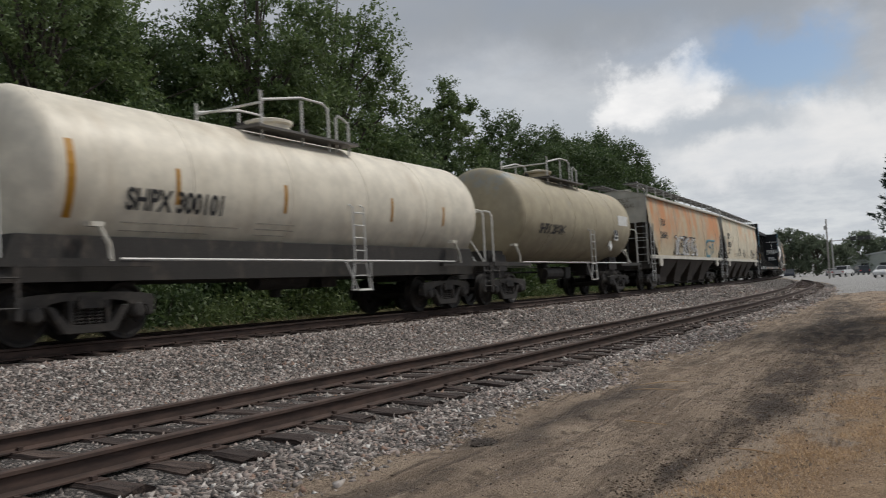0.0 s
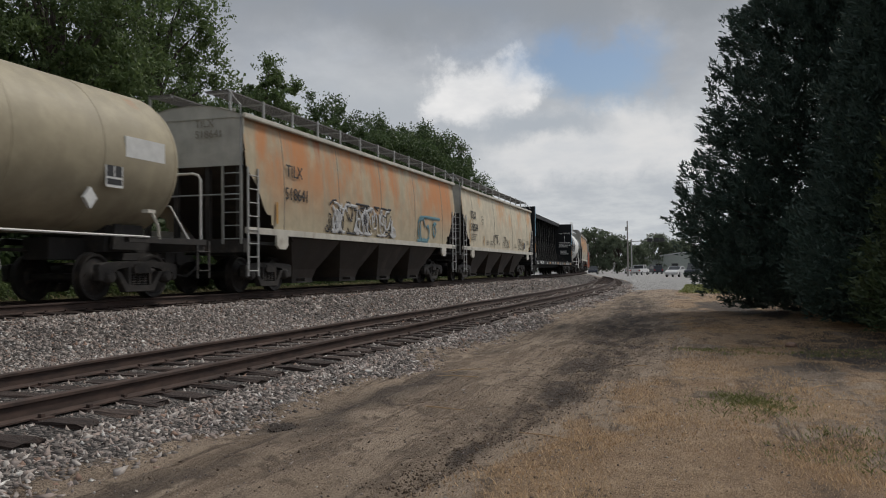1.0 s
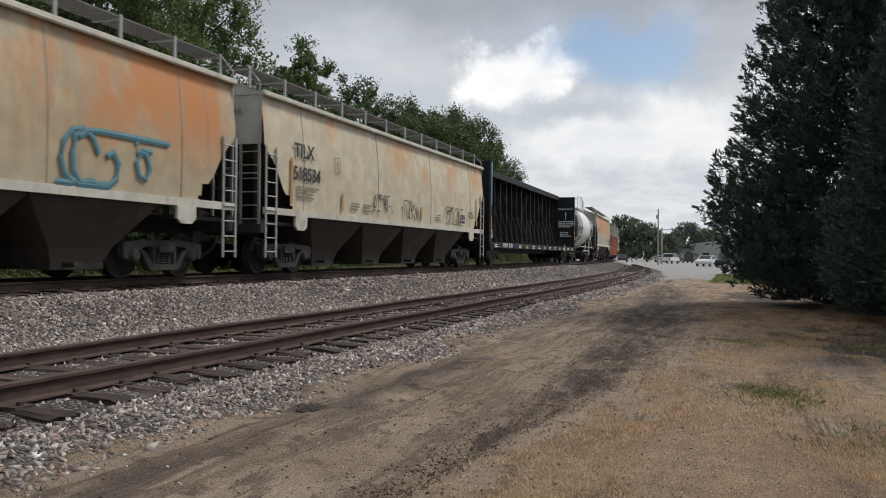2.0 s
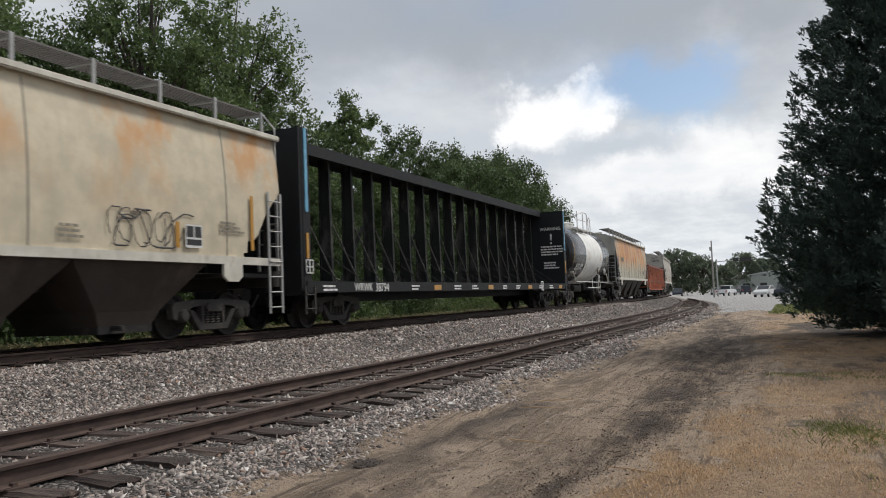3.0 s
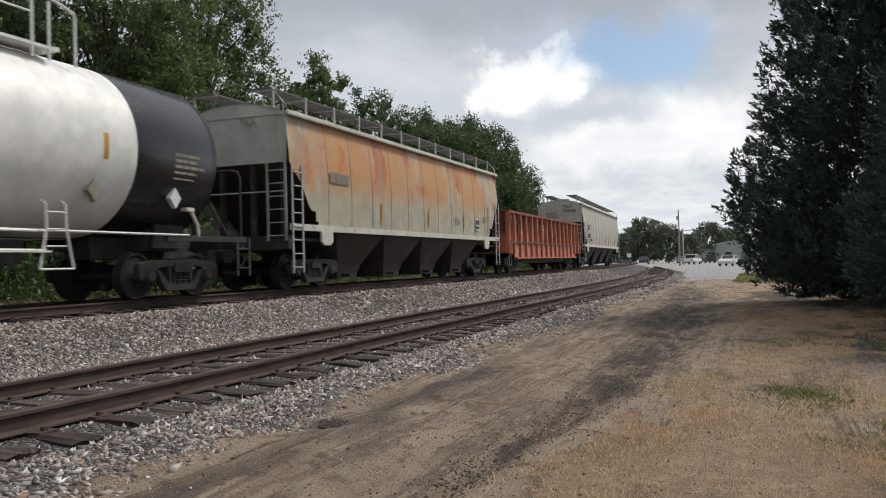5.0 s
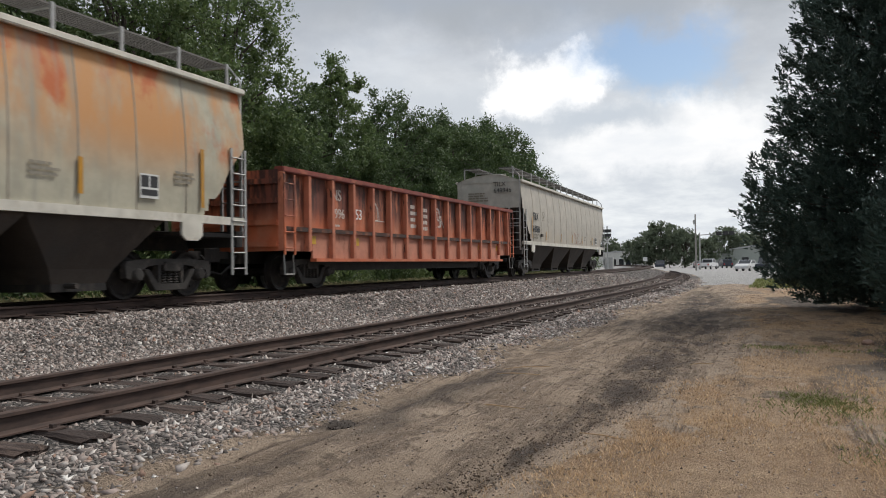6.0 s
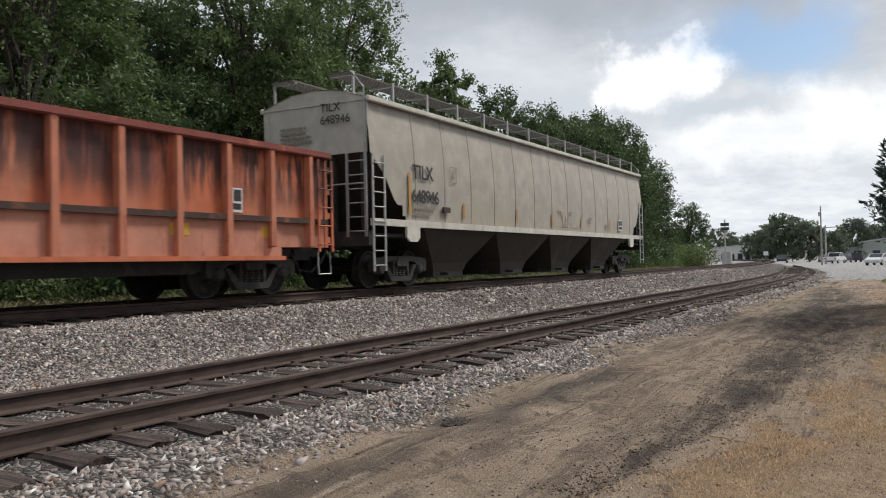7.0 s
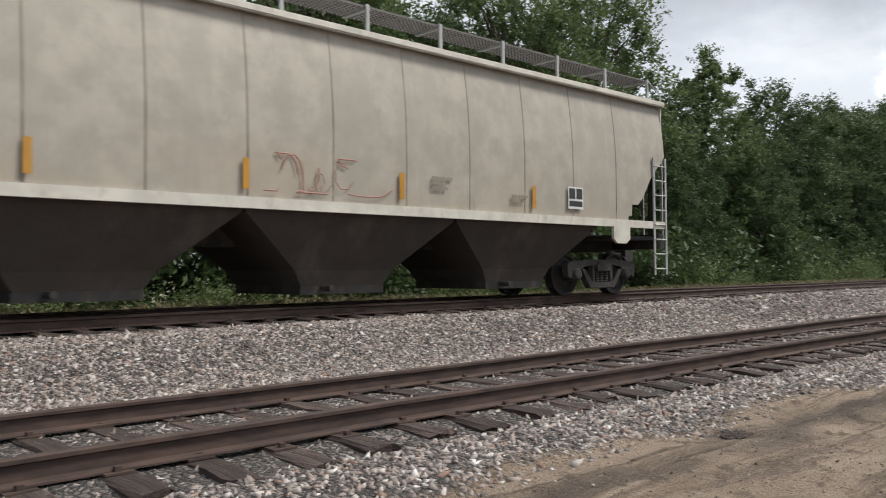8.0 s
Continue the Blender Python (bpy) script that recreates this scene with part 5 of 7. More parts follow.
def centerbeam(u0, u1):
    L2 = (u1 - u0) / 2
    car = tagged(new("centerbeam_flat_car"), "empty black centre-beam flat car with end bulkheads", "freight car", "cars of the train")
    m = M["centerbeam"]
    bm = bmesh.new()
    box(bm, -L2 + 0.33, L2 - 0.33, -1.48, 1.48, 1.02, 1.115)
    part("deck", bm, m, car, "black steel deck")
    for y0, y1 in ((-1.6, -1.48), (1.48, 1.6)):
        bm = bmesh.new()
        box(bm, -L2 + 0.1, L2 - 0.1, y0, y1, 0.85, 1.12)
        part("side_sill", bm, m, car, "black side sill with white lettering")
    bm = bmesh.new()
    box(bm, -L2 + 0.2, L2 - 0.2, -0.35, 0.35, 0.62, 1.02)
    part("center_sill", bm, m, car)
    bm = bmesh.new()
    pr = [(-0.46, 4.50), (-0.46, 4.80), (0.46, 4.80), (0.46, 4.50), (0.42, 4.50), (0.42, 4.64), (-0.42, 4.64), (-0.42, 4.50)]
    va, vb = [[bm.verts.new((x, y, z)) for y, z in pr] for x in (-L2 + 0.33, L2 - 0.33)]
    for q in range(8):
        bm.faces.new((va[q], va[(q + 1) % 8], vb[(q + 1) % 8], vb[q]))
    part("top_chord", bm, m, car)
    n = 18
    for k in range(n):
        x = -L2 + 1.1 + (2 * L2 - 2.2) * k / (n - 1)
        bm = bmesh.new()
        out = [(-0.055, -0.20), (0.055, -0.20), (0.055, -0.165), (0.014, -0.15), (0.014, 0.15), (0.055, 0.165), (0.055, 0.20), (-0.055, 0.20), (-0.055, 0.165), (-0.014, 0.15), (-0.014, -0.15), (-0.055, -0.165)]
        lo = [bm.verts.new((x + a, b, 1.12)) for a, b in out]
        hi = [bm.verts.new((x + a, b * 0.8, 4.62)) for a, b in out]
        for q in range(12):
            bm.faces.new((lo[q], lo[(q + 1) % 12], hi[(q + 1) % 12], hi[q]))
        part("post", bm, M["post_grey"], car)
    for k in range(n - 1):
        x = -L2 + 1.1 + (2 * L2 - 2.2) * (k + 0.5) / (n - 1)
        w = (2 * L2 - 2.2) / (n - 1)
        bm = bmesh.new()
        tube(bm, [(x - w * 0.46, -0.20, 2.75), (x + w * 0.46, -0.34, 1.14)], 0.026, 6)
        part("brace", bm, M["brace_grey"], car)
        if k % 3 == 0:
            bm = bmesh.new()
            tube(bm, [(x + w * 0.46, 0.20, 2.9), (x - w * 0.46, 0.34, 1.14)], 0.06, 6)
            part("brace", bm, M["post_grey"], car)
        bm = bmesh.new()
        tube(bm, [(x, -0.26, 2.0), (x + 0.15, -1.45, 1.13)], 0.012, 5)
        part("tie_cable", bm, M["soot"], car)
    for sd in (-1, 1):
        bm = bmesh.new()
        xa, xb = sd * L2, sd * (L2 - 0.32)
        box(bm, min(xa, xb), max(xa, xb), -1.58, 1.58, 0.80, 4.74)
        wall = part("bulkhead", bm, m, car, "black end bulkhead with white warnings")
        for y in (-1.52, -0.52, 0.52, 1.52):
            bm = bmesh.new()
            box(bm, sd * (L2 + 0.05) - 0.048, sd * (L2 + 0.05) + 0.048, y - 0.05, y + 0.05, 0.9, 4.74)
            part("stiffener", bm, m, wall)
        bm = bmesh.new()
        x = sd * (L2 - 0.16)
        box(bm, x - 0.055, x + 0.055, NEAR - 0.004, NEAR + 0.03, 2.75, 4.72)
        part("reflector", bm, M["blue"], car, "pale blue stripe")
        bm = bmesh.new()
        box(bm, x - 0.05, x + 0.05, NEAR - 0.004, NEAR + 0.03, 1.65, 2.25)
        part("reflector", bm, M["amber"], car, "amber reflective strip")
        add_coupler(car, sd * L2, sd)
        add_truck(car, sd * (L2 - 2.2))
        ladder(car, min(sd * L2, sd * (L2 - 0.4)), max(sd * L2, sd * (L2 - 0.4)), -1.61, 0.35, 1.0, 2, M["soot"], "sill_step")
    # warnings on the face towards the load at the far end
    xw = L2 - 0.325
    face = xw - 0.0
    lettering("warning_word", "WARNING", 0.22, M["chalk"], car, face, -0.40, 3.80, turn=-90)
    lettering("warning_mark", "!", 0.75, M["chalk"], car, face, -0.86, 3.12, turn=-90)
    for y, z, w, rows, pitch in ((-0.42, 2.95, 1.15, 4, 0.13), (-0.55, 2.15, 0.9, 3, 0.13), (0.98, 4.3, 0.6, 11, 0.13), (0.98, 2.7, 0.6, 7, 0.13)):
        small_print(car, M["chalk"], face - 0.004, y, z, w, rows, pitch, turn=-90)
    small_print(car, M["chalk"], -L2 - 0.085, 0.3, 3.3, 0.8, 4, 0.12, turn=-90)
    lettering("reporting_mark", "WRWK", 0.30, M["chalk"], car, -9.78, -1.604, 0.88)
    lettering("car_number", "38794", 0.33, M["chalk"], car, -8.62, -1.604, 0.86)
    for k in range(14):
        x = -L2 + 0.8 + k * 1.68
        if 1.6 < x + L2 < 4.7:
            continue
        if k % 3 == 1:
            bm = bmesh.new()
            box(bm, x, x + 0.55, -1.606, -1.60, 0.88, 1.04)
            part("reflector", bm, M["amber"], car, "amber reflective strip")
        else:
            small_print(car, M["chalk"], x, -1.60, 0.98, 0.7, 2, 0.09)
    bm = bmesh.new()
    for a, b, c, d in ((0, 0.4, 0.38, 0.41), (0, 0.4, 0, 0.03), (0, 0.03, 0, 0.41), (0.37, 0.4, 0, 0.41), (0.18, 0.22, 0, 0.4), (0, 0.4, 0.18, 0.21)):
        box(bm, 7.4 + a, 7.4 + b, -1.612, -1.60, 0.8 + c, 0.8 + d)
        box(bm, -L2 + 0.05 + a * 0.8, -L2 + 0.05 + b * 0.8, -1.612, -1.60, 1.3 + c * 0.8, 1.3 + d * 0.8)
    part("stencil_box", bm, M["chalk"], car)
    return car, L2


def gondola(u0, u1):
    L2 = (u1 - u0) / 2
    car = tagged(new("gondola_car"), "faded orange gondola car with rusted ribbed sides", "freight car", "cars of the train")
    zb, zl, zt = 0.74, 1.46, 2.82
    for sd in (-1, 1):
        bm = bmesh.new()
        box(bm, -L2 + 0.1, L2 - 0.1, min(sd * 1.36, sd * 1.42), max(sd * 1.36, sd * 1.42), zl, zt)
        part("side_plate", bm, M["gondola"], car)
        bm = bmesh.new()
        box(bm, -L2 + 1.5, L2 - 1.5, min(sd * 1.42, sd * 1.47), max(sd * 1.42, sd * 1.47), zb, zl)
        box(bm, -L2 + 0.1, -L2 + 1.5, min(sd * 1.38, sd * 1.43), max(sd * 1.38, sd * 1.43), zb + 0.2, zl)
        box(bm, L2 - 1.5, L2 - 0.1, min(sd * 1.38, sd * 1.43), max(sd * 1.38, sd * 1.43), zb + 0.2, zl)
        part("lower_side", bm, M["gondola_low"], car)
        bm = bmesh.new()
        box(bm, -L2 + 0.1, L2 - 0.1, min(sd * 1.36, sd * 1.56), max(sd * 1.36, sd * 1.56), zl - 0.05, zl + 0.05)
        part("ledge", bm, M["gondola_ledge"], car, "dark rusted ledge")
        bm = bmesh.new()
        box(bm, -L2 + 0.02, L2 - 0.02, min(sd * 1.34, sd * 1.60), max(sd * 1.34, sd * 1.60), zt - 0.06, zt + 0.07)
        bmesh.ops.bevel(bm, geom=bm.edges[:], offset=0.02, segments=2, affect="EDGES")
        part("top_chord", bm, M["gondola_rim"], car)
        bm = bmesh.new()
        box(bm, -L2 + 1.5, L2 - 1.5, min(sd * 1.40, sd * 1.58), max(sd * 1.40, sd * 1.58), zb - 0.05, zb + 0.03)
        part("bottom_flange", bm, M["gondola"], car)
        for k in range(16):
            x = -L2 + 0.08 + 1.15 * k
            bm = bmesh.new()
            lo = zb if 1 < k < 14 else zb + 0.2
            slab(bm, [(x - 0.075, lo), (x + 0.075, lo), (x + 0.06, zt - 0.05), (x - 0.06, zt - 0.05)], min(sd * 1.42, sd * 1.58), max(sd * 1.42, sd * 1.58))
            bmesh.ops.bevel(bm, geom=bm.edges[:], offset=0.012, segments=1, affect="EDGES")
            part("side_post", bm, M["gondola_post"], car)
        bm = bmesh.new()
        x = sd * L2
        box(bm, min(x, x - sd * 0.1), max(x, x - sd * 0.1), -1.45, 1.45, zb + 0.2, zt)
        for z in (1.1, 1.6, 2.1, 2.55):
            box(bm, min(x, x + sd * 0.08), max(x, x + sd * 0.08), -1.45, 1.45, z - 0.06, z + 0.06)
        part("end_wall", bm, M["gondola"], car)
        ladder(car, min(x - sd * 0.05, x - sd * 0.48), max(x - sd * 0.05, x - sd * 0.48), -1.60, 0.85, zt - 0.1, 5, M["gondola"])
        bm = bmesh.new()
        tube(bm, [(x - sd * 0.08, -1.55, 0.85), (x - sd * 0.08, -1.57, 0.40), (x - sd * 0.48, -1.57, 0.40), (x - sd * 0.48, -1.55, 0.85)], 0.02, 6)
        part("stirrup_step", bm, M["galv"], car)
        add_coupler(car, x, sd)
        add_truck(car, sd * (L2 - 1.95))
    bm = bmesh.new()
    box(bm, -L2 + 0.1, L2 - 0.1, -1.4, 1.4, 1.05, 1.12)
    box(bm, -L2 + 0.1, L2 - 0.1, -0.3, 0.3, 0.66, 1.05)
    part("floor", bm, M["soot"], car)
    bm = bmesh.new()
    slab(bm, [(-L2 + 2.6, 0.73), (L2 - 2.6, 0.73), (L2 - 3.4, 0.46), (-L2 + 3.4, 0.46)], -1.1, 1.1)
    part("underframe", bm, M["soot"], car, "sooty black underframe")
    y = -1.424
    lettering("reporting_mark", "NS", 0.42, M["faded_chalk"], car, 135.0 - 141.45, y, 2.28)
    lettering("car_number", "996", 0.36, M["faded_chalk"], car, 135.15 - 141.45, y, 1.82)
    lettering("car_number", "253", 0.40, M["chalk"], car, 136.1 - 141.45, y, 1.84)
    small_print(car, M["faded_chalk"], 135.05 - 141.45, y, 1.60, 0.6, 1, 0.1)
    small_print(car, M["faded_chalk"], 140.0 - 141.45, y, 2.35, 0.5, 4, 0.2)
    small_print(car, M["faded_chalk"], 140.9 - 141.45, y, 2.30, 0.7, 4, 0.2)
    scrawl(car, M["faded_chalk"], 141.85 - 141.45, y, 1.85, 0.7, 0.6, 31, 0.03)
    scrawl(car, M["faded_chalk"], 137.2 - 141.45, y, 1.85, 0.6, 0.5, 32, 0.02)
    number_board(car, 147.7 - 141.45, 1.78, y)
    for x in (136.2, 146.4, 148.6, 133.9):
        bm = bmesh.new()
        box(bm, x - 141.45 - 0.2, x - 141.45 + 0.2, -1.476, -1.470, 1.12, 1.32)
        part("reflector", bm, M["yellow"], car, "yellow reflective patch")
    return car, L2


M["brace_grey"] = plain("scuffed_brace_steel", (0.12, 0.115, 0.105), 0.55, 0.0, 0.4)
M["post_grey"] = worn_paint("scuffed_black_post_paint", (0.020, 0.021, 0.021), [((0.10, 0.096, 0.088), (2, 2, 0.8), 0.5, 0.75, 3.0)], rough=0.6, sheen=0.2)
build_train()


def car_pose(s):
    x, y, a = on_line(s, MAIN_Y, MAIN_X0, MAIN_R)
    return pose(x, y, MAIN_TOP, 0, 0, math.degrees(a))


def travel(t):
    """Metres that the train has gone: it gathers a little speed towards the end."""
    return SPEED * t + float(np.interp(t, (0, 5.8, 6.5, 7.0, 7.5, 8.0), (0, 0, 0.6, 1.15, 1.65, 1.95)))


def motions():
    for car, u in CARS:
        walk(car, [(k * 0.25, car_pose(u - travel(k * 0.25))) for k in range(33)])
    for i, w in enumerate(WHEELS):
        x = w.matrix_basis.translation.x
        walk(w, [(k / 30, pose(x, 0, 0.457, 0, -math.degrees(travel(k / 30) / 0.457) + 37 * i, 0)) for k in range(241)])


# ---------------------------------------------------------------- trees and shrubs
def leaf_quads(centres, long, wide, rng, aim=None, jitter=1.0):
    """Diamond leaves at the centres, turned at random or roughly along aim."""
    n = len(centres)
    u = rng.normal(size=(n, 3)) * jitter
    if aim is not None:
        u = u + aim
    u /= np.linalg.norm(u, axis=1, keepdims=True) + 1e-9
    w = np.cross(u, rng.normal(size=(n, 3)))
    w /= np.linalg.norm(w, axis=1, keepdims=True) + 1e-9
    sz = rng.uniform(0.65, 1.35, (n, 1))
    a, b = u * long * sz, w * wide * sz
    v = np.stack([centres - a, centres - b * 0.9 + a * 0.1, centres + a, centres + b * 0.9 + a * 0.1], 1).reshape(-1, 3)
    return v, np.arange(n * 4).reshape(n, 4)


def leaf_tips(centres, long, wide, rng, aim, jitter):
    """Narrow three-cornered sprays, roughly along aim."""
    n = len(centres)
    u = rng.normal(size=(n, 3)) * jitter + aim
    u /= np.linalg.norm(u, axis=1, keepdims=True) + 1e-9
    w = np.cross(u, rng.normal(size=(n, 3)))
    w /= np.linalg.norm(w, axis=1, keepdims=True) + 1e-9
    sz = rng.uniform(0.55, 1.3, (n, 1))
    a, b = u * long * sz, w * wide * sz
    return np.stack([centres - a * 0.6 - b, centres - a * 0.6 + b, centres + a], 1).reshape(-1, 3), np.arange(n * 3).reshape(n, 3)


def broadleaf_tree(name, seed, height, radius, base, clumps, leaves, leaf, material, label, open_top=0.0, droop=0.0):
    """Trunk, limbs and a crown of leaf clumps about the limbs' ends; built at the origin."""
    rng = np.random.default_rng(seed)
    tree = tagged(new(name), label, "tree")
    bm = bmesh.new()
    top = height * 0.78
    trunk = [(0, 0, -0.3)] + [(0.25 * math.sin(seed + k), 0.25 * math.cos(seed * 2 + k), top * k / 6) for k in range(1, 7)]
    r0 = 0.018 * height + 0.05
    tube(bm, trunk, [r0 * 1.25] + [r0 * (1 - 0.14 * k) for k in range(1, 7)], 10)
    part("trunk", bm, M["bark"], tree)
    ends, dirs = [], []
    limbs = bmesh.new()
    zc, hz = (height + base) / 2, (height - base) / 2
    for k in range(clumps):
        # ends spread through an uneven egg
        d = rng.normal(size=3)
        d /= np.linalg.norm(d)
        rad = rng.uniform(0.45, 1.0) ** 0.6
        lump = 1 + 0.36 * math.sin(3.1 * math.atan2(d[1], d[0]) + seed) * math.cos(2.3 * d[2] + seed)
        e = np.array([d[0] * radius * rad * lump, d[1] * radius * rad * lump, zc + d[2] * hz * rad])
        e[2] -= droop * np.hypot(e[0], e[1])
        e[2] = max(e[2], 0.5)
        ends.append(e)
        dirs.append(d)
        if k % 3 == 0:
            s = Vector(trunk[min(6, 2 + int(4 * max(0, (e[2] - base)) / (height - base + 0.01) * 0.8))])
            m = (s + Vector(e)) / 2 + Vector((0, 0, 0.25 * radius * (1 - droop)))
            tube(limbs, [s, m, Vector(e)], [r0 * 0.36, r0 * 0.2, 0.012], 5)
    part("limb", limbs, M["bark"], tree)
    ends, dirs = np.array(ends), np.array(dirs)
    size = (0.22 + 0.10 * radius) * rng.uniform(0.55, 1.25, (clumps, 1))
    pick = np.repeat(np.arange(clumps), leaves)
    # twigs out of each clump, leaves along the twigs
    tw = rng.normal(size=(clumps, 9, 3)) + dirs[:, None, :] * 0.9 + np.array([0, 0, 0.35 - droop])
    tw /= np.linalg.norm(tw, axis=2, keepdims=True)
    which = rng.integers(0, 9, len(pick))
    far = rng.uniform(0.05, 1.0, (len(pick), 1)) ** 0.7
    c = ends[pick] + tw[pick, which] * size[pick] * 1.7 * far + rng.normal(size=(len(pick), 3)) * size[pick] * 0.2
    c[:, 2] -= droop * far[:, 0] ** 2 * size[pick, 0] * 0.9
    if open_top:
        keep = rng.uniform(size=len(c)) > open_top * smooth(c[:, 2], zc, height)
        c = c[keep]
    v, f = leaf_quads(c, leaf, leaf * 0.5, rng, np.array([0, 0, -0.3]))
    part("crown", raw_mesh("crown", v, f, material), None, tree)
    return tree


def bush(name, seed, height, radius, leaves, leaf, material, label):
    rng = np.random.default_rng(seed)
    ob = tagged(new(name), label, "shrub")
    bm = bmesh.new()
    for k in range(7):
        a = k * 0.9
        tube(bm, [(0.1 * math.cos(a), 0.1 * math.sin(a), -0.1), (radius * 0.5 * math.cos(a), radius * 0.5 * math.sin(a), height * 0.75)], [0.03, 0.01], 5)
    part("stem", bm, M["bark"], ob)
    n = 26
    d = rng.normal(size=(n, 3))
    d /= np.linalg.norm(d, axis=1, keepdims=True)
    ends = d * np.array([radius, radius, height * 0.5]) * rng.uniform(0.4, 1.0, (n, 1)) + np.array([0, 0, height * 0.48])
    pick = rng.integers(0, n, leaves)
    c = ends[pick] + rng.normal(size=(leaves, 3)) * radius * 0.2
    c[:, 2] = np.maximum(c[:, 2], 0.03)
    v, f = leaf_quads(c, leaf, leaf * 0.5, rng)
    part("foliage", raw_mesh("foliage", v, f, material), None, ob)
    return ob


def cedar(name, seed, height, radius, sprays, material, label):
    """A dense conifer: whorls of rising boughs, each clothed in short sprays."""
    rng = np.random.default_rng(seed)
    tree = tagged(new(name), label, "tree")
    bm = bmesh.new()
    tube(bm, [(0, 0, -0.3), (0, 0, height * 0.5), (0, 0, height * 0.97)], [0.26, 0.16, 0.02], 10)
    part("trunk", bm, M["bark"], tree)
    nb = 1300
    z = height * (0.03 + 0.95 * rng.uniform(0, 1, nb) ** 1.3)
    t = np.clip((z + 0.8) / height, 0, 1)
    prof = np.where(t < 0.17, 0.80 + 0.20 * t / 0.17, (np.clip(1 - t, 0.002, 1) / 0.83) ** 0.66)
    reach = radius * prof * rng.uniform(0.86, 1.02, nb)
    a = rng.uniform(0, math.tau, nb)
    reach *= 1 + 0.07 * np.sin(3 * a + seed) + 0.07 * np.sin(7 * t * 3 + 2 * a)
    boughs = bmesh.new()
    for k in range(0, nb, 6):
        p1 = Vector((math.cos(a[k]) * reach[k] * 0.95, math.sin(a[k]) * reach[k] * 0.95, z[k] + 0.12 * reach[k]))
        tube(boughs, [(0, 0, z[k] - 0.1 * reach[k]), p1 * 0.5 + Vector((0, 0, (z[k] - 0.05 * reach[k]) * 0.5)), p1], [0.05, 0.03, 0.008], 4)
    part("bough", boughs, M["bark"], tree)
    # plumes: rising feathers set along the boughs, each clothed in fine sprays
    npl = nb * 9
    pick = rng.integers(0, nb, npl)
    s = rng.uniform(0.10, 1.0, npl) ** 0.55
    out = np.stack([np.cos(a[pick]), np.sin(a[pick]), np.zeros(npl)], 1)
    side = np.stack([-out[:, 1], out[:, 0], np.zeros(npl)], 1)
    foot = out * (reach[pick] * s)[:, None] + side * (rng.normal(size=npl) * (0.28 * (1 - s) + 0.08) * reach[pick])[:, None]
    foot[:, 2] = z[pick] - 0.12 * reach[pick] + 0.22 * reach[pick] * s ** 2 + rng.normal(size=npl) * 0.14
    way = out * rng.uniform(0.5, 1.2, (npl, 1)) + rng.normal(size=(npl, 3)) * 0.35 + np.array([0, 0, 0.75])
    way /= np.linalg.norm(way, axis=1, keepdims=True)
    long = rng.uniform(0.25, 0.60, npl) * (0.6 + 0.4 * (1 - z[pick] / height))
    which = rng.integers(0, npl, sprays)
    q = rng.uniform(0, 1, (sprays, 1))
    off = rng.normal(size=(sprays, 3)) * (0.10 * (1.15 - q)) * (long[which] / 0.45)[:, None]
    c = foot[which] + way[which] * (q * long[which][:, None]) + off
    c[:, 2] = np.maximum(c[:, 2], 0.20)
    v, f = leaf_tips(c, 0.075, 0.022, rng, way[which] * 1.3 + off * 5, 0.45)
    part("foliage", raw_mesh("foliage", v, f, material), None, tree)
    return tree


def put(ob, x, y, turn=0.0, size=1.0, sink=0.0):
    ob.scale = (size, size, size)
    ob.location = (x, y, float(ground_height(x, y)) - sink)
    ob.rotation_euler = (0, 0, turn)
    return ob


def again(ob, x, y, turn, size):
    m = Matrix.LocRotScale((x, y, float(ground_height(x, y))), Euler((0, 0, turn)), None)
    c = copy_thing(ob, m)
    c.scale = (size, size, size)
    return c


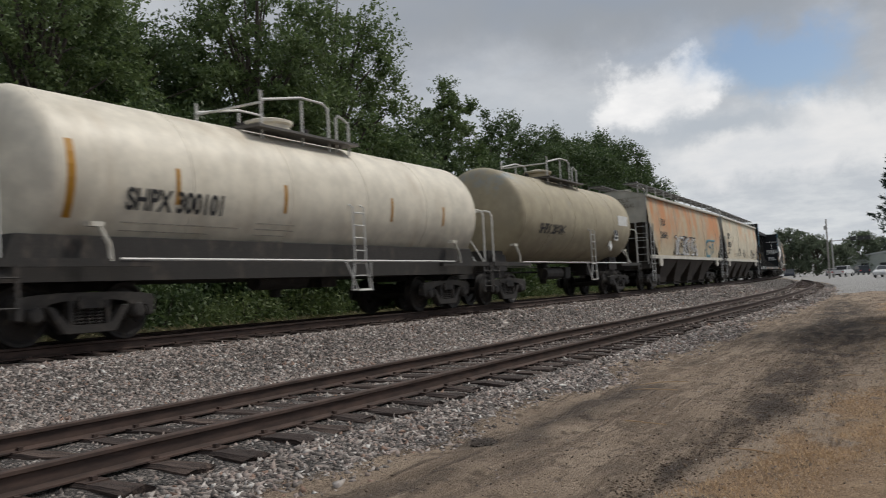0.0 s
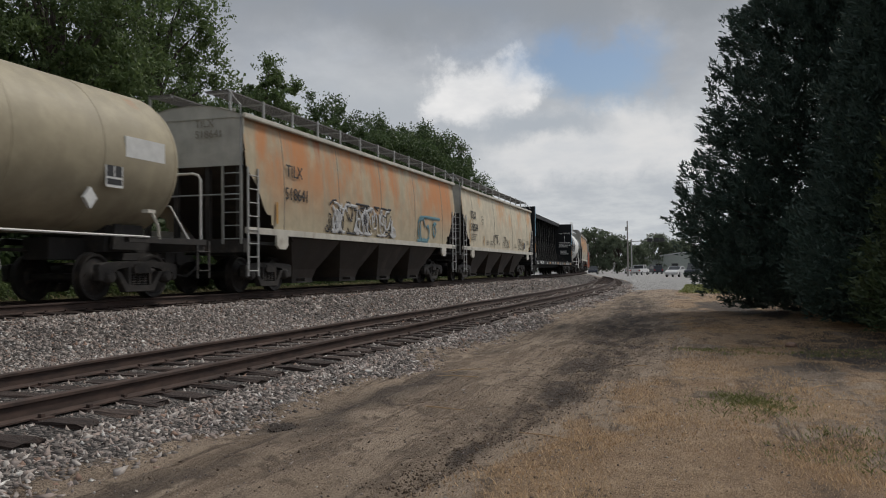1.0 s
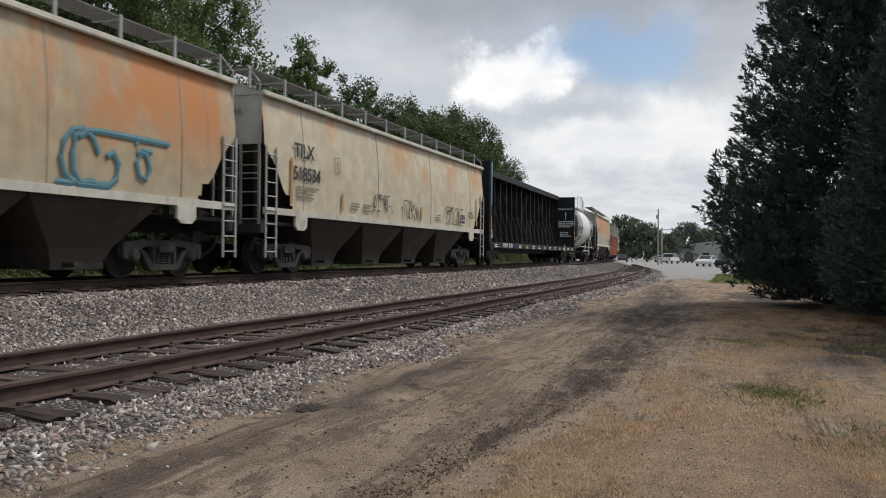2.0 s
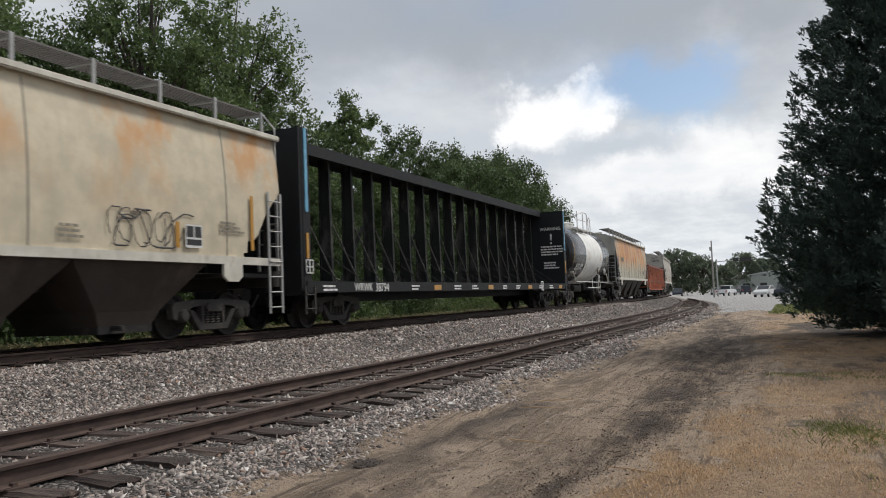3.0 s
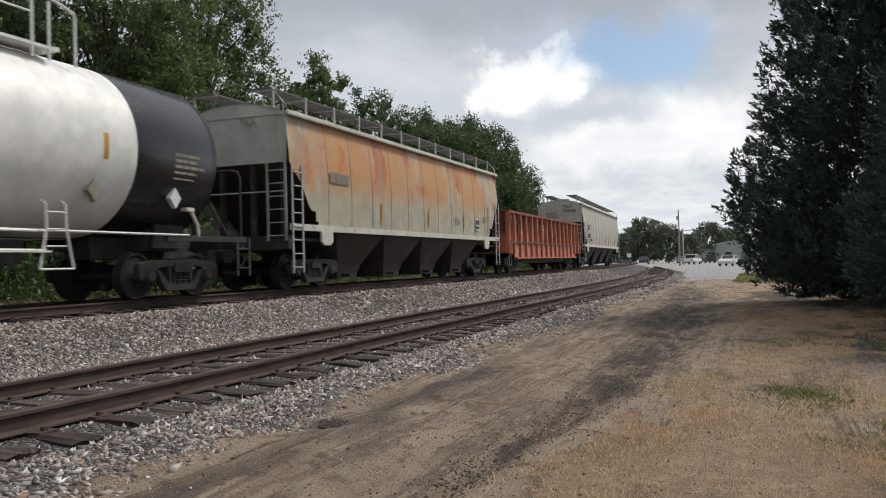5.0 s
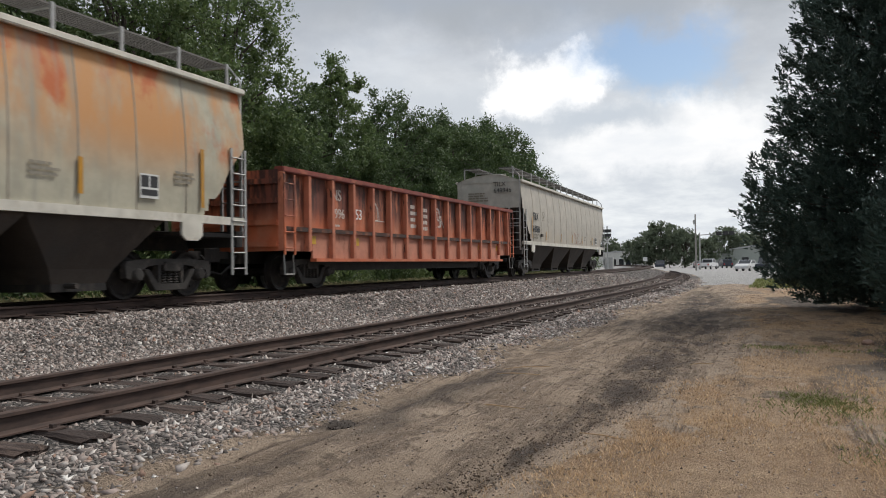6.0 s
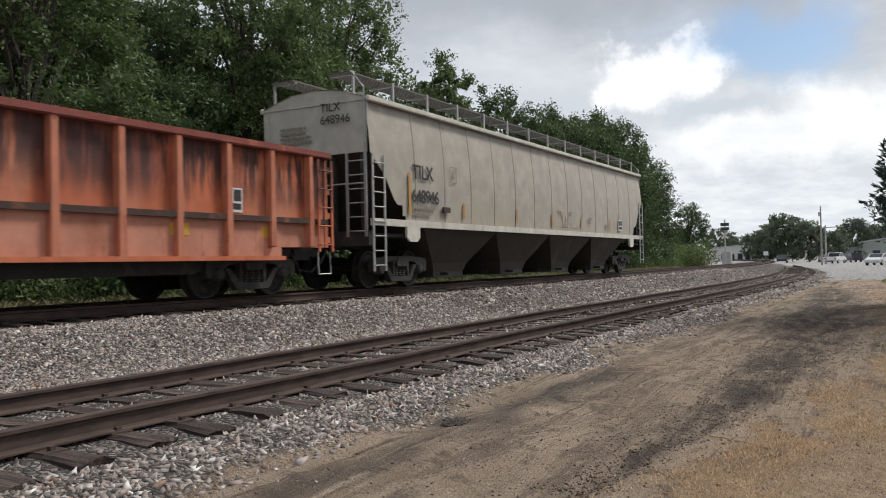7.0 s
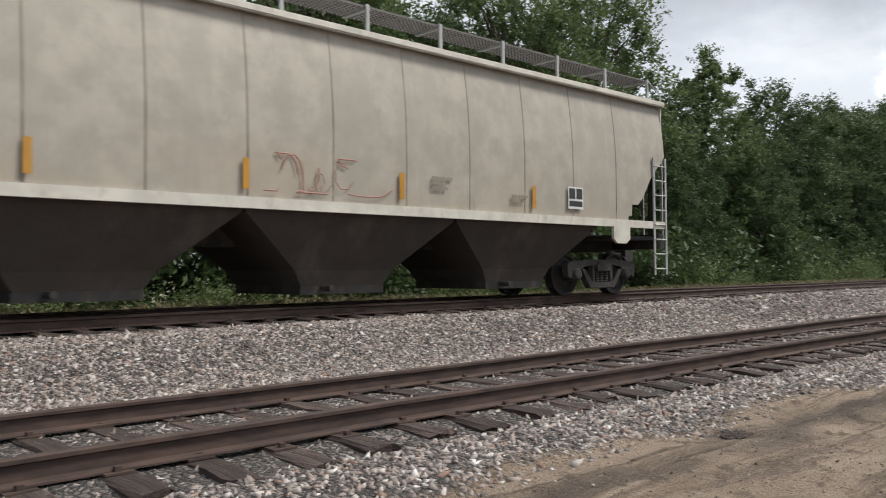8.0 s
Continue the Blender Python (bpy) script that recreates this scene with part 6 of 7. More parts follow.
def build_trees():
    rng = random.Random(8)
    feathery = put(broadleaf_tree("feathery_tree", 3, 14.8, 3.3, 2.6, 190, 290, 0.085, M["leaf_pale"], "tall pale-green tree with loose feathery branches behind the tracks", 0.6, 0.06), 28.2, 21.2)
    dense = put(broadleaf_tree("dense_tree", 5, 13.5, 4.2, 0.8, 320, 210, 0.105, M["leaf"], "dark dense deciduous tree in the belt beside the tracks"), 17.5, 22.5, 0.0, 0.79)
    round_tree = put(broadleaf_tree("round_tree", 7, 12.6, 2.2, 1.6, 200, 300, 0.085, M["leaf_pale"], "round-topped green tree behind the tracks"), 40.0, 22.2)
    spiky = put(broadleaf_tree("ragged_tree", 11, 12.7, 3.0, 0.8, 180, 290, 0.088, M["leaf"], "ragged-topped dark tree behind the tracks", 0.4, 0.1), 48.5, 22.6)
    broad = put(broadleaf_tree("broad_tree", 13, 12.8, 5.0, 0.5, 400, 200, 0.11, M["leaf"], "broad dark green tree at the end of the belt"), 61.5, 23.5)
    for ob in (feathery, dense, round_tree, spiky, broad):
        ob["group"] = "trees of the belt"
    for src, x, y, s in ((dense, 9.5, 21.8, 0.74), (dense, 22.5, 24.5, 0.84), (dense, 1.0, 22.0, 0.9), (feathery, 22.8, 20.6, 0.95), (feathery, 13.6, 20.2, 0.86), (feathery, 18.6, 25.5, 1.0),
                         (dense, 30.5, 26.5, 0.86), (spiky, 35.2, 21.5, 0.80), (spiky, 37.6, 25.0, 0.80), (spiky, 44.2, 21.6, 0.72), (spiky, 53.0, 22.6, 0.86), (broad, 70.0, 24.5, 1.06),
                         (broad, 78.5, 26.0, 1.06), (broad, 84.5, 25.6, 0.96), (spiky, 66.0, 22.0, 0.70), (spiky, 74.0, 22.8, 0.62),
                         (dense, 25.0, 30.5, 0.84), (broad, 44.0, 30.0, 0.76),
                         (dense, -8.0, 22.0, 1.0), (spiky, 57.0, 21.4, 0.66), (spiky, 41.0, 20.2, 0.55), (spiky, 32.0, 20.2, 0.60)):
        again(src, x, y, rng.uniform(0, 6.28), s)
    # brush along the foot of the belt
    light = put(bush("shrub", 21, 2.3, 1.5, 2800, 0.08, M["leaf_bush"], "bright green leafy shrub at the foot of the trees"), 31.0, 18.8)
    dark = put(bush("shrub", 22, 2.8, 1.9, 2600, 0.11, M["leaf"], "dark green shrub below the trees"), 27.0, 20.4)
    light["group"] = dark["group"] = "shrubs along the tracks"
    x = -4.0
    while x < 84:
        off = float(line_y(x, MAIN_Y, MAIN_X0, MAIN_R)) - MAIN_Y
        again(light if rng.random() < 0.75 else dark, x, 18.9 + off + rng.uniform(-0.5, 0.8), rng.uniform(0, 6.28), rng.uniform(0.35, 0.95))
        again(dark, x + 0.7, 20.6 + off + rng.uniform(-0.4, 0.8), rng.uniform(0, 6.28), rng.uniform(0.9, 1.45))
        x += rng.uniform(1.3, 2.2)
    for x, y, s in ((93.0, 24.2, 1.5), (96.5, 25.0, 1.7), (99.0, 25.6, 1.4)):
        again(light, x, y, rng.uniform(0, 6), s)
    again(spiky, 105.0, 23.6, 1.0, 0.66)
    for x, y, s in ((97.0, 21.4, 1.5), (100.5, 22.0, 1.2)):
        again(light, x, y, rng.uniform(0, 6), s)
    # far trees round the crossing
    far = put(broadleaf_tree("far_tree", 31, 10.5, 5.0, 0.8, 140, 60, 0.30, M["leaf_far"], "distant tree beyond the crossing, its green paled for haze"), 200.0, 24.0)
    pale = put(broadleaf_tree("far_tree", 33, 12.0, 6.0, 1.0, 110, 50, 0.34, M["leaf_far"], "farther tree beyond the crossing, its green paled for haze"), 320.0, 62.0)
    far["group"] = pale["group"] = "distant trees"
    for src, x, y, s in ((far, 196, 19, 0.82), (far, 205, 28.5, 0.80), (far, 215, 33, 0.62), (far, 202, 15.5, 0.62), (pale, 330, 56, 0.8), (pale, 340, 50, 0.6), (far, 226, 12.0, 0.95),
                         (far, 240, 6.5, 0.85), (pale, 420, 30, 0.9), (far, 300, -6, 1.1), (far, 310, -24, 1.2), (far, 320, -44, 1.2), (pale, 430, 8, 1.0), (pale, 440, 80, 1.0),
                         (far, 260, 62, 1.0), (far, 280, 75, 1.0), (far, 300, 90, 1.1), (far, 250, 85, 1.1), (far, 330, 110, 1.2)):
        again(src, x, y, rng.uniform(0, 6.28), s)
    # cedars beside the lane
    big = put(cedar("cedar_tree", 41, 14.6, 3.95, 520000, M["needle"], "tall dense dark cedar beside the dirt lane"), 24.0, -3.4)
    low = put(cedar("cedar_tree", 43, 10.0, 2.6, 260000, M["needle"], "dark cedar with low boughs over dry grass"), 18.8, -4.3)
    near = put(cedar("cedar_tree", 47, 7.0, 1.6, 110000, M["needle_light"], "lighter green cedar standing before the dark ones"), 15.2, -4.2)
    for ob in (big, low, near):
        ob["group"] = "cedars beside the lane"


build_trees()


# ---------------------------------------------------------------- ballast, pebbles and grass
def scatter(name, pts, size, material, label, category, flat=0.7, seed=1):
    """Loose stones: squashed eight-sided lumps, all unlike."""
    rng = np.random.default_rng(seed)
    n = len(pts)
    base = np.array([[1, 0, 0], [-1, 0, 0], [0, 1, 0], [0, -1, 0], [0, 0, 1], [0, 0, -1]], float)
    v = (base[None] * rng.uniform(0.6, 1.35, (n, 6, 1)) + rng.normal(size=(n, 6, 3)) * 0.26) * np.stack([rng.uniform(0.9, 1.6, n), rng.uniform(0.6, 1.0, n), rng.uniform(0.35, 0.75, n)], 1)[:, None, :]
    q = rng.normal(size=(n, 3, 3))
    u = q[:, 0] / np.linalg.norm(q[:, 0], axis=1, keepdims=True)
    w = np.cross(u, q[:, 1])
    w /= np.linalg.norm(w, axis=1, keepdims=True)
    rot = np.stack([u, w, np.cross(u, w)], 1)
    v = np.einsum("nij,njk->nik", v, rot) * (size * rng.uniform(0.6, 1.4, n))[:, None, None]
    v[:, :, 2] *= 0.5 + 0.5 * flat
    v += pts[:, None, :]
    f = np.array([[0, 2, 4], [2, 1, 4], [1, 3, 4], [3, 0, 4], [2, 0, 5], [1, 2, 5], [3, 1, 5], [0, 3, 5]])
    faces = (np.arange(n)[:, None, None] * 6 + f[None]).reshape(-1, 3)
    ob = new(name, raw_mesh(name, v.reshape(-1, 3), faces, material))
    return tagged(ob, label, category, kind="stuff")


def build_ballast():
    rng = np.random.default_rng(5)
    sets = []
    for x0, x1, y0, y1, per, sz in ((0.5, 9, 3.2, 10.6, 720, 0.029), (9, 17, 3.2, 10.6, 400, 0.034), (17, 34, 3.4, 10.6, 130, 0.046), (34, 60, 3.6, 12.2, 32, 0.06)):
        n = int((x1 - x0) * (y1 - y0) * per)
        x, y = rng.uniform(x0, x1, n), rng.uniform(y0, y1, n)
        ds = y - line_y(x, SIDE_Y, SIDE_X0, SIDE_R)
        edge = ds + 0.28 * value_noise(x * 0.5, y * 0.5, 11) + 0.16 * value_noise(x * 1.7, y * 1.7, 12)
        keep = rng.uniform(size=n) < smooth(edge, -2.5, -1.75)
        off_rail = np.minimum(np.abs(ds - 0.7525), np.abs(ds + 0.7525)) > 0.10
        keep &= off_rail
        z = ground_height(x, y) + np.where(np.abs(ds) < 1.32, -0.022, -0.004)
        sets.append((np.stack([x, y, z], 1)[keep], np.full(int(keep.sum()), sz)))
    scatter("ballast", np.concatenate([s[0] for s in sets]), np.concatenate([s[1] for s in sets]), M["stone"], "grey crushed stone ballast round the tracks", "ballast")
    n = 6500
    x = 2.5 + 22 * rng.uniform(size=n) ** 1.5
    y = rng.uniform(-1.5, 4.0, n)
    pts = np.stack([x, y, ground_height(x, y) + 0.001], 1)
    scatter("pebbles", pts, rng.uniform(0.003, 0.011, n), M["stone"], "small pebbles loose on the dirt lane", "pebbles", 0.7, 3)
    # clods of dried mud along the ruts
    n = 9000
    x = 3.2 + 15 * rng.uniform(size=n) ** 1.3
    centre, wide = mud_line(x)
    y = centre + rng.normal(size=n) * np.where(rng.uniform(size=n) < 0.65, wide * 0.8, 0.9)
    scatter("mud_clods", np.stack([x, y, ground_height(x, y) + 0.002], 1), rng.uniform(0.003, 0.012, n), M["clod"], "clods of dry mud along the wheel ruts", "mud", 0.6, 4)


def clod_material():
    s = Shader("dried_mud", 0.95)
    s.base(s.mix(s.island(), (0.06, 0.044, 0.033), (0.17, 0.12, 0.082)))
    s.bump(s.noise(50, 4), 0.4, 0.006)
    return s.m


M["clod"] = clod_material()
M["clod_dark"] = plain("damp_dark_soil", (0.05, 0.037, 0.029), 0.95, 0.0, 0.5, 9.0)
build_ballast()


def blades(name, x, y, tall, material, label, seed, width=0.0035, short=False):
    rng = np.random.default_rng(seed)
    n = len(x)
    a = rng.uniform(0, math.tau, n)
    h = tall * rng.uniform(0.4, 1.3, n)
    lean = rng.uniform(0.2, 1.5, n) * h
    z = ground_height(x, y) - 0.004
    side = np.stack([-np.sin(a), np.cos(a), np.zeros(n)], 1) * (width * (1 + np.hypot(x, y) / 9))[:, None]
    root = np.stack([x, y, z], 1)
    tip = root + np.stack([np.cos(a) * lean, np.sin(a) * lean, h], 1)
    mid = (root + tip) / 2 + np.stack([np.zeros(n), np.zeros(n), h * 0.22], 1)
    if short:
        v, f = np.stack([root - side, root + side, tip], 1).reshape(-1, 3), np.arange(n * 3).reshape(n, 3)
    else:
        v, f = np.stack([root - side, root + side, mid + side * 0.7, tip, mid - side * 0.7], 1).reshape(-1, 3), np.arange(n * 5).reshape(n, 5)
    return tagged(new(name, raw_mesh(name, v, f, material)), label, "grass", kind="stuff")


def build_grass():
    rng = np.random.default_rng(9)
    n = 620000
    x = 2.8 + 19 * rng.uniform(size=n) ** 1.6
    y = rng.uniform(-7, 2.1, n)
    edge = grass_edge(x)
    wob = 0.35 * value_noise(x * 0.5, y * 0.5, 11) + 0.2 * value_noise(x * 1.7, y * 1.7, 12)
    keep = rng.uniform(size=n) < smooth(edge - y + wob, -0.4, 0.35) * (0.55 + 0.45 * value_noise(x * 2.2, y * 2.2, 14)) * (0.06 + 0.94 * smooth(value_noise(x * 0.45, y * 1.1, 33) + 0.6 * value_noise(x * 1.6, y * 2.6, 34), -0.35, 0.25)) * (1 - 0.8 * worn_grass(x, y)) * (1 - 0.65 * np.exp(-((x - 13.5) / 3.5) ** 2))
    blades("dry_grass", x[keep], y[keep], 0.028, M["straw"], "short straw-coloured dry grass beside the lane", 2, 0.0026, True)
    n = 24000
    x, y = rng.uniform(3.5, 14, n), rng.uniform(-6, 0.6, n)
    keep = value_noise(x * 0.45, y * 0.9, 17) + 0.5 * value_noise(x * 3, y * 3, 18) > 0.62
    blades("green_grass", x[keep], y[keep], 0.035, M["blade"], "sparse green tufts in the dry grass", 3, 0.0018)
    n = 900
    x, y = rng.normal(8.2, 0.34, n), rng.normal(-0.40, 0.22, n)
    blades("green_grass", x, y, 0.04, M["blade"], "patch of green grass amid the dry grass", 6, 0.0018)
    n = 5200
    x, y = rng.uniform(42, 62, n), rng.uniform(-3.5, 1.2, n)
    blades("lawn", x, y, 0.10, M["blade"], "bright green grass strip at the road edge", 4, 0.006)
    n = 74000
    x = rng.uniform(-2, 70, n)
    y = line_y(x, MAIN_Y, MAIN_X0, MAIN_R) + rng.uniform(3.6, 7.4, n)
    keep = rng.uniform(size=n) < 0.45 + 0.5 * value_noise(x * 0.7, y * 0.7, 19)
    blades("trackside_weeds", x[keep], y[keep], 0.62, M["weed"], "pale weeds and grass on the far side of the main track", 5, 0.006)


M["weed"] = leaf_material("weed_blade", (0.17, 0.18, 0.08), (0.42, 0.38, 0.24), 0.8, 0.2)
build_grass()


# ---------------------------------------------------------------- far side of the crossing
M["car_white"] = plain("white_car_paint", (0.72, 0.72, 0.72), 0.25)
M["car_dark"] = plain("dark_blue_car_paint", (0.02, 0.026, 0.04), 0.25)
M["car_silver"] = plain("silver_car_paint", (0.58, 0.58, 0.57), 0.25, 0.3)
M["car_glass"] = plain("dark_car_glass", (0.02, 0.024, 0.028), 0.08)
M["tyre"] = plain("tyre_rubber", (0.02, 0.02, 0.02), 0.85)
M["lamp_red"] = plain("red_tail_lamp", (0.4, 0.02, 0.02), 0.3)
M["shed"] = plain("white_metal_cladding", (0.60, 0.60, 0.57), 0.6)
M["shed_roof"] = plain("pale_metal_roof", (0.48, 0.49, 0.50), 0.5)
M["wall_grey"] = plain("pale_green_grey_wall", (0.34, 0.37, 0.34), 0.7)
M["pole_wood"] = plain("weathered_pole_wood", (0.30, 0.28, 0.26), 0.85)
M["dark_metal"] = plain("dark_painted_metal", (0.03, 0.03, 0.032), 0.5)


def vehicle(name, label, kind, paint, x, y, turn):
    """A parked car: 'sedan', 'suv' or 'pickup'; it points along its own +x."""
    L, W = {"sedan": (4.7, 1.8), "suv": (4.8, 1.9), "pickup": (5.6, 2.0)}[kind]
    car = tagged(new(name), label, "car", "parked cars")
    low = {"sedan": [(-2.3, 0.35), (-2.35, 0.75), (-2.2, 0.95), (-1.6, 1.0), (1.1, 0.98), (2.1, 0.82), (2.33, 0.62), (2.3, 0.32)],
           "suv": [(-2.35, 0.4), (-2.38, 0.95), (-2.3, 1.08), (1.2, 1.06), (2.2, 0.92), (2.38, 0.68), (2.35, 0.38)],
           "pickup": [(-2.8, 0.5), (-2.8, 1.12), (-0.6, 1.14), (1.5, 1.12), (2.6, 1.02), (2.78, 0.78), (2.75, 0.42)]}[kind]
    cabin = {"sedan": [(-1.7, 0.98), (-0.95, 1.40), (0.25, 1.43), (1.15, 0.98)], "suv": [(-2.2, 1.06), (-1.85, 1.66), (0.2, 1.70), (1.15, 1.06)],
             "pickup": [(-0.55, 1.12), (-0.45, 1.74), (0.85, 1.76), (1.55, 1.12)]}[kind]
    bm = bmesh.new()
    slab(bm, low, -W / 2, W / 2)
    bmesh.ops.bevel(bm, geom=bm.edges[:], offset=0.06, segments=2, affect="EDGES")
    body = part("body", bm, paint, car, smooth=True)
    bm = bmesh.new()
    slab(bm, cabin, -W / 2 + 0.12, W / 2 - 0.12)
    part("window_glass", bm, M["car_glass"], car)
    bm = bmesh.new()
    (xa, za), (xb, zb) = cabin[1], cabin[2]
    slab(bm, [(xa - 0.05, za - 0.05), (xb + 0.05, zb - 0.05), (xb, zb + 0.03), (xa, za + 0.03)], -W / 2 + 0.10, W / 2 - 0.10)
    for px in (xa, xb):
        base = cabin[0] if px == xa else cabin[3]
        for sy in (-1, 1):
            tube(bm, [(base[0], sy * (W / 2 - 0.12), base[1]), (px, sy * (W / 2 - 0.12), za)], 0.05, 6)
    part("roof", bm, paint, car)
    for wx in (-L * 0.30, L * 0.30):
        for sy in (-1, 1):
            bm = bmesh.new()
            lathe(bm, [(-0.1, 0.22), (-0.1, 0.33), (0.1, 0.33), (0.1, 0.22)], 20, "y")
            wheel = part("wheel", bm, M["tyre"], car, at=pose(wx, sy * (W / 2 - 0.08), 0.33))
            bm = bmesh.new()
            lathe(bm, [(-0.115, 0.06), (-0.11, 0.21), (0.11, 0.21), (0.115, 0.06)], 14, "y")
            part("rim", bm, M["galv"], wheel)
    for sy in (-1, 1):
        bm = bmesh.new()
        box(bm, low[1][0] - 0.03, low[1][0] + 0.05, sy * (W / 2 - 0.2) - 0.12, sy * (W / 2 - 0.2) + 0.12, 0.70, 0.92)
        part("tail_lamp", bm, M["lamp_red"], car)
    if kind == "pickup":
        bm = bmesh.new()
        box(bm, -2.6, -0.7, -0.8, 0.8, 1.10, 1.16)
        part("cargo_bed", bm, M["dark_metal"], car)
    car.matrix_basis = pose(x, y, float(ground_height(x, y)), 0, 0, turn)
    return car


def build_distance():
    def at(az, d):
        return d * math.cos(radians(az)), d * math.sin(radians(az))

    vehicle("pickup_truck", "white pickup truck parked on the gravel lot", "pickup", M["car_white"], *at(4.1, 152), -12)
    vehicle("sedan_car", "white sedan parked beside the road", "sedan", M["car_white"], *at(1.75, 116), 166)
    vehicle("suv_car", "dark car parked behind the pickup", "suv", M["car_dark"], *at(3.1, 170), 20)
    vehicle("suv_car", "dark car parked beside the cedar", "suv", M["car_dark"], *at(0.5, 112), 168)
    vehicle("suv_car", "silver estate car beyond the main track", "suv", M["car_silver"], *at(12.7, 142), 8)
    vehicle("sedan_car", "white sedan half hidden by the trees", "sedan", M["car_white"], *at(15.0, 148), 175)
    vehicle("suv_car", "dark car waiting at the crossing", "suv", M["car_dark"], *at(7.15, 180), 185)
    vehicle("sedan_car", "silver sedan parked behind the utility pole", "sedan", M["car_silver"], *at(4.75, 190), 10)

    # utility pole with crossarm and wires
    px, py = at(4.85, 130)
    pole = tagged(new("utility_pole"), "tall slim grey wooden utility pole", "pole")
    bm = bmesh.new()
    tube(bm, [(0, 0, -0.3), (0, 0, 8.4)], [0.14, 0.09], 10)
    part("shaft", bm, M["pole_wood"], pole)
    bm = bmesh.new()
    tube(bm, [(0, 0.16, 6.9), (0, 0.20, 7.5)], 0.16, 10)
    part("transformer_can", bm, M["galv"], pole)
    pole.location = (px, py, 0)

    # traffic signals on an arm
    sx, sy = at(4.6, 138)
    sig = tagged(new("traffic_signal"), "dark traffic signals hanging from a long arm", "traffic signal")
    bm = bmesh.new()
    tube(bm, [(0, 0, 0), (0, 0, 5.9)], [0.12, 0.09], 10)
    part("mast", bm, M["galv"], sig)
    bm = bmesh.new()
    tube(bm, [(0, 0, 5.5), (0, -5.6, 5.75)], [0.07, 0.04], 8)
    part("arm", bm, M["galv"], sig)
    for y in (-2.9, -3.9, -4.8):
        bm = bmesh.new()
        box(bm, -0.14, 0.14, y - 0.40, y + 0.40, 5.42, 6.0)
        part("signal_head", bm, M["dark_metal"], sig)
    sig.location = (sx, sy, 0)

    # crossing signal beyond the main track
    cx, cy = at(10.55, 122)
    cr = tagged(new("crossing_signal"), "railway crossing mast with crossbuck and lamps", "crossing signal")
    bm = bmesh.new()
    tube(bm, [(0, 0, 0), (0, 0, 6.6)], 0.09, 10)
    part("mast", bm, M["galv"], cr)
    for t in (-45, 45):
        bm = bmesh.new()
        box(bm, -0.62, 0.62, -0.02, 0.02, -0.11, 0.11)
        part("crossbuck_arm", bm, M["placard"], cr, at=pose(-0.12, 0, 4.4, 0, 0, 90) @ pose(0, 0, 0, 0, t, 0))
    for z in (5.9, 5.3):
        bm = bmesh.new()
        box(bm, -0.2, 0.2, -0.55, 0.55, z - 0.22, z + 0.22)
        part("lamp_housing", bm, M["dark_metal"], cr)
    bm = bmesh.new()
    box(bm, 0.6, 1.6, -0.6, 0.6, 0, 2.1)
    part("cabinet", bm, M["galv"], cr)
    cr.location = (cx, cy, 0)
    ox, oy = at(12.05, 132)
    bm = bmesh.new()
    box(bm, -0.9, 0.9, -0.7, 0.7, 0, 2.5)
    bmesh.ops.bevel(bm, geom=bm.edges[:], offset=0.04, segments=2, affect="EDGES")
    hut = tagged(new("signal_hut", finish(bm, "signal_hut", M["shed"])), "white metal signal equipment hut", "hut")
    hut.location = (ox, oy, 0)
    bm = bmesh.new()
    tube(bm, [(0, 0, 0), (0, 0, 5.6)], 0.07, 8)
    p2 = tagged(new("signal_pole", finish(bm, "signal_pole", M["galv"])), "thin grey metal signal pole", "pole")
    p2.location = (*at(12.4, 128), 0)
    bm = bmesh.new()
    tube(bm, [(0, 0, 0), (0, 0, 2.4)], 0.05, 8)
    p3 = tagged(new("sign_post", finish(bm, "sign_post", M["galv"])), "small white road sign on a post", "sign")
    p3.location = (*at(8.1, 178), 0)
    bm = bmesh.new()
    slab(bm, [(-0.45, 1.6), (0.45, 1.6), (0.45, 2.4), (-0.45, 2.4)], -0.02, 0.02)
    part("sign_face", bm, M["placard"], p3, at=pose(-0.08, 0, 0, 0, 0, 90))

    # white shed with a low roof
    hx, hy = at(9.9, 268)
    shed = tagged(new("white_shed"), "long low white metal shed", "building")
    bm = bmesh.new()
    slab(bm, [(-7.5, -0.5), (7.5, -0.5), (7.5, 5.2), (-7.5, 4.1)], -6, 6)
    part("wall", bm, M["shed"], shed)
    bm = bmesh.new()
    slab(bm, [(-7.9, 4.12), (7.9, 5.26), (7.9, 5.5), (-7.9, 4.36)], -6.4, 6.4)
    part("roof", bm, M["shed_roof"], shed)
    for k in (-3.5, -1.2, 1.1, 3.2):
        bm = bmesh.new()
        box(bm, k - 0.7, k + 0.7, -6.08, -5.98, 0.6, 2.5)
        win = part("window", bm, M["car_glass"], shed)
        bm = bmesh.new()
        for a, b, c, d in ((-0.8, 0.8, 0.5, 0.6), (-0.8, 0.8, 2.5, 2.6), (-0.8, -0.7, 0.6, 2.5), (0.7, 0.8, 0.6, 2.5)):
            box(bm, k + a, k + b, -6.12, -5.98, c, d)
        part("window_frame", bm, M["placard"], win)
    shed.matrix_basis = pose(hx, hy, 0, 0, 0, 9.9 - 90)
    # green-grey building on the right of the lot
    gx, gy = at(1.3, 232)
    hall = tagged(new("grey_building"), "pale grey-green building with a shallow roof", "building")
    bm = bmesh.new()
    slab(bm, [(-10, -0.5), (10, -0.5), (10, 3.6), (0, 5.0), (-10, 3.6)], -9, 9)
    part("wall", bm, M["wall_grey"], hall)
    bm = bmesh.new()
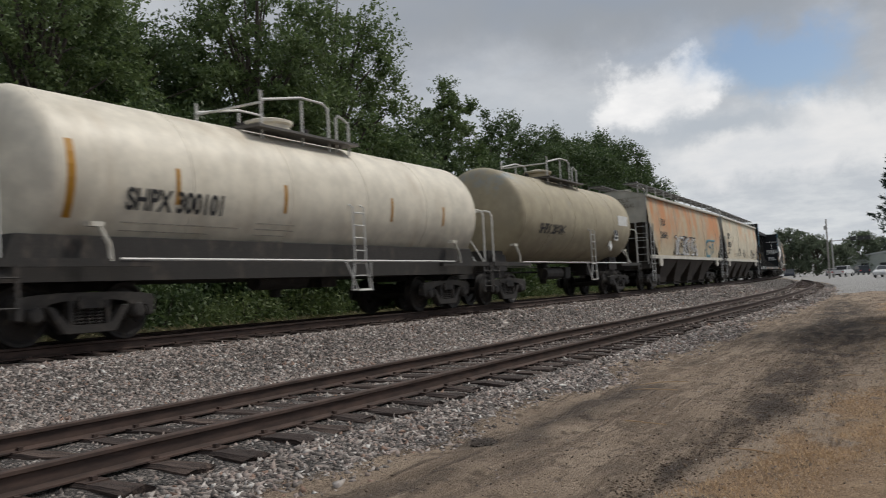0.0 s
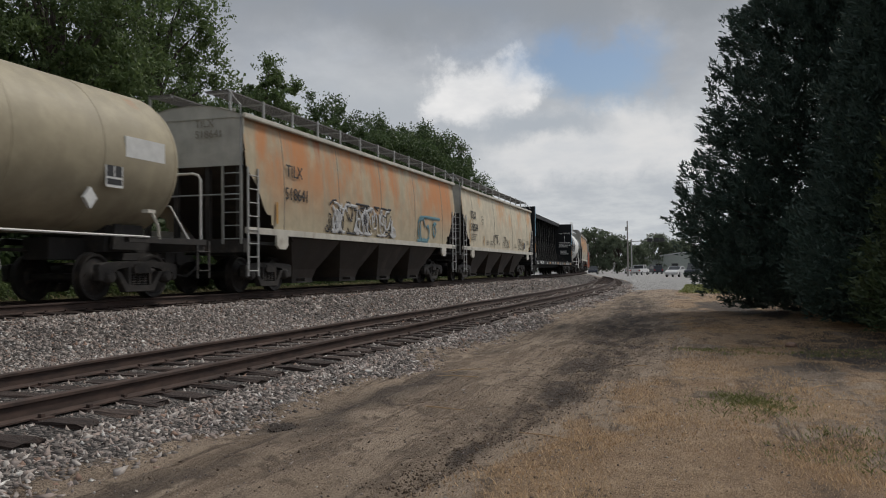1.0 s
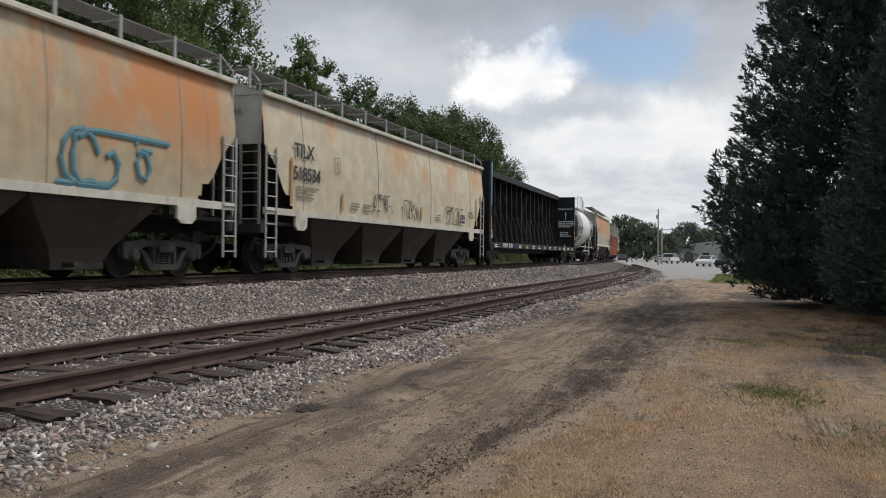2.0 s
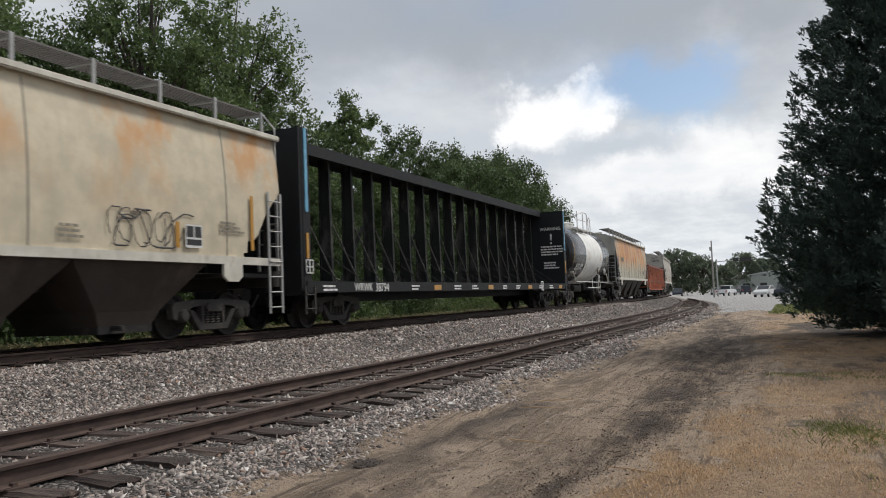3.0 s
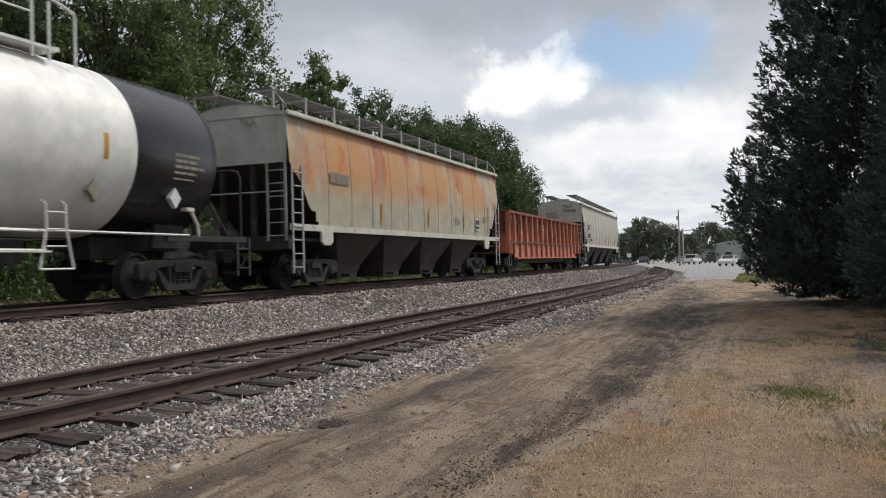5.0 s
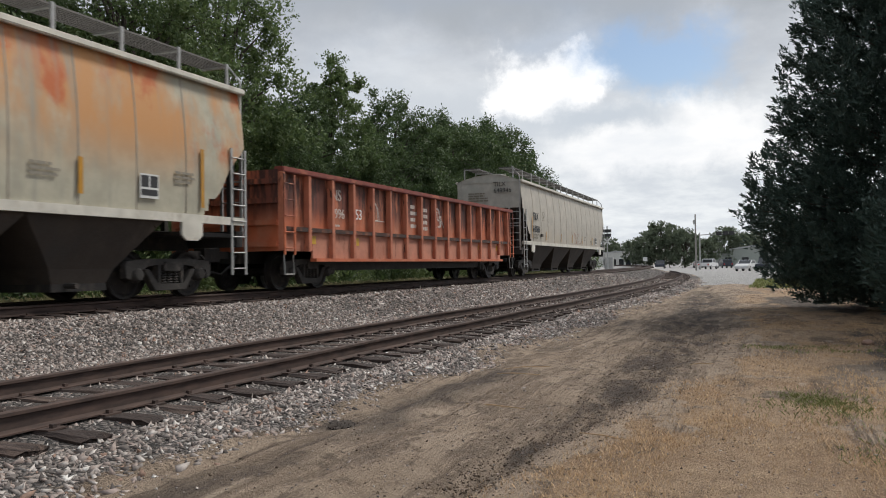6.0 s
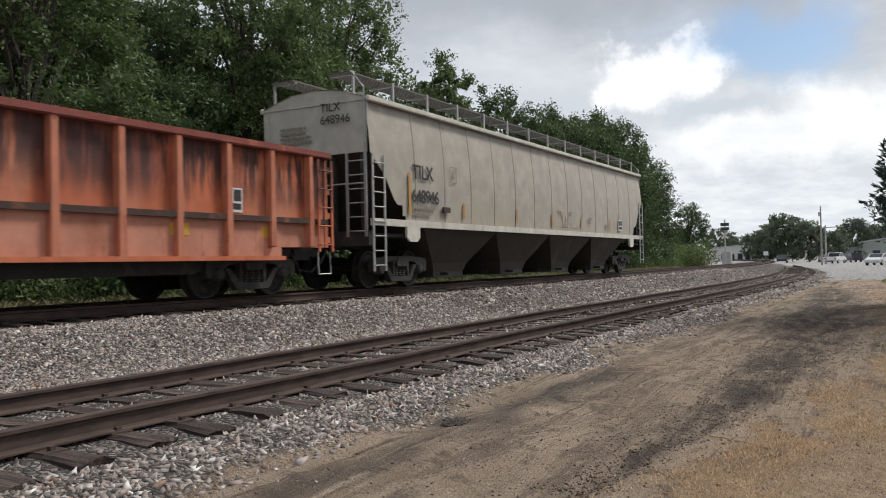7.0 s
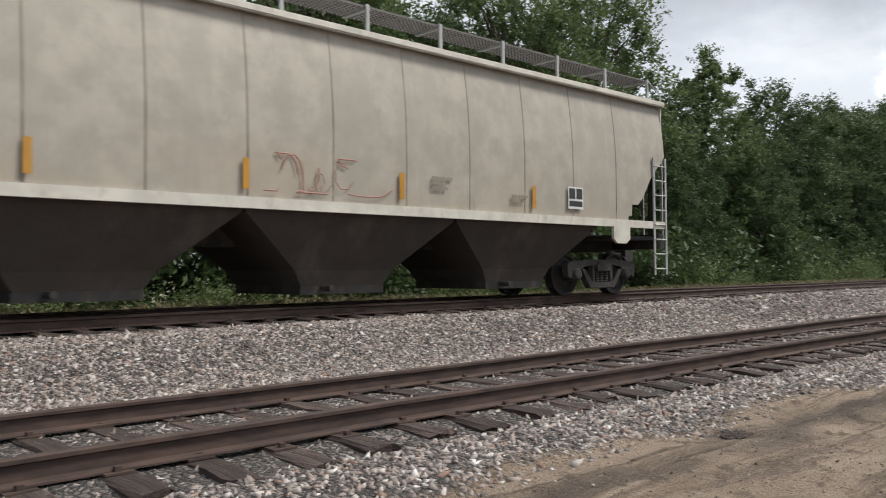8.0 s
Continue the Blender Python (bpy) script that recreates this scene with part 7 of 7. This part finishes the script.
    slab(bm, [(-10.5, 3.5), (0, 5.0), (10.5, 3.5), (10.5, 3.75), (0, 5.25), (-10.5, 3.75)], -9.3, 9.3)
    part("roof", bm, M["shed_roof"], hall)
    for k in (-6, -2, 2, 6):
        bm = bmesh.new()
        box(bm, k - 0.8, k + 0.8, -9.06, -8.98, 0.9, 2.3)
        part("window", bm, M["car_glass"], hall)
    hall.matrix_basis = pose(gx, gy, 0, 0, 0, 1.3 - 90)
    tx, ty = at(3.75, 250)
    tower = tagged(new("white_block"), "tall narrow white building far beyond the lot", "building")
    bm = bmesh.new()
    box(bm, -1.8, 1.8, -1.8, 1.8, -0.5, 7.0)
    part("wall", bm, M["shed"], tower)
    bm = bmesh.new()
    box(bm, -2.0, 2.0, -2.0, 2.0, 7.0, 7.3)
    part("roof", bm, M["shed_roof"], tower)
    tower.location = (tx, ty, 0)

    # a fallen stone and a broken branch in the lane
    bm = bmesh.new()
    bmesh.ops.create_icosphere(bm, subdivisions=2, radius=0.09)
    for v in bm.verts:
        v.co *= 1 + 0.25 * noise.noise(v.co * 14)
        v.co.z *= 0.6
    rock = tagged(new("loose_rock", finish(bm, "loose_rock", M["stone"])), "pale loose rock lying in the dirt lane", "rock")
    rock.location = (14.28, -1.31, float(ground_height(14.28, -1.31)) + 0.03)
    bm = bmesh.new()
    bmesh.ops.create_icosphere(bm, subdivisions=4, radius=0.19)
    for v in bm.verts:
        v.co *= 0.85 + 0.75 * noise.noise(v.co * 6) + 0.35 * noise.noise(v.co * 19)
        v.co.x *= 1.1
        v.co.y *= 0.5
        v.co.z = v.co.z * 0.13 + 0.02 * noise.noise(v.co * 40)
    clump = tagged(new("mud_clump", finish(bm, "mud_clump", M["clod_dark"], True)), "dark clump of damp soil on the dirt lane", "mud")
    clump.matrix_basis = pose(6.1, 3.28, 0.0, 0, 0, 20)
    rng = random.Random(3)
    for k in range(9):
        x, y = rng.uniform(4.5, 12), rng.uniform(-1.5, 3.4)
        a, n = rng.uniform(0, 3.14), rng.uniform(0.12, 0.32)
        z = float(ground_height(x, y)) + 0.008
        bm = bmesh.new()
        tube(bm, [(x - n * math.cos(a), y - n * math.sin(a), z), (x, y + 0.03, z + 0.012), (x + n * math.cos(a), y + n * math.sin(a), z)], [0.004, 0.006, 0.003], 5)
        tagged(new("dry_stick", finish(bm, "dry_stick", M["straw"])), "thin dry stick lying on the ground", "stick", "sticks on the ground")


build_distance()


motions()
